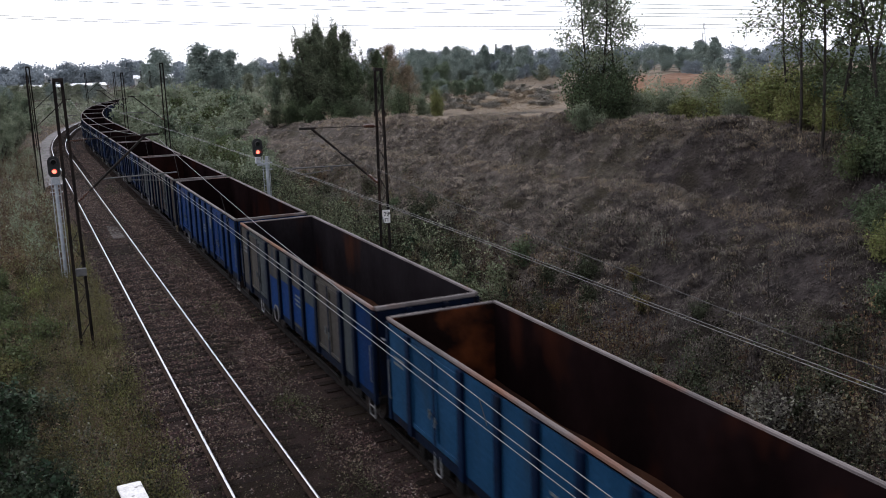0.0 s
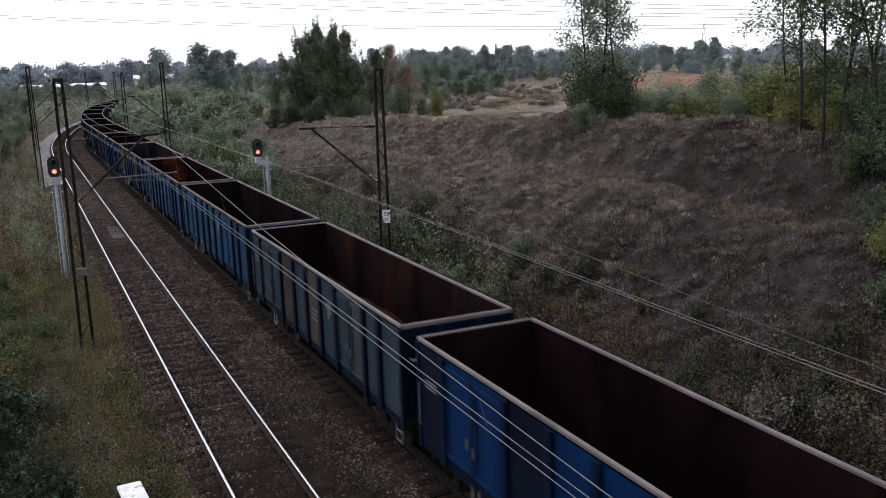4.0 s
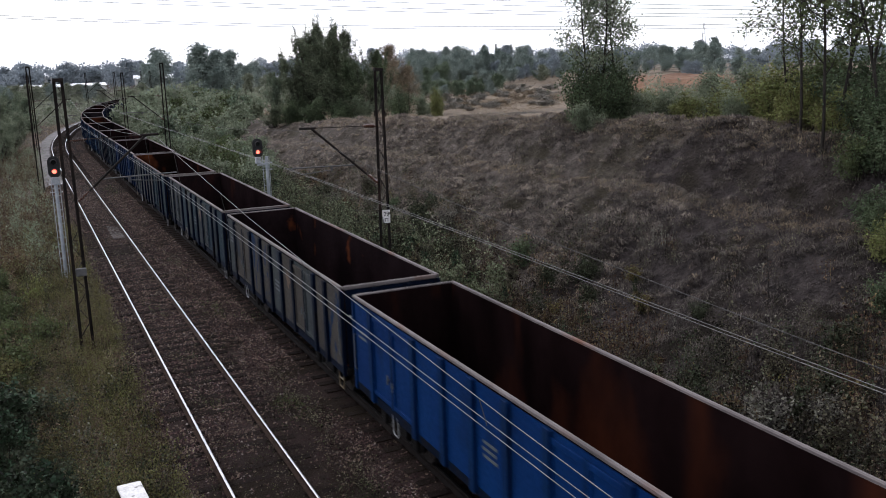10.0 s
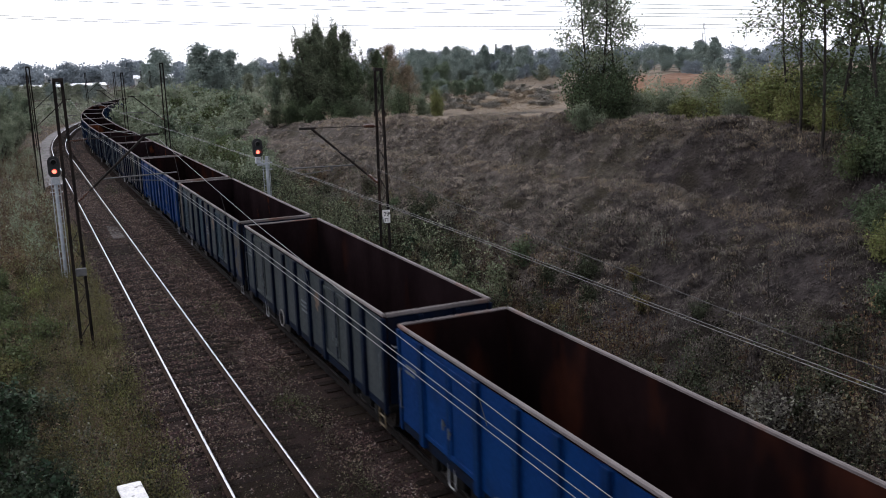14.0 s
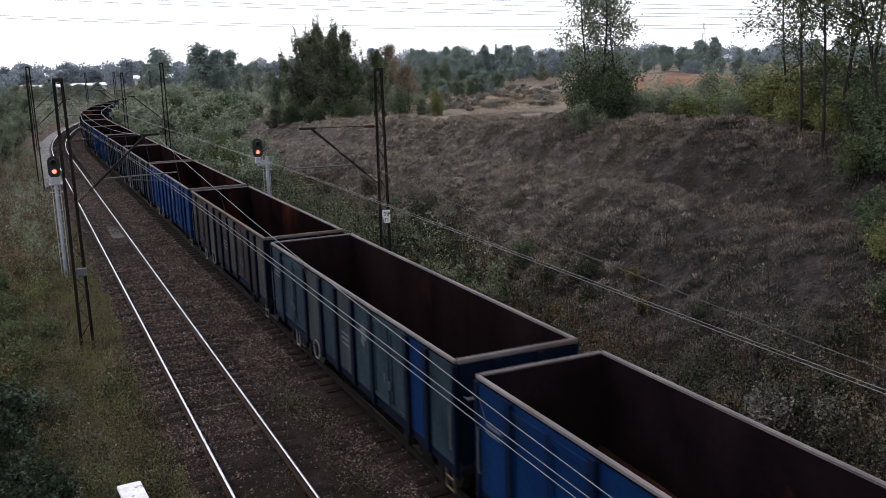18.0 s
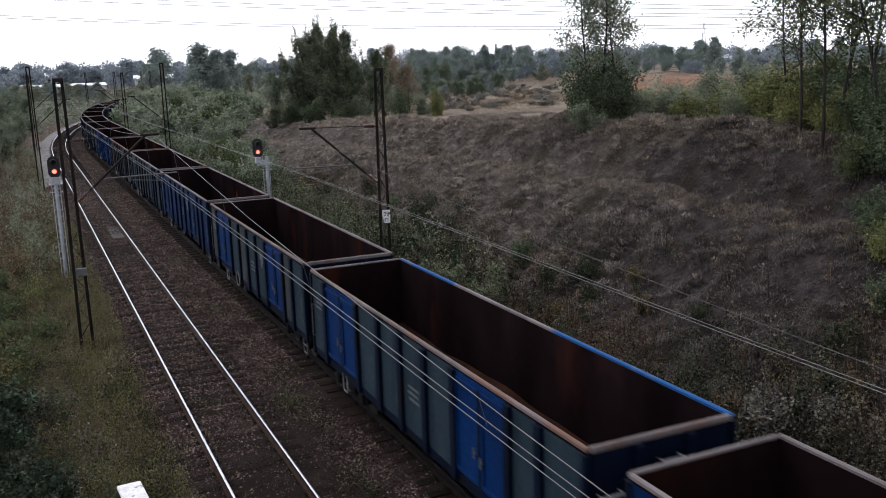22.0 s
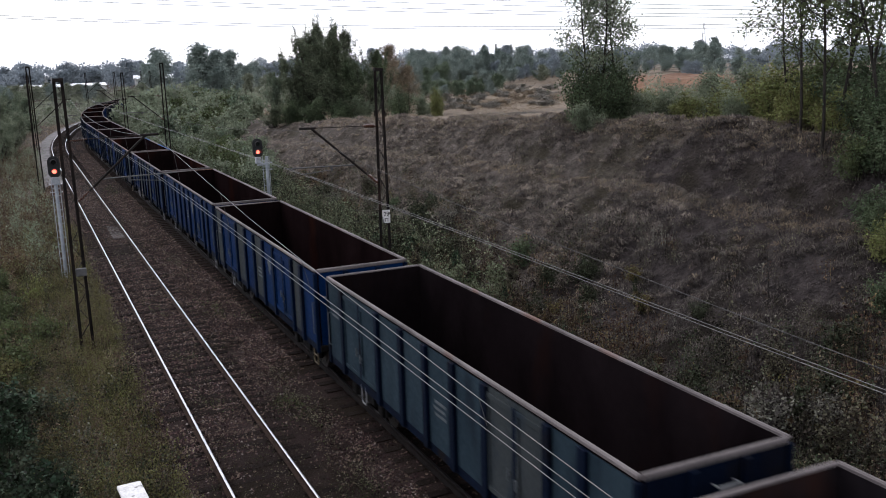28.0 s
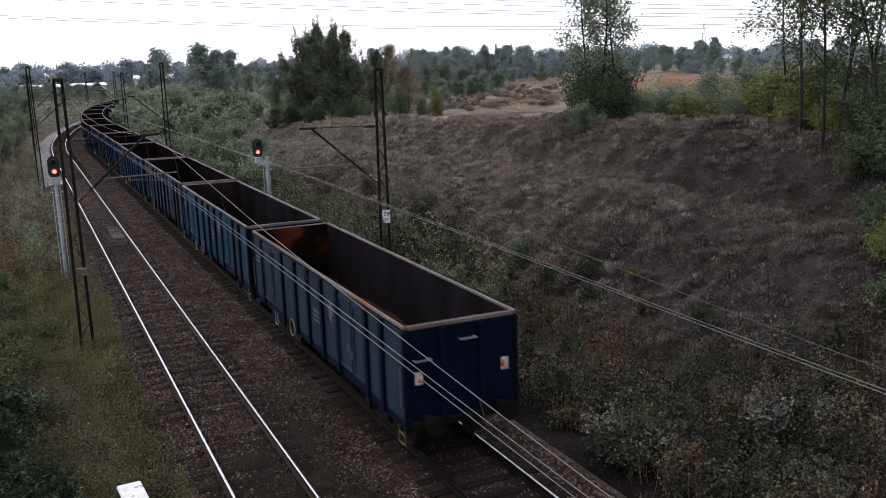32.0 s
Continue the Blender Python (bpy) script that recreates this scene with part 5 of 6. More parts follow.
G2 = "bushes on the cutting crest"
for x, y, h, wide, mat, words in (
        (25.2, 38.3, 3.1, 0.9, None, "dense dark green bush at the crest"), (26.4, 38.4, 3.4, 0.9, None, "dense dark bush round young birches"),
        (27.6, 38.4, 3.1, 0.9, None, "dark green bush on the crest"), (26.0, 37.6, 2.4, 1.0, None, "dark dense bush on the crest"), (27.0, 37.4, 2.5, 1.0, None, "dense bush below young birches"),
        (24.6, 36.9, 1.5, 1.2, M_LEAF_GREY, "low greyish bush at the crest edge"), (27.6, 36.9, 1.7, 1.1, M_LEAF_GREY, "low greyish bush on the crest"),
        (26.4, 86.6, 2.6, 1.4, None, "dense bush under the willows"), (28.6, 85.0, 2.4, 1.5, None, "dark dense bush under the willows"), (30.8, 85.6, 2.6, 1.4, M_LEAF_GREY, "greyish bush under the willows"),
        (24.6, 88.0, 2.3, 1.4, None, "dark bush at the head of the slope"), (25.6, 90.5, 2.9, 1.3, None, "dense dark bush at the head of the slope"), (23.4, 90.4, 2.2, 1.4, M_LEAF_WILLOW, "low dark bush at the head of the slope"),
        (33.7, 82.2, 3.2, 1.1, None, "rounded dark bush on the crest"), (36.4, 83.2, 2.3, 1.1, M_LEAF_GREY, "grey-green bush on the crest"), (36.1, 78.9, 3.0, 0.7, M_LEAF_GOLD, "slim yellowing bush on the crest"),
        (30.2, 39.4, 1.6, 1.3, M_LEAF_GOLD, "yellow-green bush above the slope"), (29.8, 37.4, 1.8, 1.3, M_LEAF_GREY, "grey-green bush above the slope"),
        (29.3, 35.3, 1.6, 1.3, M_LEAF_GOLD, "yellowing bush above the slope"), (31.6, 36.5, 2.4, 1.3, M_LEAF_GREY, "broad grey-green bush above the slope"),
        (29.6, 32.9, 2.0, 1.3, M_LEAF_GOLD, "yellowing bush at the crest"), (31.9, 34.1, 2.6, 1.3, M_LEAF_GREY, "tall grey-green bush above the slope"),
        (29.6, 30.7, 2.3, 1.2, M_LEAF_GOLD, "yellow-green bush behind the crest"), (28.7, 28.9, 2.6, 1.2, M_LEAF_GOLD, "yellowing bush behind the crest"),
        (29.4, 28.6, 2.9, 1.2, M_LEAF, "green bush behind the crest"), (29.3, 27.5, 2.9, 1.2, M_LEAF, "tall green bush behind the crest"),
        (29.2, 26.4, 3.1, 1.2, M_LEAF, "green bush among birches"), (28.4, 24.6, 3.0, 1.2, None, "dark bush among birches"),
        (27.3, 22.8, 3.0, 1.2, None, "dark bush under the birches"), (26.5, 25.4, 1.8, 1.2, M_LEAF_GOLD, "low yellowing bush by slim birches"),
        (27.2, 26.4, 2.2, 1.2, M_LEAF_GOLD, "yellow-green bush by the birches"), (28.0, 30.6, 1.4, 1.3, M_LEAF_GREY, "low greyish bush at the crest"),
        (25.4, 22.8, 1.6, 1.2, M_LEAF_GOLD, "low yellowing bush by a birch trunk"), (25.4, 21.3, 2.2, 1.2, None, "large dark bush on the upper slope"),
        (24.7, 20.3, 2.0, 1.3, None, "dark green bush on the upper slope"), (23.2, 20.0, 1.4, 1.3, M_LEAF, "green bush on the slope"),
        (23.4, 19.3, 1.8, 1.3, None, "spreading dark bush on the slope"), (21.9, 18.1, 1.4, 1.3, None, "dull green bush on the slope"),
        (21.6, 17.3, 1.5, 1.3, None, "green bush low on the slope"), (20.5, 16.6, 1.2, 1.3, M_LEAF_GOLD, "small yellowing bush on the slope"),
        (19.0, 15.1, 1.2, 1.3, None, "green bush near the foot of the slope")):
    plant("bush", BUSH[int(x * 7 + y) % 3], x, y, h / 3.0, x * 5.1 + y, words, "bush", G2, wide, mat)

# sallow thicket beside the bend
rng_t = random.Random(9)
for i in range(130):
    s = 60 + 150 * rng_t.random() ** 1.2
    u = rng_t.uniform(4.2, 12 + (s - 84) * 0.15) if s < 110 else rng_t.uniform(3.9, 22)
    if s < 84:
        u = rng_t.uniform(4.2, 7.6 + (s - 60) * 0.16)
    x, y, _ = along(s, u)
    plant("bush", (SALLOW if s < 105 else SALLOW_FAR)[i % 3], x, y, rng_t.uniform(0.65, 1.15) * (1.0 if s < 110 else 1.2), rng_t.uniform(0, 6), "grey-green sallow bush beside the railway bend", "bush", "sallow thicket by the railway",
          rng_t.uniform(0.9, 1.2), rng_t.choice([None, None, M_LEAF_DARK, M_LEAF]))
for i in range(60):
    s = rng_t.uniform(58, 240)
    u = -4.165 - rng_t.uniform(6.5, 14 + s * 0.12)
    x, y, _ = along(s, u)
    plant("bush", (SALLOW if s < 105 else SALLOW_FAR)[i % 3], x, y, rng_t.uniform(0.45, 1.0) * (0.6 if s < 90 else 1.2), rng_t.uniform(0, 6), "grey-green bush on the open side of the railway", "bush", "bushes on the open side",
          rng_t.uniform(0.9, 1.25), rng_t.choice([None, M_LEAF_DARK, M_LEAF_DARK]))

for i in range(34):
    s = 128 + 3.4 * i
    x, y, _ = along(s, rng_t.uniform(4.0, 8.0))
    plant("bush", (SALLOW if s < 105 else SALLOW_FAR)[i % 3], x, y, rng_t.uniform(1.25, 1.55) if i < 9 else rng_t.uniform(1.6, 2.0), rng_t.uniform(0, 6), "tall grey-green sallow bush inside the railway bend", "bush", "sallow thicket by the railway", 1.0)

# leafy shrubs beside the empty track
for i in range(64):
    y = 17.5 + 30 * rng_t.random() ** 1.3
    x = 0.25 - 0.02 * (y - 17) - rng_t.random() * (0.6 + 0.06 * y)
    plant("shrub", SHRUB[i % 4], x, y, rng_t.uniform(0.4, 0.95), rng_t.uniform(0, 6), "knee-high to chest-high leafy shrub with pale undersides", "shrub", "shrubs beside the empty track",
          rng_t.uniform(0.9, 1.3), rng_t.choice([None, M_LEAF_PALE, M_LEAF_DARK]) if y < 27 else rng_t.choice([M_LEAF, M_LEAF_GOLD, M_STRAW_GREEN]))


# young shrubs in the ditch below the slope
for i in range(165):
    s, u = 12 + 48 * rng_t.random() ** 1.2, 3.2 + 6.6 * rng_t.random() ** 1.1
    plant("shrub", SHRUB[i % 4], TRACK_X + u, s, rng_t.uniform(0.35, 0.95), rng_t.uniform(0, 6), "leafy young shrub in the ditch below the slope", "shrub", "shrubs in the ditch",
          rng_t.uniform(0.9, 1.3), rng_t.choice([M_WEED_GREEN, M_WEED_GREEN, M_WEED_GREEN, M_WEED_OLIVE, M_WEED_OLIVE, M_LEAF_BUSH, M_WEED_PALE, M_WEED_BROWN]))


SAPLING = [grow_sapling(91 + i, 1.9, 0.62, 15, 620, 0.082, M_SAPLING) for i in range(5)]
for i in range(215):
    s = 25 + 50 * rng_t.random() ** 1.1
    u = 3.0 + 3.6 * rng_t.random() ** 1.2 + 0.012 * (s - 23)
    plant("sapling", SAPLING[i % 5], TRACK_X + u, s, rng_t.uniform(0.55, 1.15), rng_t.uniform(0, 6), "slim sapling with pale green leaves below the slope", "sapling", "saplings at the foot of the slope",
          rng_t.uniform(0.85, 1.2), rng_t.choice([None, None, None, M_WEED_GREEN, M_WEED_OLIVE, M_SAPLING_DEEP]))
for i in range(26):
    s, u = 10 + 14 * rng_t.random(), 3.2 + 6 * rng_t.random()
    plant("sapling", SAPLING[i % 5], TRACK_X + u, s, rng_t.uniform(0.4, 0.8), rng_t.uniform(0, 6), "slim sapling among the ditch weeds", "sapling", "saplings at the foot of the slope",
          rng_t.uniform(0.9, 1.3), rng_t.choice([M_WEED_OLIVE, M_WEED_GREEN, M_SAPLING_DEEP, M_WEED_BROWN]))
BARE = [grow_sapling(85 + i, 2.3, 0.5, 14, 60, 0.05, M_STALK) for i in range(2)]
for x, y, size in ((18.3, 18.4, 1.0), (17.4, 18.9, 0.85), (17.9, 21.2, 0.7), (16.6, 16.4, 0.8)):
    plant("sapling", BARE[int(x * 10) % 2], x, y, size, x + y, "thin nearly bare young tree on the lower slope", "sapling", "bare saplings on the slope")
for x, y, size in ((17.7, 23.6, 0.4), (16.9, 22.3, 0.45), (15.6, 25.4, 0.4)):
    plant("shrub", SHRUB[int(y) % 4], x, y, size, x + y, "small ochre-yellow shrub among the weeds", "shrub", "ochre shrubs below the slope", 1.3, M_WEED_GOLD)
DEEP = [grow_sapling(97 + i, 2.4, 0.95, 24, 1300, 0.085, M_SAPLING_DEEP) for i in range(4)]
for i in range(46):
    y = 16.5 + 10.5 * rng_t.random() ** 1.1
    x = 0.1 - 0.014 * (y - 16) - 3.2 * rng_t.random()
    plant("sapling", DEEP[i % 4], x, y, rng_t.uniform(0.5, 1.0), rng_t.uniform(0, 6), "bushy deep green sapling beside the empty track", "sapling", "saplings beside the empty track",
          rng_t.uniform(0.9, 1.3), rng_t.choice([None, None, None, M_LEAF_PALE]))


def merged(name, variants, spots, mat, label, category):
    """Many plants too many to count as one mesh: variants of (corners, faces), spots of (x, y, size, turn, variant)."""
    vs, fs, base = [], [], 0
    spots = np.array(spots)
    zs = land(spots[:, 0], spots[:, 1])
    for (x, y, size, turn, k), z in zip(spots, zs):
        v, f = variants[int(k)]
        c, q = math.cos(turn), math.sin(turn)
        r = np.stack([v[:, 0] * c - v[:, 1] * q, v[:, 0] * q + v[:, 1] * c, v[:, 2]], 1) * size + (x, y, z)
        vs.append(r)
        fs.append(f + base)
        base += len(v)
    return tagged(new(name, arrays(name, np.concatenate(vs), np.concatenate(fs), mat)), label, category, kind="stuff")


def weed(seed, h, leaves, leaf, spread):
    rng = np.random.default_rng(seed)
    limbs, pts = [], []
    for i in range(5):
        a = rng.uniform(0, 6.28)
        st = bent(rng, (rng.normal(0, spread * 0.4), rng.normal(0, spread * 0.4), -0.05), (math.cos(a) * 0.16, math.sin(a) * 0.16, 1), h * rng.uniform(0.6, 1.05), 7, 0.05, 0.08)
        limbs.append((st, np.linspace(0.008, 0.003, len(st))))
        pts += list(st[1:]) + list((st[1:-1] + st[2:]) / 2)
    pts = np.array(pts)
    lv, lf = scatter_leaves(rng, pts[rng.integers(0, len(pts), leaves)], leaf, spread * 0.25, -0.3)
    wv = np.array([q for st, _ in limbs for q in (st[0] - (0.009, 0, 0), st[0] + (0.009, 0, 0), st[-1])])
    return np.concatenate([lv, wv]), np.concatenate([lf, np.arange(len(wv)).reshape(-1, 3) + len(lv)])


def stalks(seed, h, n, seeds):
    """Dry seed stalks: thin upright stems whose upper half carries small seed heads."""
    rng = np.random.default_rng(seed)
    tri = []
    for i in range(n):
        foot = np.array((rng.normal(0, 0.16), rng.normal(0, 0.16), -0.05))
        top = foot + np.array((rng.normal(0, 0.13), rng.normal(0, 0.13), h * rng.uniform(0.6, 1.1)))
        tri.append((foot - (0.008, 0, 0), foot + (0.008, 0, 0), top))
        q = rng.uniform(0.45, 1.0, seeds)[:, None]
        at = foot + (top - foot) * q + rng.normal(0, 0.035, (seeds, 3))
        d = rng.normal(0, 0.024, (seeds, 2, 3)) + np.array((0, 0, 0.012))
        tri += [(a, a + b[0], a + b[1]) for a, b in zip(at, d)]
    v = np.array(tri).reshape(-1, 3)
    return v, np.arange(len(v)).reshape(-1, 3)


def tuft(seed, blades, h, wide, lean):
    rng = np.random.default_rng(seed)
    a = rng.uniform(0, 6.28, blades)
    hh = h * rng.uniform(0.5, 1.15, blades)
    out = lean * rng.uniform(0.2, 1.2, blades)
    o = rng.normal(0, 0.09, (blades, 2))
    tx, ty = np.cos(a), np.sin(a)
    w = wide * rng.uniform(0.6, 1.3, blades)
    b = np.stack([o[:, 0], o[:, 1], np.zeros(blades) - 0.03], 1)
    sd = np.stack([-ty, tx, np.zeros(blades)], 1) * w[:, None]
    tip = b + np.stack([tx * out, ty * out, hh], 1)
    return np.stack([b - sd, b + sd, tip], 1).reshape(-1, 3)


def tufts(name, variants, spots, mat, label, category):
    vs, fs = [], []
    base = 0
    spots = np.array(spots)
    zs = land(spots[:, 0], spots[:, 1])
    for k, v in enumerate(variants):
        sel = spots[:, 4].astype(int) == k
        p, z = spots[sel], zs[sel]
        c, q = np.cos(p[:, 3])[:, None], np.sin(p[:, 3])[:, None]
        r = np.stack([v[None, :, 0] * c - v[None, :, 1] * q, v[None, :, 0] * q + v[None, :, 1] * c, np.repeat(v[None, :, 2], len(p), 0)], -1) * p[:, 2][:, None, None]
        r += np.stack([p[:, 0], p[:, 1], z], -1)[:, None, :]
        vs.append(r.reshape(-1, 3))
        fs.append(np.arange(len(p) * len(v)).reshape(-1, 3) + base)
        base += len(p) * len(v)
    return tagged(new(name, arrays(name, np.concatenate(vs), np.concatenate(fs), mat)), label, category, kind="stuff")


rs = np.random.default_rng(77)


def spots_in(n, s0, s1, u0, u1, lo, hi, kinds, keep=None, near=1.0):
    s = s0 + (s1 - s0) * rs.random(n) ** near
    u = rs.uniform(u0, u1, n)
    x, y = np.zeros(n), np.zeros(n)
    for i in range(n):
        x[i], y[i], _ = along(s[i], u[i])
    p = np.stack([x, y, rs.uniform(lo, hi, n), rs.uniform(0, 6.28, n), rs.integers(0, kinds, n)], 1)
    return p if keep is None else p[keep(x, y, s, u)]


TUFTS = [tuft(i, 8, 0.13, 0.0085, 0.20) for i in range(6)]


def matted(seed, blades):
    """A tussock of old grass: blades that rise from its heart and hang over, mostly downhill."""
    rng = np.random.default_rng(seed)
    a = rng.uniform(0, 6.28, blades)
    out = np.stack([np.cos(a) - 0.35, np.sin(a), np.zeros(blades)], 1)
    reach, high = rng.uniform(0.10, 0.25, (blades, 1)), rng.uniform(0.05, 0.19, (blades, 1))
    up = np.array((0, 0, 1.0))
    root = out * rng.uniform(0, 0.16, (blades, 1)) - up * 0.05
    bend = root + out * reach * 0.45 + up * high
    tip = root + out * reach + up * high * rng.uniform(-0.1, 0.8, (blades, 1))
    side = np.cross(out, up) + rng.normal(0, 0.25, (blades, 3))
    w = rng.uniform(0.004, 0.010, (blades, 1))
    return np.stack([root - side * w, root + side * w, bend + side * w, root - side * w, bend + side * w, bend - side * w, bend - side * w, bend + side * w, tip], 1).reshape(-1, 3)


MATTED = [matted(300 + i, 30) for i in range(8)]
# share of pale grass: grows along the slope, halved on the upper bank
dry = lambda s, u: np.clip((s - 21) / 22, 0.03, 0.95) * np.where((u > 14.5) & (s < 44), 0.5, 1.0)
heads = lambda x, y: lumps(x, y, 0.62, 1) + rs.normal(0, 0.2, len(x)) > 0.0
tufts("grass_tussocks", MATTED, spots_in(11500, 22, 62, 7.0, 18.4, 0.6, 1.25, 8, lambda x, y, s, u: heads(x, y) & (rs.random(len(x)) < dry(s, u)), 1.15), M_STRAW, "matted dry grass tussocks all over the cutting slope", "grass")
tufts("damp_tussocks", MATTED, spots_in(13500, 11, 62, 7.0, 18.4, 0.6, 1.25, 8, lambda x, y, s, u: heads(x, y) & (rs.random(len(x)) > dry(s, u) * 0.7), 1.25), M_STRAW_DARK, "matted dark brown tussocks on the cutting slope", "grass")
tufts("far_tussocks", MATTED, spots_in(1900, 60, 98, 6.5, 18.4, 0.9, 1.7, 8, lambda x, y, s, u: heads(x, y)), M_STRAW, "dry grass tussocks on the far end of the slope", "grass")
tufts("short_grass", TUFTS, spots_in(13000, 12, 70, 7.0, 18, 0.5, 1.2, 6, None, 1.15), M_STRAW_DARK, "short brown grass between the tussocks", "grass")
tufts("russet_tussocks", MATTED, spots_in(520, 20, 75, 8.0, 18.4, 0.5, 1.1, 8, lambda x, y, s, u: lumps(x, y, 4.0, 7) > 0.1, 1.1), M_STRAW_RED, "russet tussocks here and there on the slope", "grass")
tufts("crest_tussocks", MATTED, spots_in(900, 18, 90, 16.6, 19.5, 0.6, 1.3, 8, lambda x, y, s, u: lumps(x, y, 2.6, 9) > -0.2, 1.1), M_STRAW, "ragged grass tussocks along the crest", "grass")
tufts("crest_grass", TUFTS, spots_in(12000, 14, 80, 16.0, 19.5, 0.6, 1.5, 6, None, 1.2), M_STRAW_RED, "bleached grass along the crest", "grass")
tufts("terrace_grass", TUFTS, spots_in(6500, 15, 70, 13.1, 14.3, 0.5, 1.0, 6, None, 1.3), M_STRAW_RED, "paler trodden grass along the terrace", "grass")
tufts("field_grass", TUFTS, spots_in(15000, 40, 230, 18, 110, 1.0, 2.8, 6, lambda x, y, s, u: bumps(x * 0.4, y * 0.4) > -0.1), M_STRAW_RED, "russet and straw-coloured grass of the field", "grass")
tufts("hollow_grass", TUFTS, spots_in(9000, 84, 150, 22, 62, 1.6, 3.6, 6, lambda x, y, s, u: bumps(x * 0.3 + 4, y * 0.3) > -0.15), M_STRAW_RED, "tall russet grass in the hollow behind the crest", "grass")
tufts("verge_grass", TUFTS, spots_in(24000, 12, 60, -9.5, -5.8, 0.5, 1.6, 6, None, 1.5), M_STRAW_GREEN, "green and straw grass beside the empty track", "grass")
tufts("verge_dry", TUFTS, spots_in(6500, 13, 48, -8.6, -5.9, 0.8, 2.2, 6, lambda x, y, s, u: bumps(x * 1.2, y * 1.2 + 3) > -0.1, 1.4), M_STRAW_RED, "yellowed dry grass beside the empty track", "grass")
tufts("verge_straw", TUFTS, spots_in(13000, 26, 210, -24, -6.3, 0.9, 3.0, 6, None, 1.3), M_STRAW_RED, "dry tall grass on the open side", "grass")
tufts("ditch_grass", TUFTS, spots_in(3200, 8, 70, 2.0, 8.5, 0.5, 1.1, 6, lambda x, y, s, u: bumps(x * 1.3 + 9, y * 1.3) > -0.05, 1.4), M_WEED_BROWN, "dry grass in the ditch below the slope", "grass")
tufts("track_weeds", TUFTS, spots_in(9000, 9, 75, -6.1, -1.3, 0.15, 0.6, 6, lambda x, y, s, u: bumps(x * 1.4, y * 0.9 + 7) + rs.normal(0, 0.12, len(x)) > 0.1, 1.4), M_STRAW_GREEN, "small weeds growing in the ballast", "weeds")
WEEDS = [weed(100 + i, 1.5, 250, 0.054, 0.46) for i in range(6)]
HERBS = [weed(120 + i, 0.6, 84, 0.042, 0.34) for i in range(6)]
HERBS_LOW = [weed(130 + i, 0.30, 60, 0.042, 0.42) for i in range(6)]
WEEDS_FAR = [weed(110 + i, 1.25, 90, 0.085, 0.5) for i in range(6)]
def gaps(x, y, s, u):
    """Bare patches between the weeds close to the line, over the shade-dark soil."""
    return (s > 36) | (lumps(x, y, 1.7, 13) + 0.5 * lumps(x, y, 0.7, 14) > -0.22)


def colony(px, py, lo, share=1.0):
    """Plants of one kind stand together in colonies, fewer up the slope."""
    return lambda x, y, s, u: gaps(x, y, s, u) & (bumps(x * 1.1 + px, y * 1.1 + py) + rs.normal(0, 0.14, len(x)) > lo) & (rs.random(len(x)) < share * (1.1 - 0.12 * (u - 3.0)))


merged("undergrowth", WEEDS, spots_in(1250, 9, 85, 3.2, 10.5, 0.4, 1.2, 6, colony(1, 0, 0.12), 1.2), M_WEED_OLIVE, "olive leafy tall weeds at the foot of the slope", "undergrowth")
merged("goldenrod", WEEDS, spots_in(1050, 8, 60, 2.9, 9.5, 0.5, 1.15, 6, colony(5, 9, 0.15), 1.4), M_WEED_BROWN, "brown withered tall weeds in the ditch", "undergrowth")
merged("green_saplings", WEEDS, spots_in(900, 8, 70, 3.0, 9.5, 0.4, 1.2, 6, colony(12, 4, 0.18), 1.3), M_WEED_GREEN, "green saplings at the foot of the slope", "undergrowth")
merged("ochre_weeds", HERBS, spots_in(900, 9, 60, 3.2, 10.0, 0.5, 1.2, 6, colony(21, 2, 0.22), 1.3), M_WEED_GOLD, "ochre and yellow weeds among the green ones", "undergrowth")
merged("pale_weeds", HERBS, spots_in(2200, 9, 70, 3.0, 13.0, 0.4, 1.2, 6, colony(31, 14, 0.10), 1.3), M_WEED_PALE, "pale-leaved herbs in the ditch", "undergrowth")
merged("tall_pale_weeds", WEEDS, spots_in(640, 30, 80, 3.0, 7.4, 0.7, 1.35, 6, None, 1.1), M_SAPLING, "tall pale-stemmed weeds at the foot of the slope", "undergrowth")
merged("tall_ditch_weeds", WEEDS, spots_in(420, 32, 90, 3.2, 7.0, 0.9, 1.5, 6, None, 1.0), M_WEED_GREEN, "tall green weeds at the foot of the slope", "undergrowth")
for k_, (mat_, words_) in enumerate(((M_WEED_PALE, "pale mixed weeds scattered in the ditch"), (M_WEED_OLIVE, "olive mixed weeds scattered in the ditch"), (M_WEED_BROWN, "withered mixed weeds scattered in the ditch"), (M_WEED_GREEN, "green mixed weeds scattered in the ditch"))):
    merged("mixed_weeds", HERBS, spots_in(300, 10, 62, 3.0, 11.5, 0.6, 1.5, 6, gaps, 1.25), mat_, words_, "undergrowth")
STALKS = [stalks(150 + i, 1.15, 6, 16) for i in range(6)]
merged("dry_stalks", STALKS, spots_in(1300, 9, 62, 2.8, 10.0, 0.55, 1.25, 6, colony(17, 23, -0.05), 1.3), M_STALK, "brown dry seed stalks standing among the weeds", "undergrowth")
merged("verge_stalks", STALKS, spots_in(520, 15, 60, -9.2, -6.0, 0.45, 0.95, 6, None, 1.3), M_STALK, "tan seed stalks beside the empty track", "undergrowth")
merged("slope_herbs", HERBS, spots_in(700, 12, 60, 6.0, 17.0, 0.4, 1.0, 6, None, 1.3), M_WEED_OLIVE, "dull low herbs scattered on the slope", "undergrowth")
merged("verge_herbs", HERBS, spots_in(2500, 13, 56, -8.8, -5.75, 0.45, 1.15, 6, None, 1.5), M_STRAW_GREEN, "dull green herbs beside the empty track", "undergrowth")
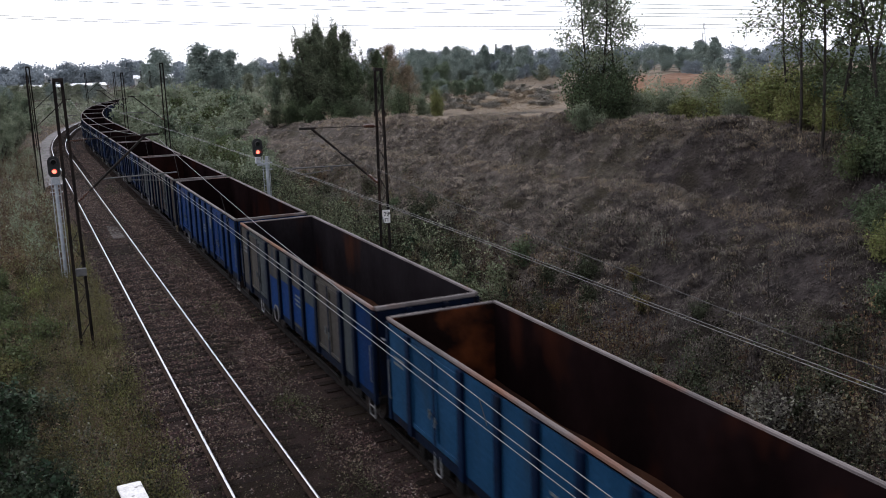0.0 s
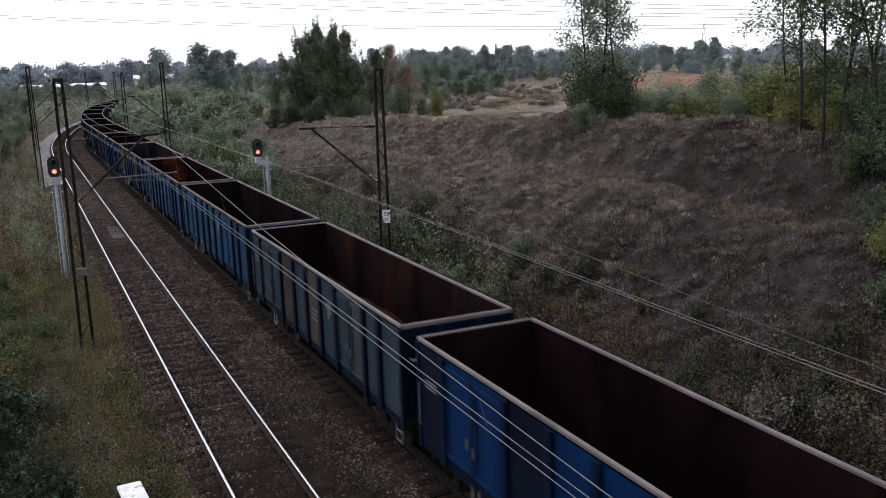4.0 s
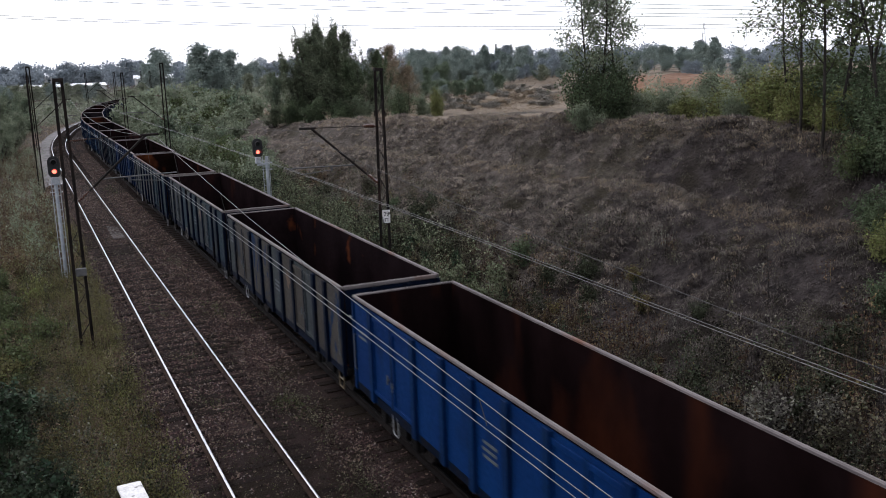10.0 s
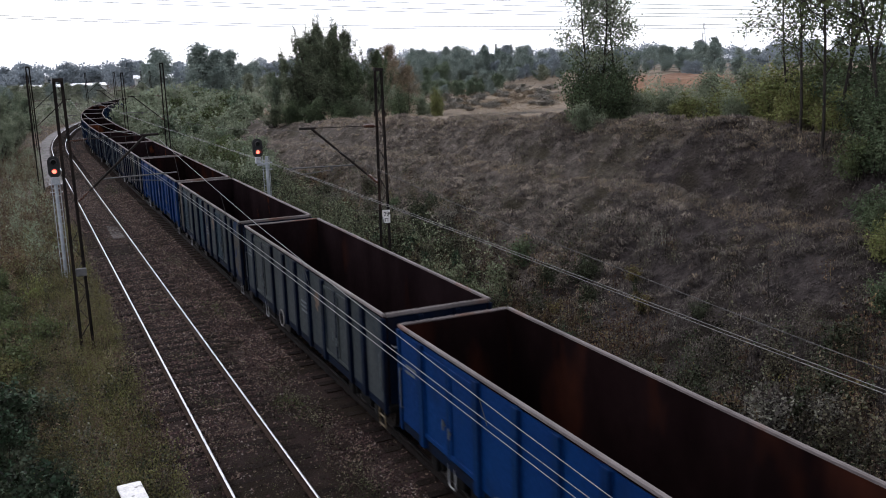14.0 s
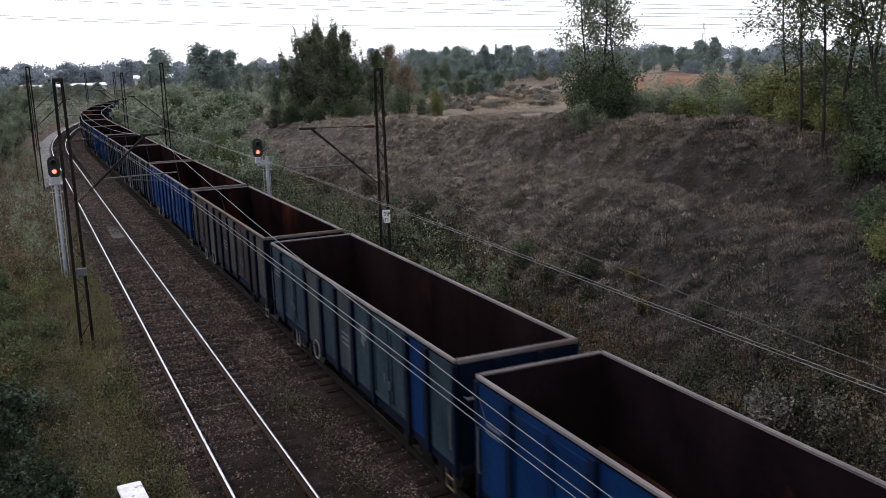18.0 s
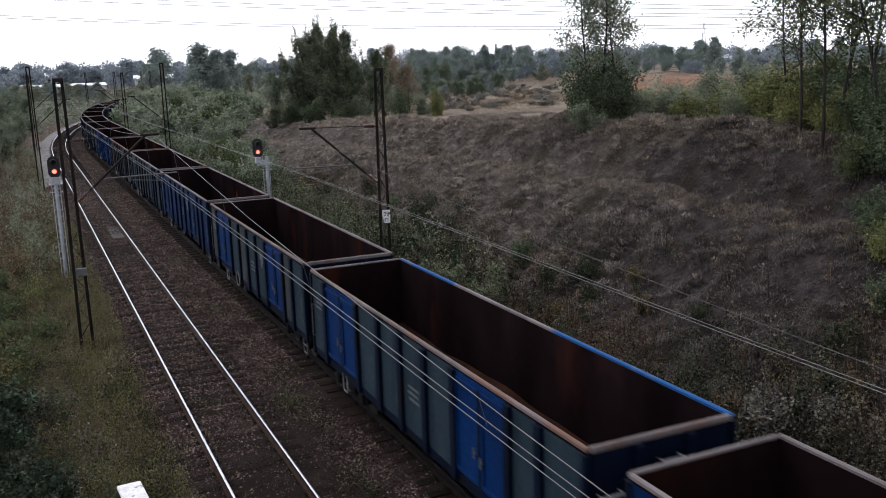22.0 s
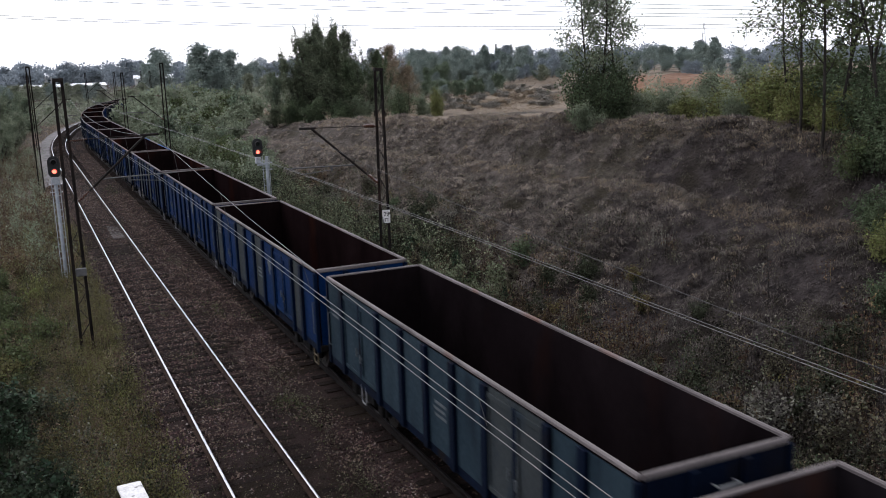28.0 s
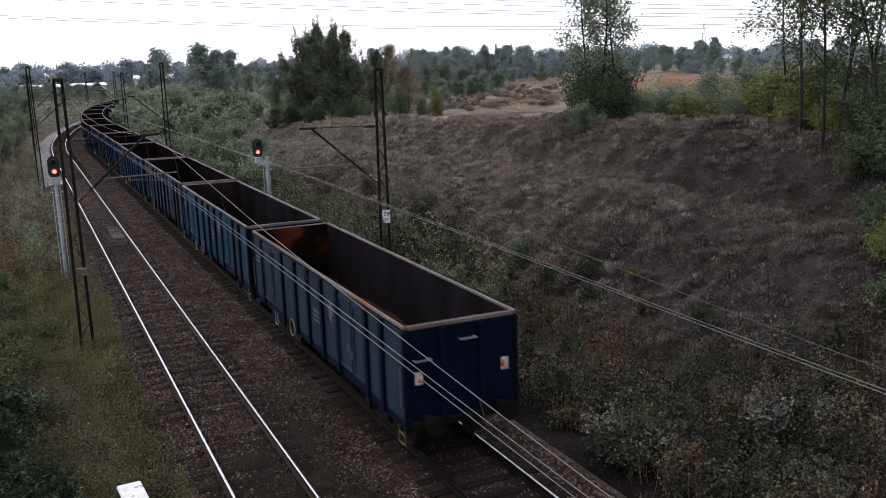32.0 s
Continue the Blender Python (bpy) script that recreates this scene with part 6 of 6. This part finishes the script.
merged("verge_mass", WEEDS, spots_in(560, 14, 54, -8.6, -5.95, 0.28, 0.6, 6, None, 1.35), M_VERGE, "olive knee-high weeds along the empty track", "undergrowth")
merged("verge_green", HERBS, spots_in(900, 13, 60, -9.2, -5.9, 0.5, 1.3, 6, lambda x, y, s, u: bumps(x + 3, y) > 0.0, 1.4), M_WEED_GREEN, "fresh green herbs beside the empty track", "undergrowth")
merged("verge_pale", HERBS, spots_in(450, 13, 60, -9.0, -5.8, 0.5, 1.3, 6, None, 1.4), M_WEED_PALE, "pale seedy herbs beside the empty track", "undergrowth")
merged("brown_herbs", HERBS, spots_in(450, 13, 70, -9.0, -5.7, 0.5, 1.3, 6, lambda x, y, s, u: bumps(x, y + 8) > 0.1, 1.4), M_LEAF_RUST, "browned seedy herbs beside the empty track", "undergrowth")
merged("tall_dry_weeds", WEEDS_FAR, spots_in(520, 42, 115, -13, -6.6, 0.6, 1.15, 6, None, 1.2), M_LEAF_RUST, "tall dry brown weeds on the open side", "undergrowth")
merged("tall_green_weeds", WEEDS_FAR, spots_in(420, 42, 115, -14, -6.4, 0.6, 1.1, 6), M_LEAF_GREY, "tall grey-green weeds on the open side", "undergrowth")
merged("nettles", WEEDS, spots_in(160, 14, 46, -9.4, -7.0, 0.35, 0.7, 6, None, 1.3), M_WEED_GREEN, "leafy weeds beside the empty track", "undergrowth")
sparse = lambda x, y, s, u: bumps((u) * 1.4, s * 0.8 + 5) + rs.normal(0, 0.12, len(x)) < -0.08
merged("ballast_herbs", HERBS_LOW, spots_in(3600, 10, 75, -5.8, -1.6, 0.4, 0.9, 6, sparse, 1.4), M_WEED_OLIVE, "small olive herbs between the tracks", "weeds")
merged("ballast_moss", HERBS_LOW, spots_in(1500, 10, 75, -5.8, -1.8, 0.3, 0.7, 6, sparse, 1.4), M_TRACKWEED, "small green herbs between the tracks", "weeds")
CLUMPS = [(5.48, 22.34, 0.16, 12), (3.96, 23.19, 0.25, 10), (5.58, 33.31, 0.3, 9), (4.02, 33.99, 0.3, 7), (5.59, 16.59, 0.2, 6), (3.84, 27.25, 0.2, 6), (6.51, 31.43, 0.3, 7)]
clumps = [(cx + rs.normal(0, r), cy + rs.normal(0, 2.0 * r), rs.uniform(0.5, 0.85), rs.uniform(0, 6.28), rs.integers(0, 6)) for cx, cy, r, n in CLUMPS for _ in range(3 * n)]
merged("green_clumps", HERBS_LOW, clumps, M_TRACKWEED, "fresh green weed clumps between the tracks", "weeds")


# loose ballast stones
def stones(name, n, s0, s1, u0, u1, lo, hi, z, mat, label):
    s = s0 + (s1 - s0) * rs.random(n) ** 1.7
    u = rs.uniform(u0, u1, n)
    stay = bumps(u * 1.4, s * 0.8 + 5) + rs.normal(0, 0.2, n) > -0.27
    for o in (OTHER, 0.0):                                  # few stones lie on the sleepers
        gap = np.abs((s - 4.0 + 0.31) % 0.62 - 0.31)
        stay &= (np.abs(u - o) > 1.3) | (gap > 0.15) | (rs.random(n) < np.clip(0.55 + 0.6 * lumps(u, s, 1.3, 21) + 0.03 * (s - 22), 0.05, 1))
    s, u = s[stay], u[stay]
    n = len(s)
    base = np.array([(1, 0, -0.5), (-1, 0, -0.5), (0, 1, -0.5), (0, -1, -0.5), (0, 0, 1.0)])
    v = base[None] * rs.uniform(lo, hi, (n, 5, 1)) + rs.normal(0, 0.012, (n, 5, 3))
    v[:, :, 2] *= 0.7
    a = rs.uniform(0, 6.28, n)
    c, q = np.cos(a)[:, None], np.sin(a)[:, None]
    v = np.stack([v[:, :, 0] * c - v[:, :, 1] * q, v[:, :, 0] * q + v[:, :, 1] * c, v[:, :, 2]], -1)
    for o in (OTHER, 0.0):
        prof = np.interp(np.abs(u - o), [0, 0.8, 1.75, 2.35], [-0.180, -0.180, -0.200, -0.39])
        z = np.maximum(z, prof) if o != OTHER else prof
    v += np.stack([TRACK_X + u, s, z], -1)[:, None]
    f = np.array([(0, 2, 4), (2, 1, 4), (1, 3, 4), (3, 0, 4)])
    tagged(new(name, arrays(name, v.reshape(-1, 3), (f[None] + 5 * np.arange(n)[:, None, None]).reshape(-1, 3), mat)), label, "gravel", kind="stuff")


stones("ballast_stones", 92000, 9, 120, -6.5, -1.25, 0.016, 0.048, None, M_STONE, "brown-grey crushed stones between the rails")
stones("paler_stones", 11000, 9, 100, -6.5, -1.3, 0.014, 0.042, None, M_STONE_LIGHT, "paler stones scattered in the ballast")
stones("trackbed_stones", 9000, 8, 45, -1.2, 1.4, 0.016, 0.045, None, M_STONE, "dark stones on the bed under the train")
stones("pale_gravel_spill", 500, 50.3, 54.5, -4.1, -3.5, 0.02, 0.05, None, M_PALE_STONE, "spill of pale gravel between the rails")
stones("cess_stones", 13000, 9, 45, 1.4, 3.0, 0.016, 0.05, None, M_STONE, "brown stones on the shoulder of the bed")



# ---- the distance ----
rng_f = random.Random(21)


def far_tree(x, y, h, mat=None, wide=1.0, group="trees of the far wood", words="broad distant tree with a ragged crown"):
    plant("tree", (FAR_TREE[rng_f.randrange(4)] if math.hypot(x, y) < 335 else HORIZON_TREE[rng_f.randrange(5)]), x, y, h / 12.0, rng_f.uniform(0, 6), words, "tree", group, wide, mat)


for x, y, h in ((38.4, 273, 14.5), (46.0, 248, 14.5), (50.0, 252, 13), (56, 262, 12.5), (34.5, 262, 10.5), (69, 303, 10), (60, 290, 9), (75, 320, 9), (50, 245, 9)):
    far_tree(x, y, h, None, 1.25, "tall trees beyond the bend", "tall dark tree beyond the railway bend")


def band(n, px0, px1, d0, d1, h0, h1, mats, wide=1.15):
    """Trees between two bearings (tangents to the right of the straight line) and two distances."""
    for i in range(n):
        t = px0 + (px1 - px0) * (i + rng_f.random()) / n
        d = rng_f.uniform(d0, d1)
        a = math.atan(t)
        far_tree(d * math.sin(a), d * math.cos(a), rng_f.uniform(h0, h1), rng_f.choice(mats), wide)


# far trees wear the paler leaf colours that carry the haze
band(26, -0.10, 0.16, 400, 560, 8, 12.5, [M_LEAF_HAZE_BLUE], 1.6)
band(20, 0.14, 0.34, 340, 520, 5, 12, [M_LEAF_HAZE_BLUE, M_LEAF_HAZE], 1.3)
band(14, 0.34, 0.62, 290, 430, 4, 10.5, [M_LEAF_HAZE_BLUE, M_LEAF_HAZE], 1.3)
band(16, 0.62, 1.25, 330, 460, 4, 10, [M_LEAF_HAZE_BLUE, M_LEAF_HAZE], 1.3)
band(10, -0.10, -0.015, 190, 330, 3, 8, [M_LEAF_HAZE, M_SCRUB_HAZE], 1.4)
band(20, -0.02, 0.085, 245, 285, 4.2, 5.1, [M_LEAF_HAZE, M_SCRUB_HAZE], 1.6)
band(4, 0.463, 0.555, 288, 312, 8.5, 10.8, [M_LEAF_HAZE], 0.95)
band(5, 0.425, 0.447, 240, 270, 5.5, 8.5, [M_LEAF_HAZE], 0.8)
band(16, 0.10, 0.30, 190, 270, 3, 6.5, [M_LEAF_HAZE, M_SCRUB_HAZE], 1.4)
band(10, 0.34, 0.52, 190, 270, 2, 5, [M_LEAF_HAZE, M_LEAF_DARK], 1.8)
band(8, 0.455, 0.66, 205, 262, 2.5, 5.5, [M_LEAF_HAZE, M_LEAF_HAZE_BLUE], 1.7)
band(16, 0.455, 0.63, 168, 200, 1.6, 3.2, [M_LEAF_HAZE, M_LEAF_DARK, M_SCRUB_HAZE], 1.7)
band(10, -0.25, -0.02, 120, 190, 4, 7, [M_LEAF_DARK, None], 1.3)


band(16, 0.425, 0.545, 134, 150, 1.8, 3.0, [M_LEAF_DARK, M_LEAF_HAZE], 1.5)
band(7, 0.425, 0.46, 165, 200, 3.2, 6.2, [M_LEAF_HAZE], 0.9)
band(12, 0.465, 0.57, 172, 200, 4.4, 6.3, [M_LEAF_HAZE], 1.0)
band(18, 0.46, 0.68, 168, 205, 2.2, 3.8, [M_LEAF_HAZE, M_LEAF_HAZE_BLUE], 1.4)
band(16, 0.57, 0.75, 180, 215, 3.4, 5.2, [M_LEAF_HAZE, M_LEAF_HAZE_BLUE], 1.2)
band(18, 0.70, 1.0, 190, 240, 2.5, 4.5, [M_LEAF_HAZE, M_LEAF_HAZE_BLUE], 1.5)
band(7, 0.76, 0.88, 230, 260, 5.5, 7.2, [M_LEAF_HAZE], 1.4)
for x, y, h in ((-3.5, 112, 5.2), (-1.6, 121, 5.6), (-5.2, 128, 6.2), (-2.4, 140, 6.4), (-0.6, 150, 5.8), (-4.6, 158, 7.0), (-7.6, 144, 6.6), (1.8, 166, 5.6), (-1.8, 104, 4.2), (-3.8, 97, 3.8), (-3.0, 90, 3.2), (-0.9, 115, 4.4), (-4.0, 84, 2.8)):
    plant("tree", WILLOW[int(y) % 2], x, y, h / 10.0, x * 3 + y, "grey-green willow on the open side of the railway", "tree", "trees on the open side", 1.5, M_LEAF_GREY if int(y) % 3 else M_LEAF_DARK)


def far_wood(name, n, t0, t1, d0, d1, h, leaf, mat, words):
    """Closed woodland too far to count its trees: clumps of leaves under a ragged outline."""
    r = np.random.default_rng(int(d0 + 1000 * abs(t1)))
    a = np.arctan(r.uniform(t0, t1, n))
    d = r.uniform(d0, d1, n)
    x, y = d * np.sin(a), d * np.cos(a)
    top = h * (0.62 + 0.30 * np.sin(a * 57 + np.sin(a * 131)) * np.sin(a * 23 + 2) + 0.22 * np.sin(a * 211 + d * 0.05) * np.sin(a * 163))
    if leaf < 0.6:
        top = top * np.clip(0.5 + 1.5 * bumps(x * 0.55, y * 0.55), 0.12, 1.5)
    z = land(x, y) + np.maximum(0.3, top) * r.random(n) ** 0.7
    v, f = scatter_leaves(r, np.stack([x, y, z], 1), leaf)
    tagged(new(name, arrays(name, v, f, mat)), words, "woodland", kind="stuff")


far_wood("far_wood", 52000, -0.14, 0.36, 470, 640, 13, 0.95, M_LEAF_HAZE_BLUE, "closed woodland on the horizon in haze-blue colour")
far_wood("far_wood", 56000, 0.34, 1.3, 430, 600, 11, 0.9, M_LEAF_HAZE_BLUE, "closed woodland beyond the fields in haze-blue colour")
far_wood("scrubland", 26000, 0.02, 0.30, 170, 300, 3.2, 0.42, M_SCRUB_HAZE, "grey-green scrub beyond the railway bend")
far_wood("scrubland", 22000, -0.12, 0.02, 150, 330, 2.6, 0.40, M_SCRUB_HAZE, "grey-green scrub on the open side")
far_wood("scrubland", 20000, 0.76, 1.25, 62, 130, 2.6, 0.24, M_SCRUB_HAZE, "grey-green scrub on the high ground")
band(12, 0.40, 0.475, 150, 195, 3, 5.5, [M_LEAF_DARK, M_LEAF_HAZE], 1.2)
for i in range(70):
    t, d = rng_f.uniform(0.445, 0.62), rng_f.uniform(104, 150)
    a = math.atan(t)
    plant("bush", SALLOW_FAR[i % 3], d * math.sin(a), d * math.cos(a), rng_f.uniform(0.16, 0.38), i, "low withered bush in the hollow of the field", "bush", "bushes of the hollow", 2.4, rng_f.choice([M_LEAF_HOLLOW, M_LEAF_HOLLOW, M_LEAF_HOLLOW, M_STRAW_RED]))


# bare red earth on the rise
gx, gy = np.meshgrid(np.linspace(0, 1, 24), np.linspace(0, 1, 24))
ex, ey = 70 + 28 * gy + 12 * gx, 100 + 32 * gy - 12 * gx
edge = np.sin(gx * math.pi) * np.sin(gy * math.pi) + 0.25 * np.sin(gx * 19 + gy * 7) * np.sin(gy * 17)
ez = land(ex, ey) + np.clip(edge, 0, 0.5) * 3.6 - 0.2
qi = (np.arange(23)[:, None] * 24 + np.arange(23)[None]).ravel()
tagged(new("earth_bank", arrays("earth_bank", np.stack([ex, ey, ez], -1), np.stack([qi, qi + 1, qi + 25, qi + 24], -1), M_EARTH, True)), "bank of bare reddish earth", "ground", kind="structure")


def house(x, y, w, d, h, turn, roof_mat, words, roof_h=1.6, name="house"):
    ob = tagged(new(name), words, "building", "far buildings")
    ob.matrix_basis = pose(x, y, land_at(x, y) - 0.2, 0, 0, turn)
    part("wall", box(bmesh.new(), -w / 2, w / 2, -d / 2, d / 2, 0, h), M_RENDER, ob)
    bm = bmesh.new()
    vs = [bm.verts.new(p) for p in ((-w / 2 - 0.4, -d / 2 - 0.4, h), (w / 2 + 0.4, -d / 2 - 0.4, h), (w / 2 + 0.4, d / 2 + 0.4, h), (-w / 2 - 0.4, d / 2 + 0.4, h), (-w / 2 - 0.4, 0, h + roof_h), (w / 2 + 0.4, 0, h + roof_h))]
    for f in ((0, 1, 5, 4), (2, 3, 4, 5), (0, 4, 3), (1, 2, 5), (3, 2, 1, 0)):
        bm.faces.new([vs[i] for i in f])
    part("roof", bm, roof_mat, ob)
    n = max(2, int(w / 4))
    for i in range(n):
        c = -w / 2 + (i + 0.5) * w / n
        win = part("window", box(bmesh.new(), c - 0.7, c + 0.7, -d / 2 - 0.05, -d / 2 + 0.05, h * 0.35, h * 0.75), M_GLASS, ob)
        part("sill", box(bmesh.new(), c - 0.8, c + 0.8, -d / 2 - 0.14, -d / 2, h * 0.35 - 0.12, h * 0.35), M_RENDER, win)


house(10, 405, 17, 9, 2.4, 8, M_ROOF, "long low building with a white metal roof", 0.9)
house(27, 398, 14, 9, 2.6, 4, M_ROOF, "low building with a white metal roof", 0.9)
house(295, 335, 9, 7, 2.6, -40, M_ROOF, "small house with a pale roof")
house(301, 331, 9, 7, 2.2, -40, M_GALV, "small house with a grey roof")
house(90, 348, 14, 8, 3.2, -14, M_GALV, "low building with a grey roof")
house(57, 425, 16, 8, 4.0, -8, M_ROOF, "pale building among trees")
house(230, 398, 14, 9, 3, -30, M_GALV, "pale building below the far wood")
house(21, 494, 12, 9, 6, -4, M_ROOF, "pale two-storey house among trees")
house(142, 236, 7, 3, 0.9, -30, M_GALV, "low pale shed in the field", 0.35)


def chimney(x, y, h):
    ob = tagged(new("factory_chimney"), "tall thin factory chimney on the horizon", "chimney", "far chimneys")
    ob.matrix_basis = pose(x, y, land_at(x, y) - 0.5)
    part("shaft", rod(bmesh.new(), (0, 0, 0), (0, 0, h), 1.5, 1.0, 16), M_RENDER, ob)
    part("rim", rod(bmesh.new(), (0, 0, h), (0, 0, h + 0.6), 1.2, 1.2, 16), M_GALV, ob)


chimney(435, 810, 19.5)
chimney(449, 804, 18.5)


def pylon(x, y, h, turn):
    ob = tagged(new("power_pylon"), "steel lattice power pylon on the horizon", "pylon", "far pylons")
    ob.matrix_basis = pose(x, y, land_at(x, y) - 0.5, 0, 0, turn)
    for sx in (-1, 1):
        for sy in (-1, 1):
            part("leg", bar(bmesh.new(), (sx * 2.2, sy * 2.2, 0), (sx * 0.35, sy * 0.35, h), 0.22, 0.22, (0, 1, 0)), M_PYLON, ob)
    bm = bmesh.new()
    for i in range(9):
        z0, z1 = h * i / 9, h * (i + 1) / 9
        w0, w1 = 2.2 - 1.85 * i / 9, 2.2 - 1.85 * (i + 1) / 9
        k = 1 if i % 2 else -1
        for s in (-1, 1):
            bar(bm, (-k * w0, s * w0, z0), (k * w1, s * w1, z1), 0.12, 0.12, (0, 1, 0))
            bar(bm, (s * w0, -k * w0, z0), (s * w1, k * w1, z1), 0.12, 0.12, (1, 0, 0))
    part("lacing", bm, M_PYLON, ob)
    for z, r in ((h * 0.72, 8.5), (h * 0.86, 7.0), (h * 0.97, 5.0)):
        part("cross_arm", bar(bmesh.new(), (-r, 0, z), (r, 0, z), 0.3, 0.35), M_PYLON, ob)


pylon(483, 564, 27, 45)
pylon(585, 629, 26, 45)


def cable(a, b, sag, r):
    a, b = np.array(a), np.array(b)
    t = np.linspace(0, 1, 40)[:, None]
    pts = a + (b - a) * t
    pts[:, 2] -= 4 * sag * (t * (1 - t))[:, 0]
    tagged(new("power_cable", wire_mesh("power_cable", pts, r, M_HVCABLE)), "high-voltage cable crossing the sky", "power cable", "power cables")


for z0, z1, sag in ((29.2, 15.5, 1.6), (28.1, 14.7, 1.45), (30.8, 16.4, 1.55), (24.1, 15.1, 2.9), (23.4, 13.8, 2.5), (32.4, 17.0, 1.5)):
    cable((-18.5, 260, z0), (209.2, 152.8, z1), sag, 0.07)


def motions():
    """The train draws away along its track, and its wheels turn."""
    for k, wagon in enumerate(WAGONS):
        rows = []
        for t in range(33):
            x, y, a = along(train_at(t) + k * PITCH + BODY / 2, SWAY.get(k, 0.0))
            rows.append((float(t), pose(x, y, 0, 0, 0, -math.degrees(a))))
        walk(wagon, rows)
    turned = {}
    for wheelset, y in WHEELSETS:
        if y not in turned:
            turned[y] = [(f / FPS, pose(0, y, 0.46, -math.degrees((train_at(f / FPS) - train_at(0)) / 0.46))) for f in range(32 * FPS + 1)]
            walk(wheelset, turned[y])
            turned[y] = wheelset.animation_data
        else:
            wheelset.rotation_mode = "QUATERNION"
            keys = wheelset.animation_data_create()
            keys.action, keys.action_slot = turned[y].action, turned[y].action_slot


motions()
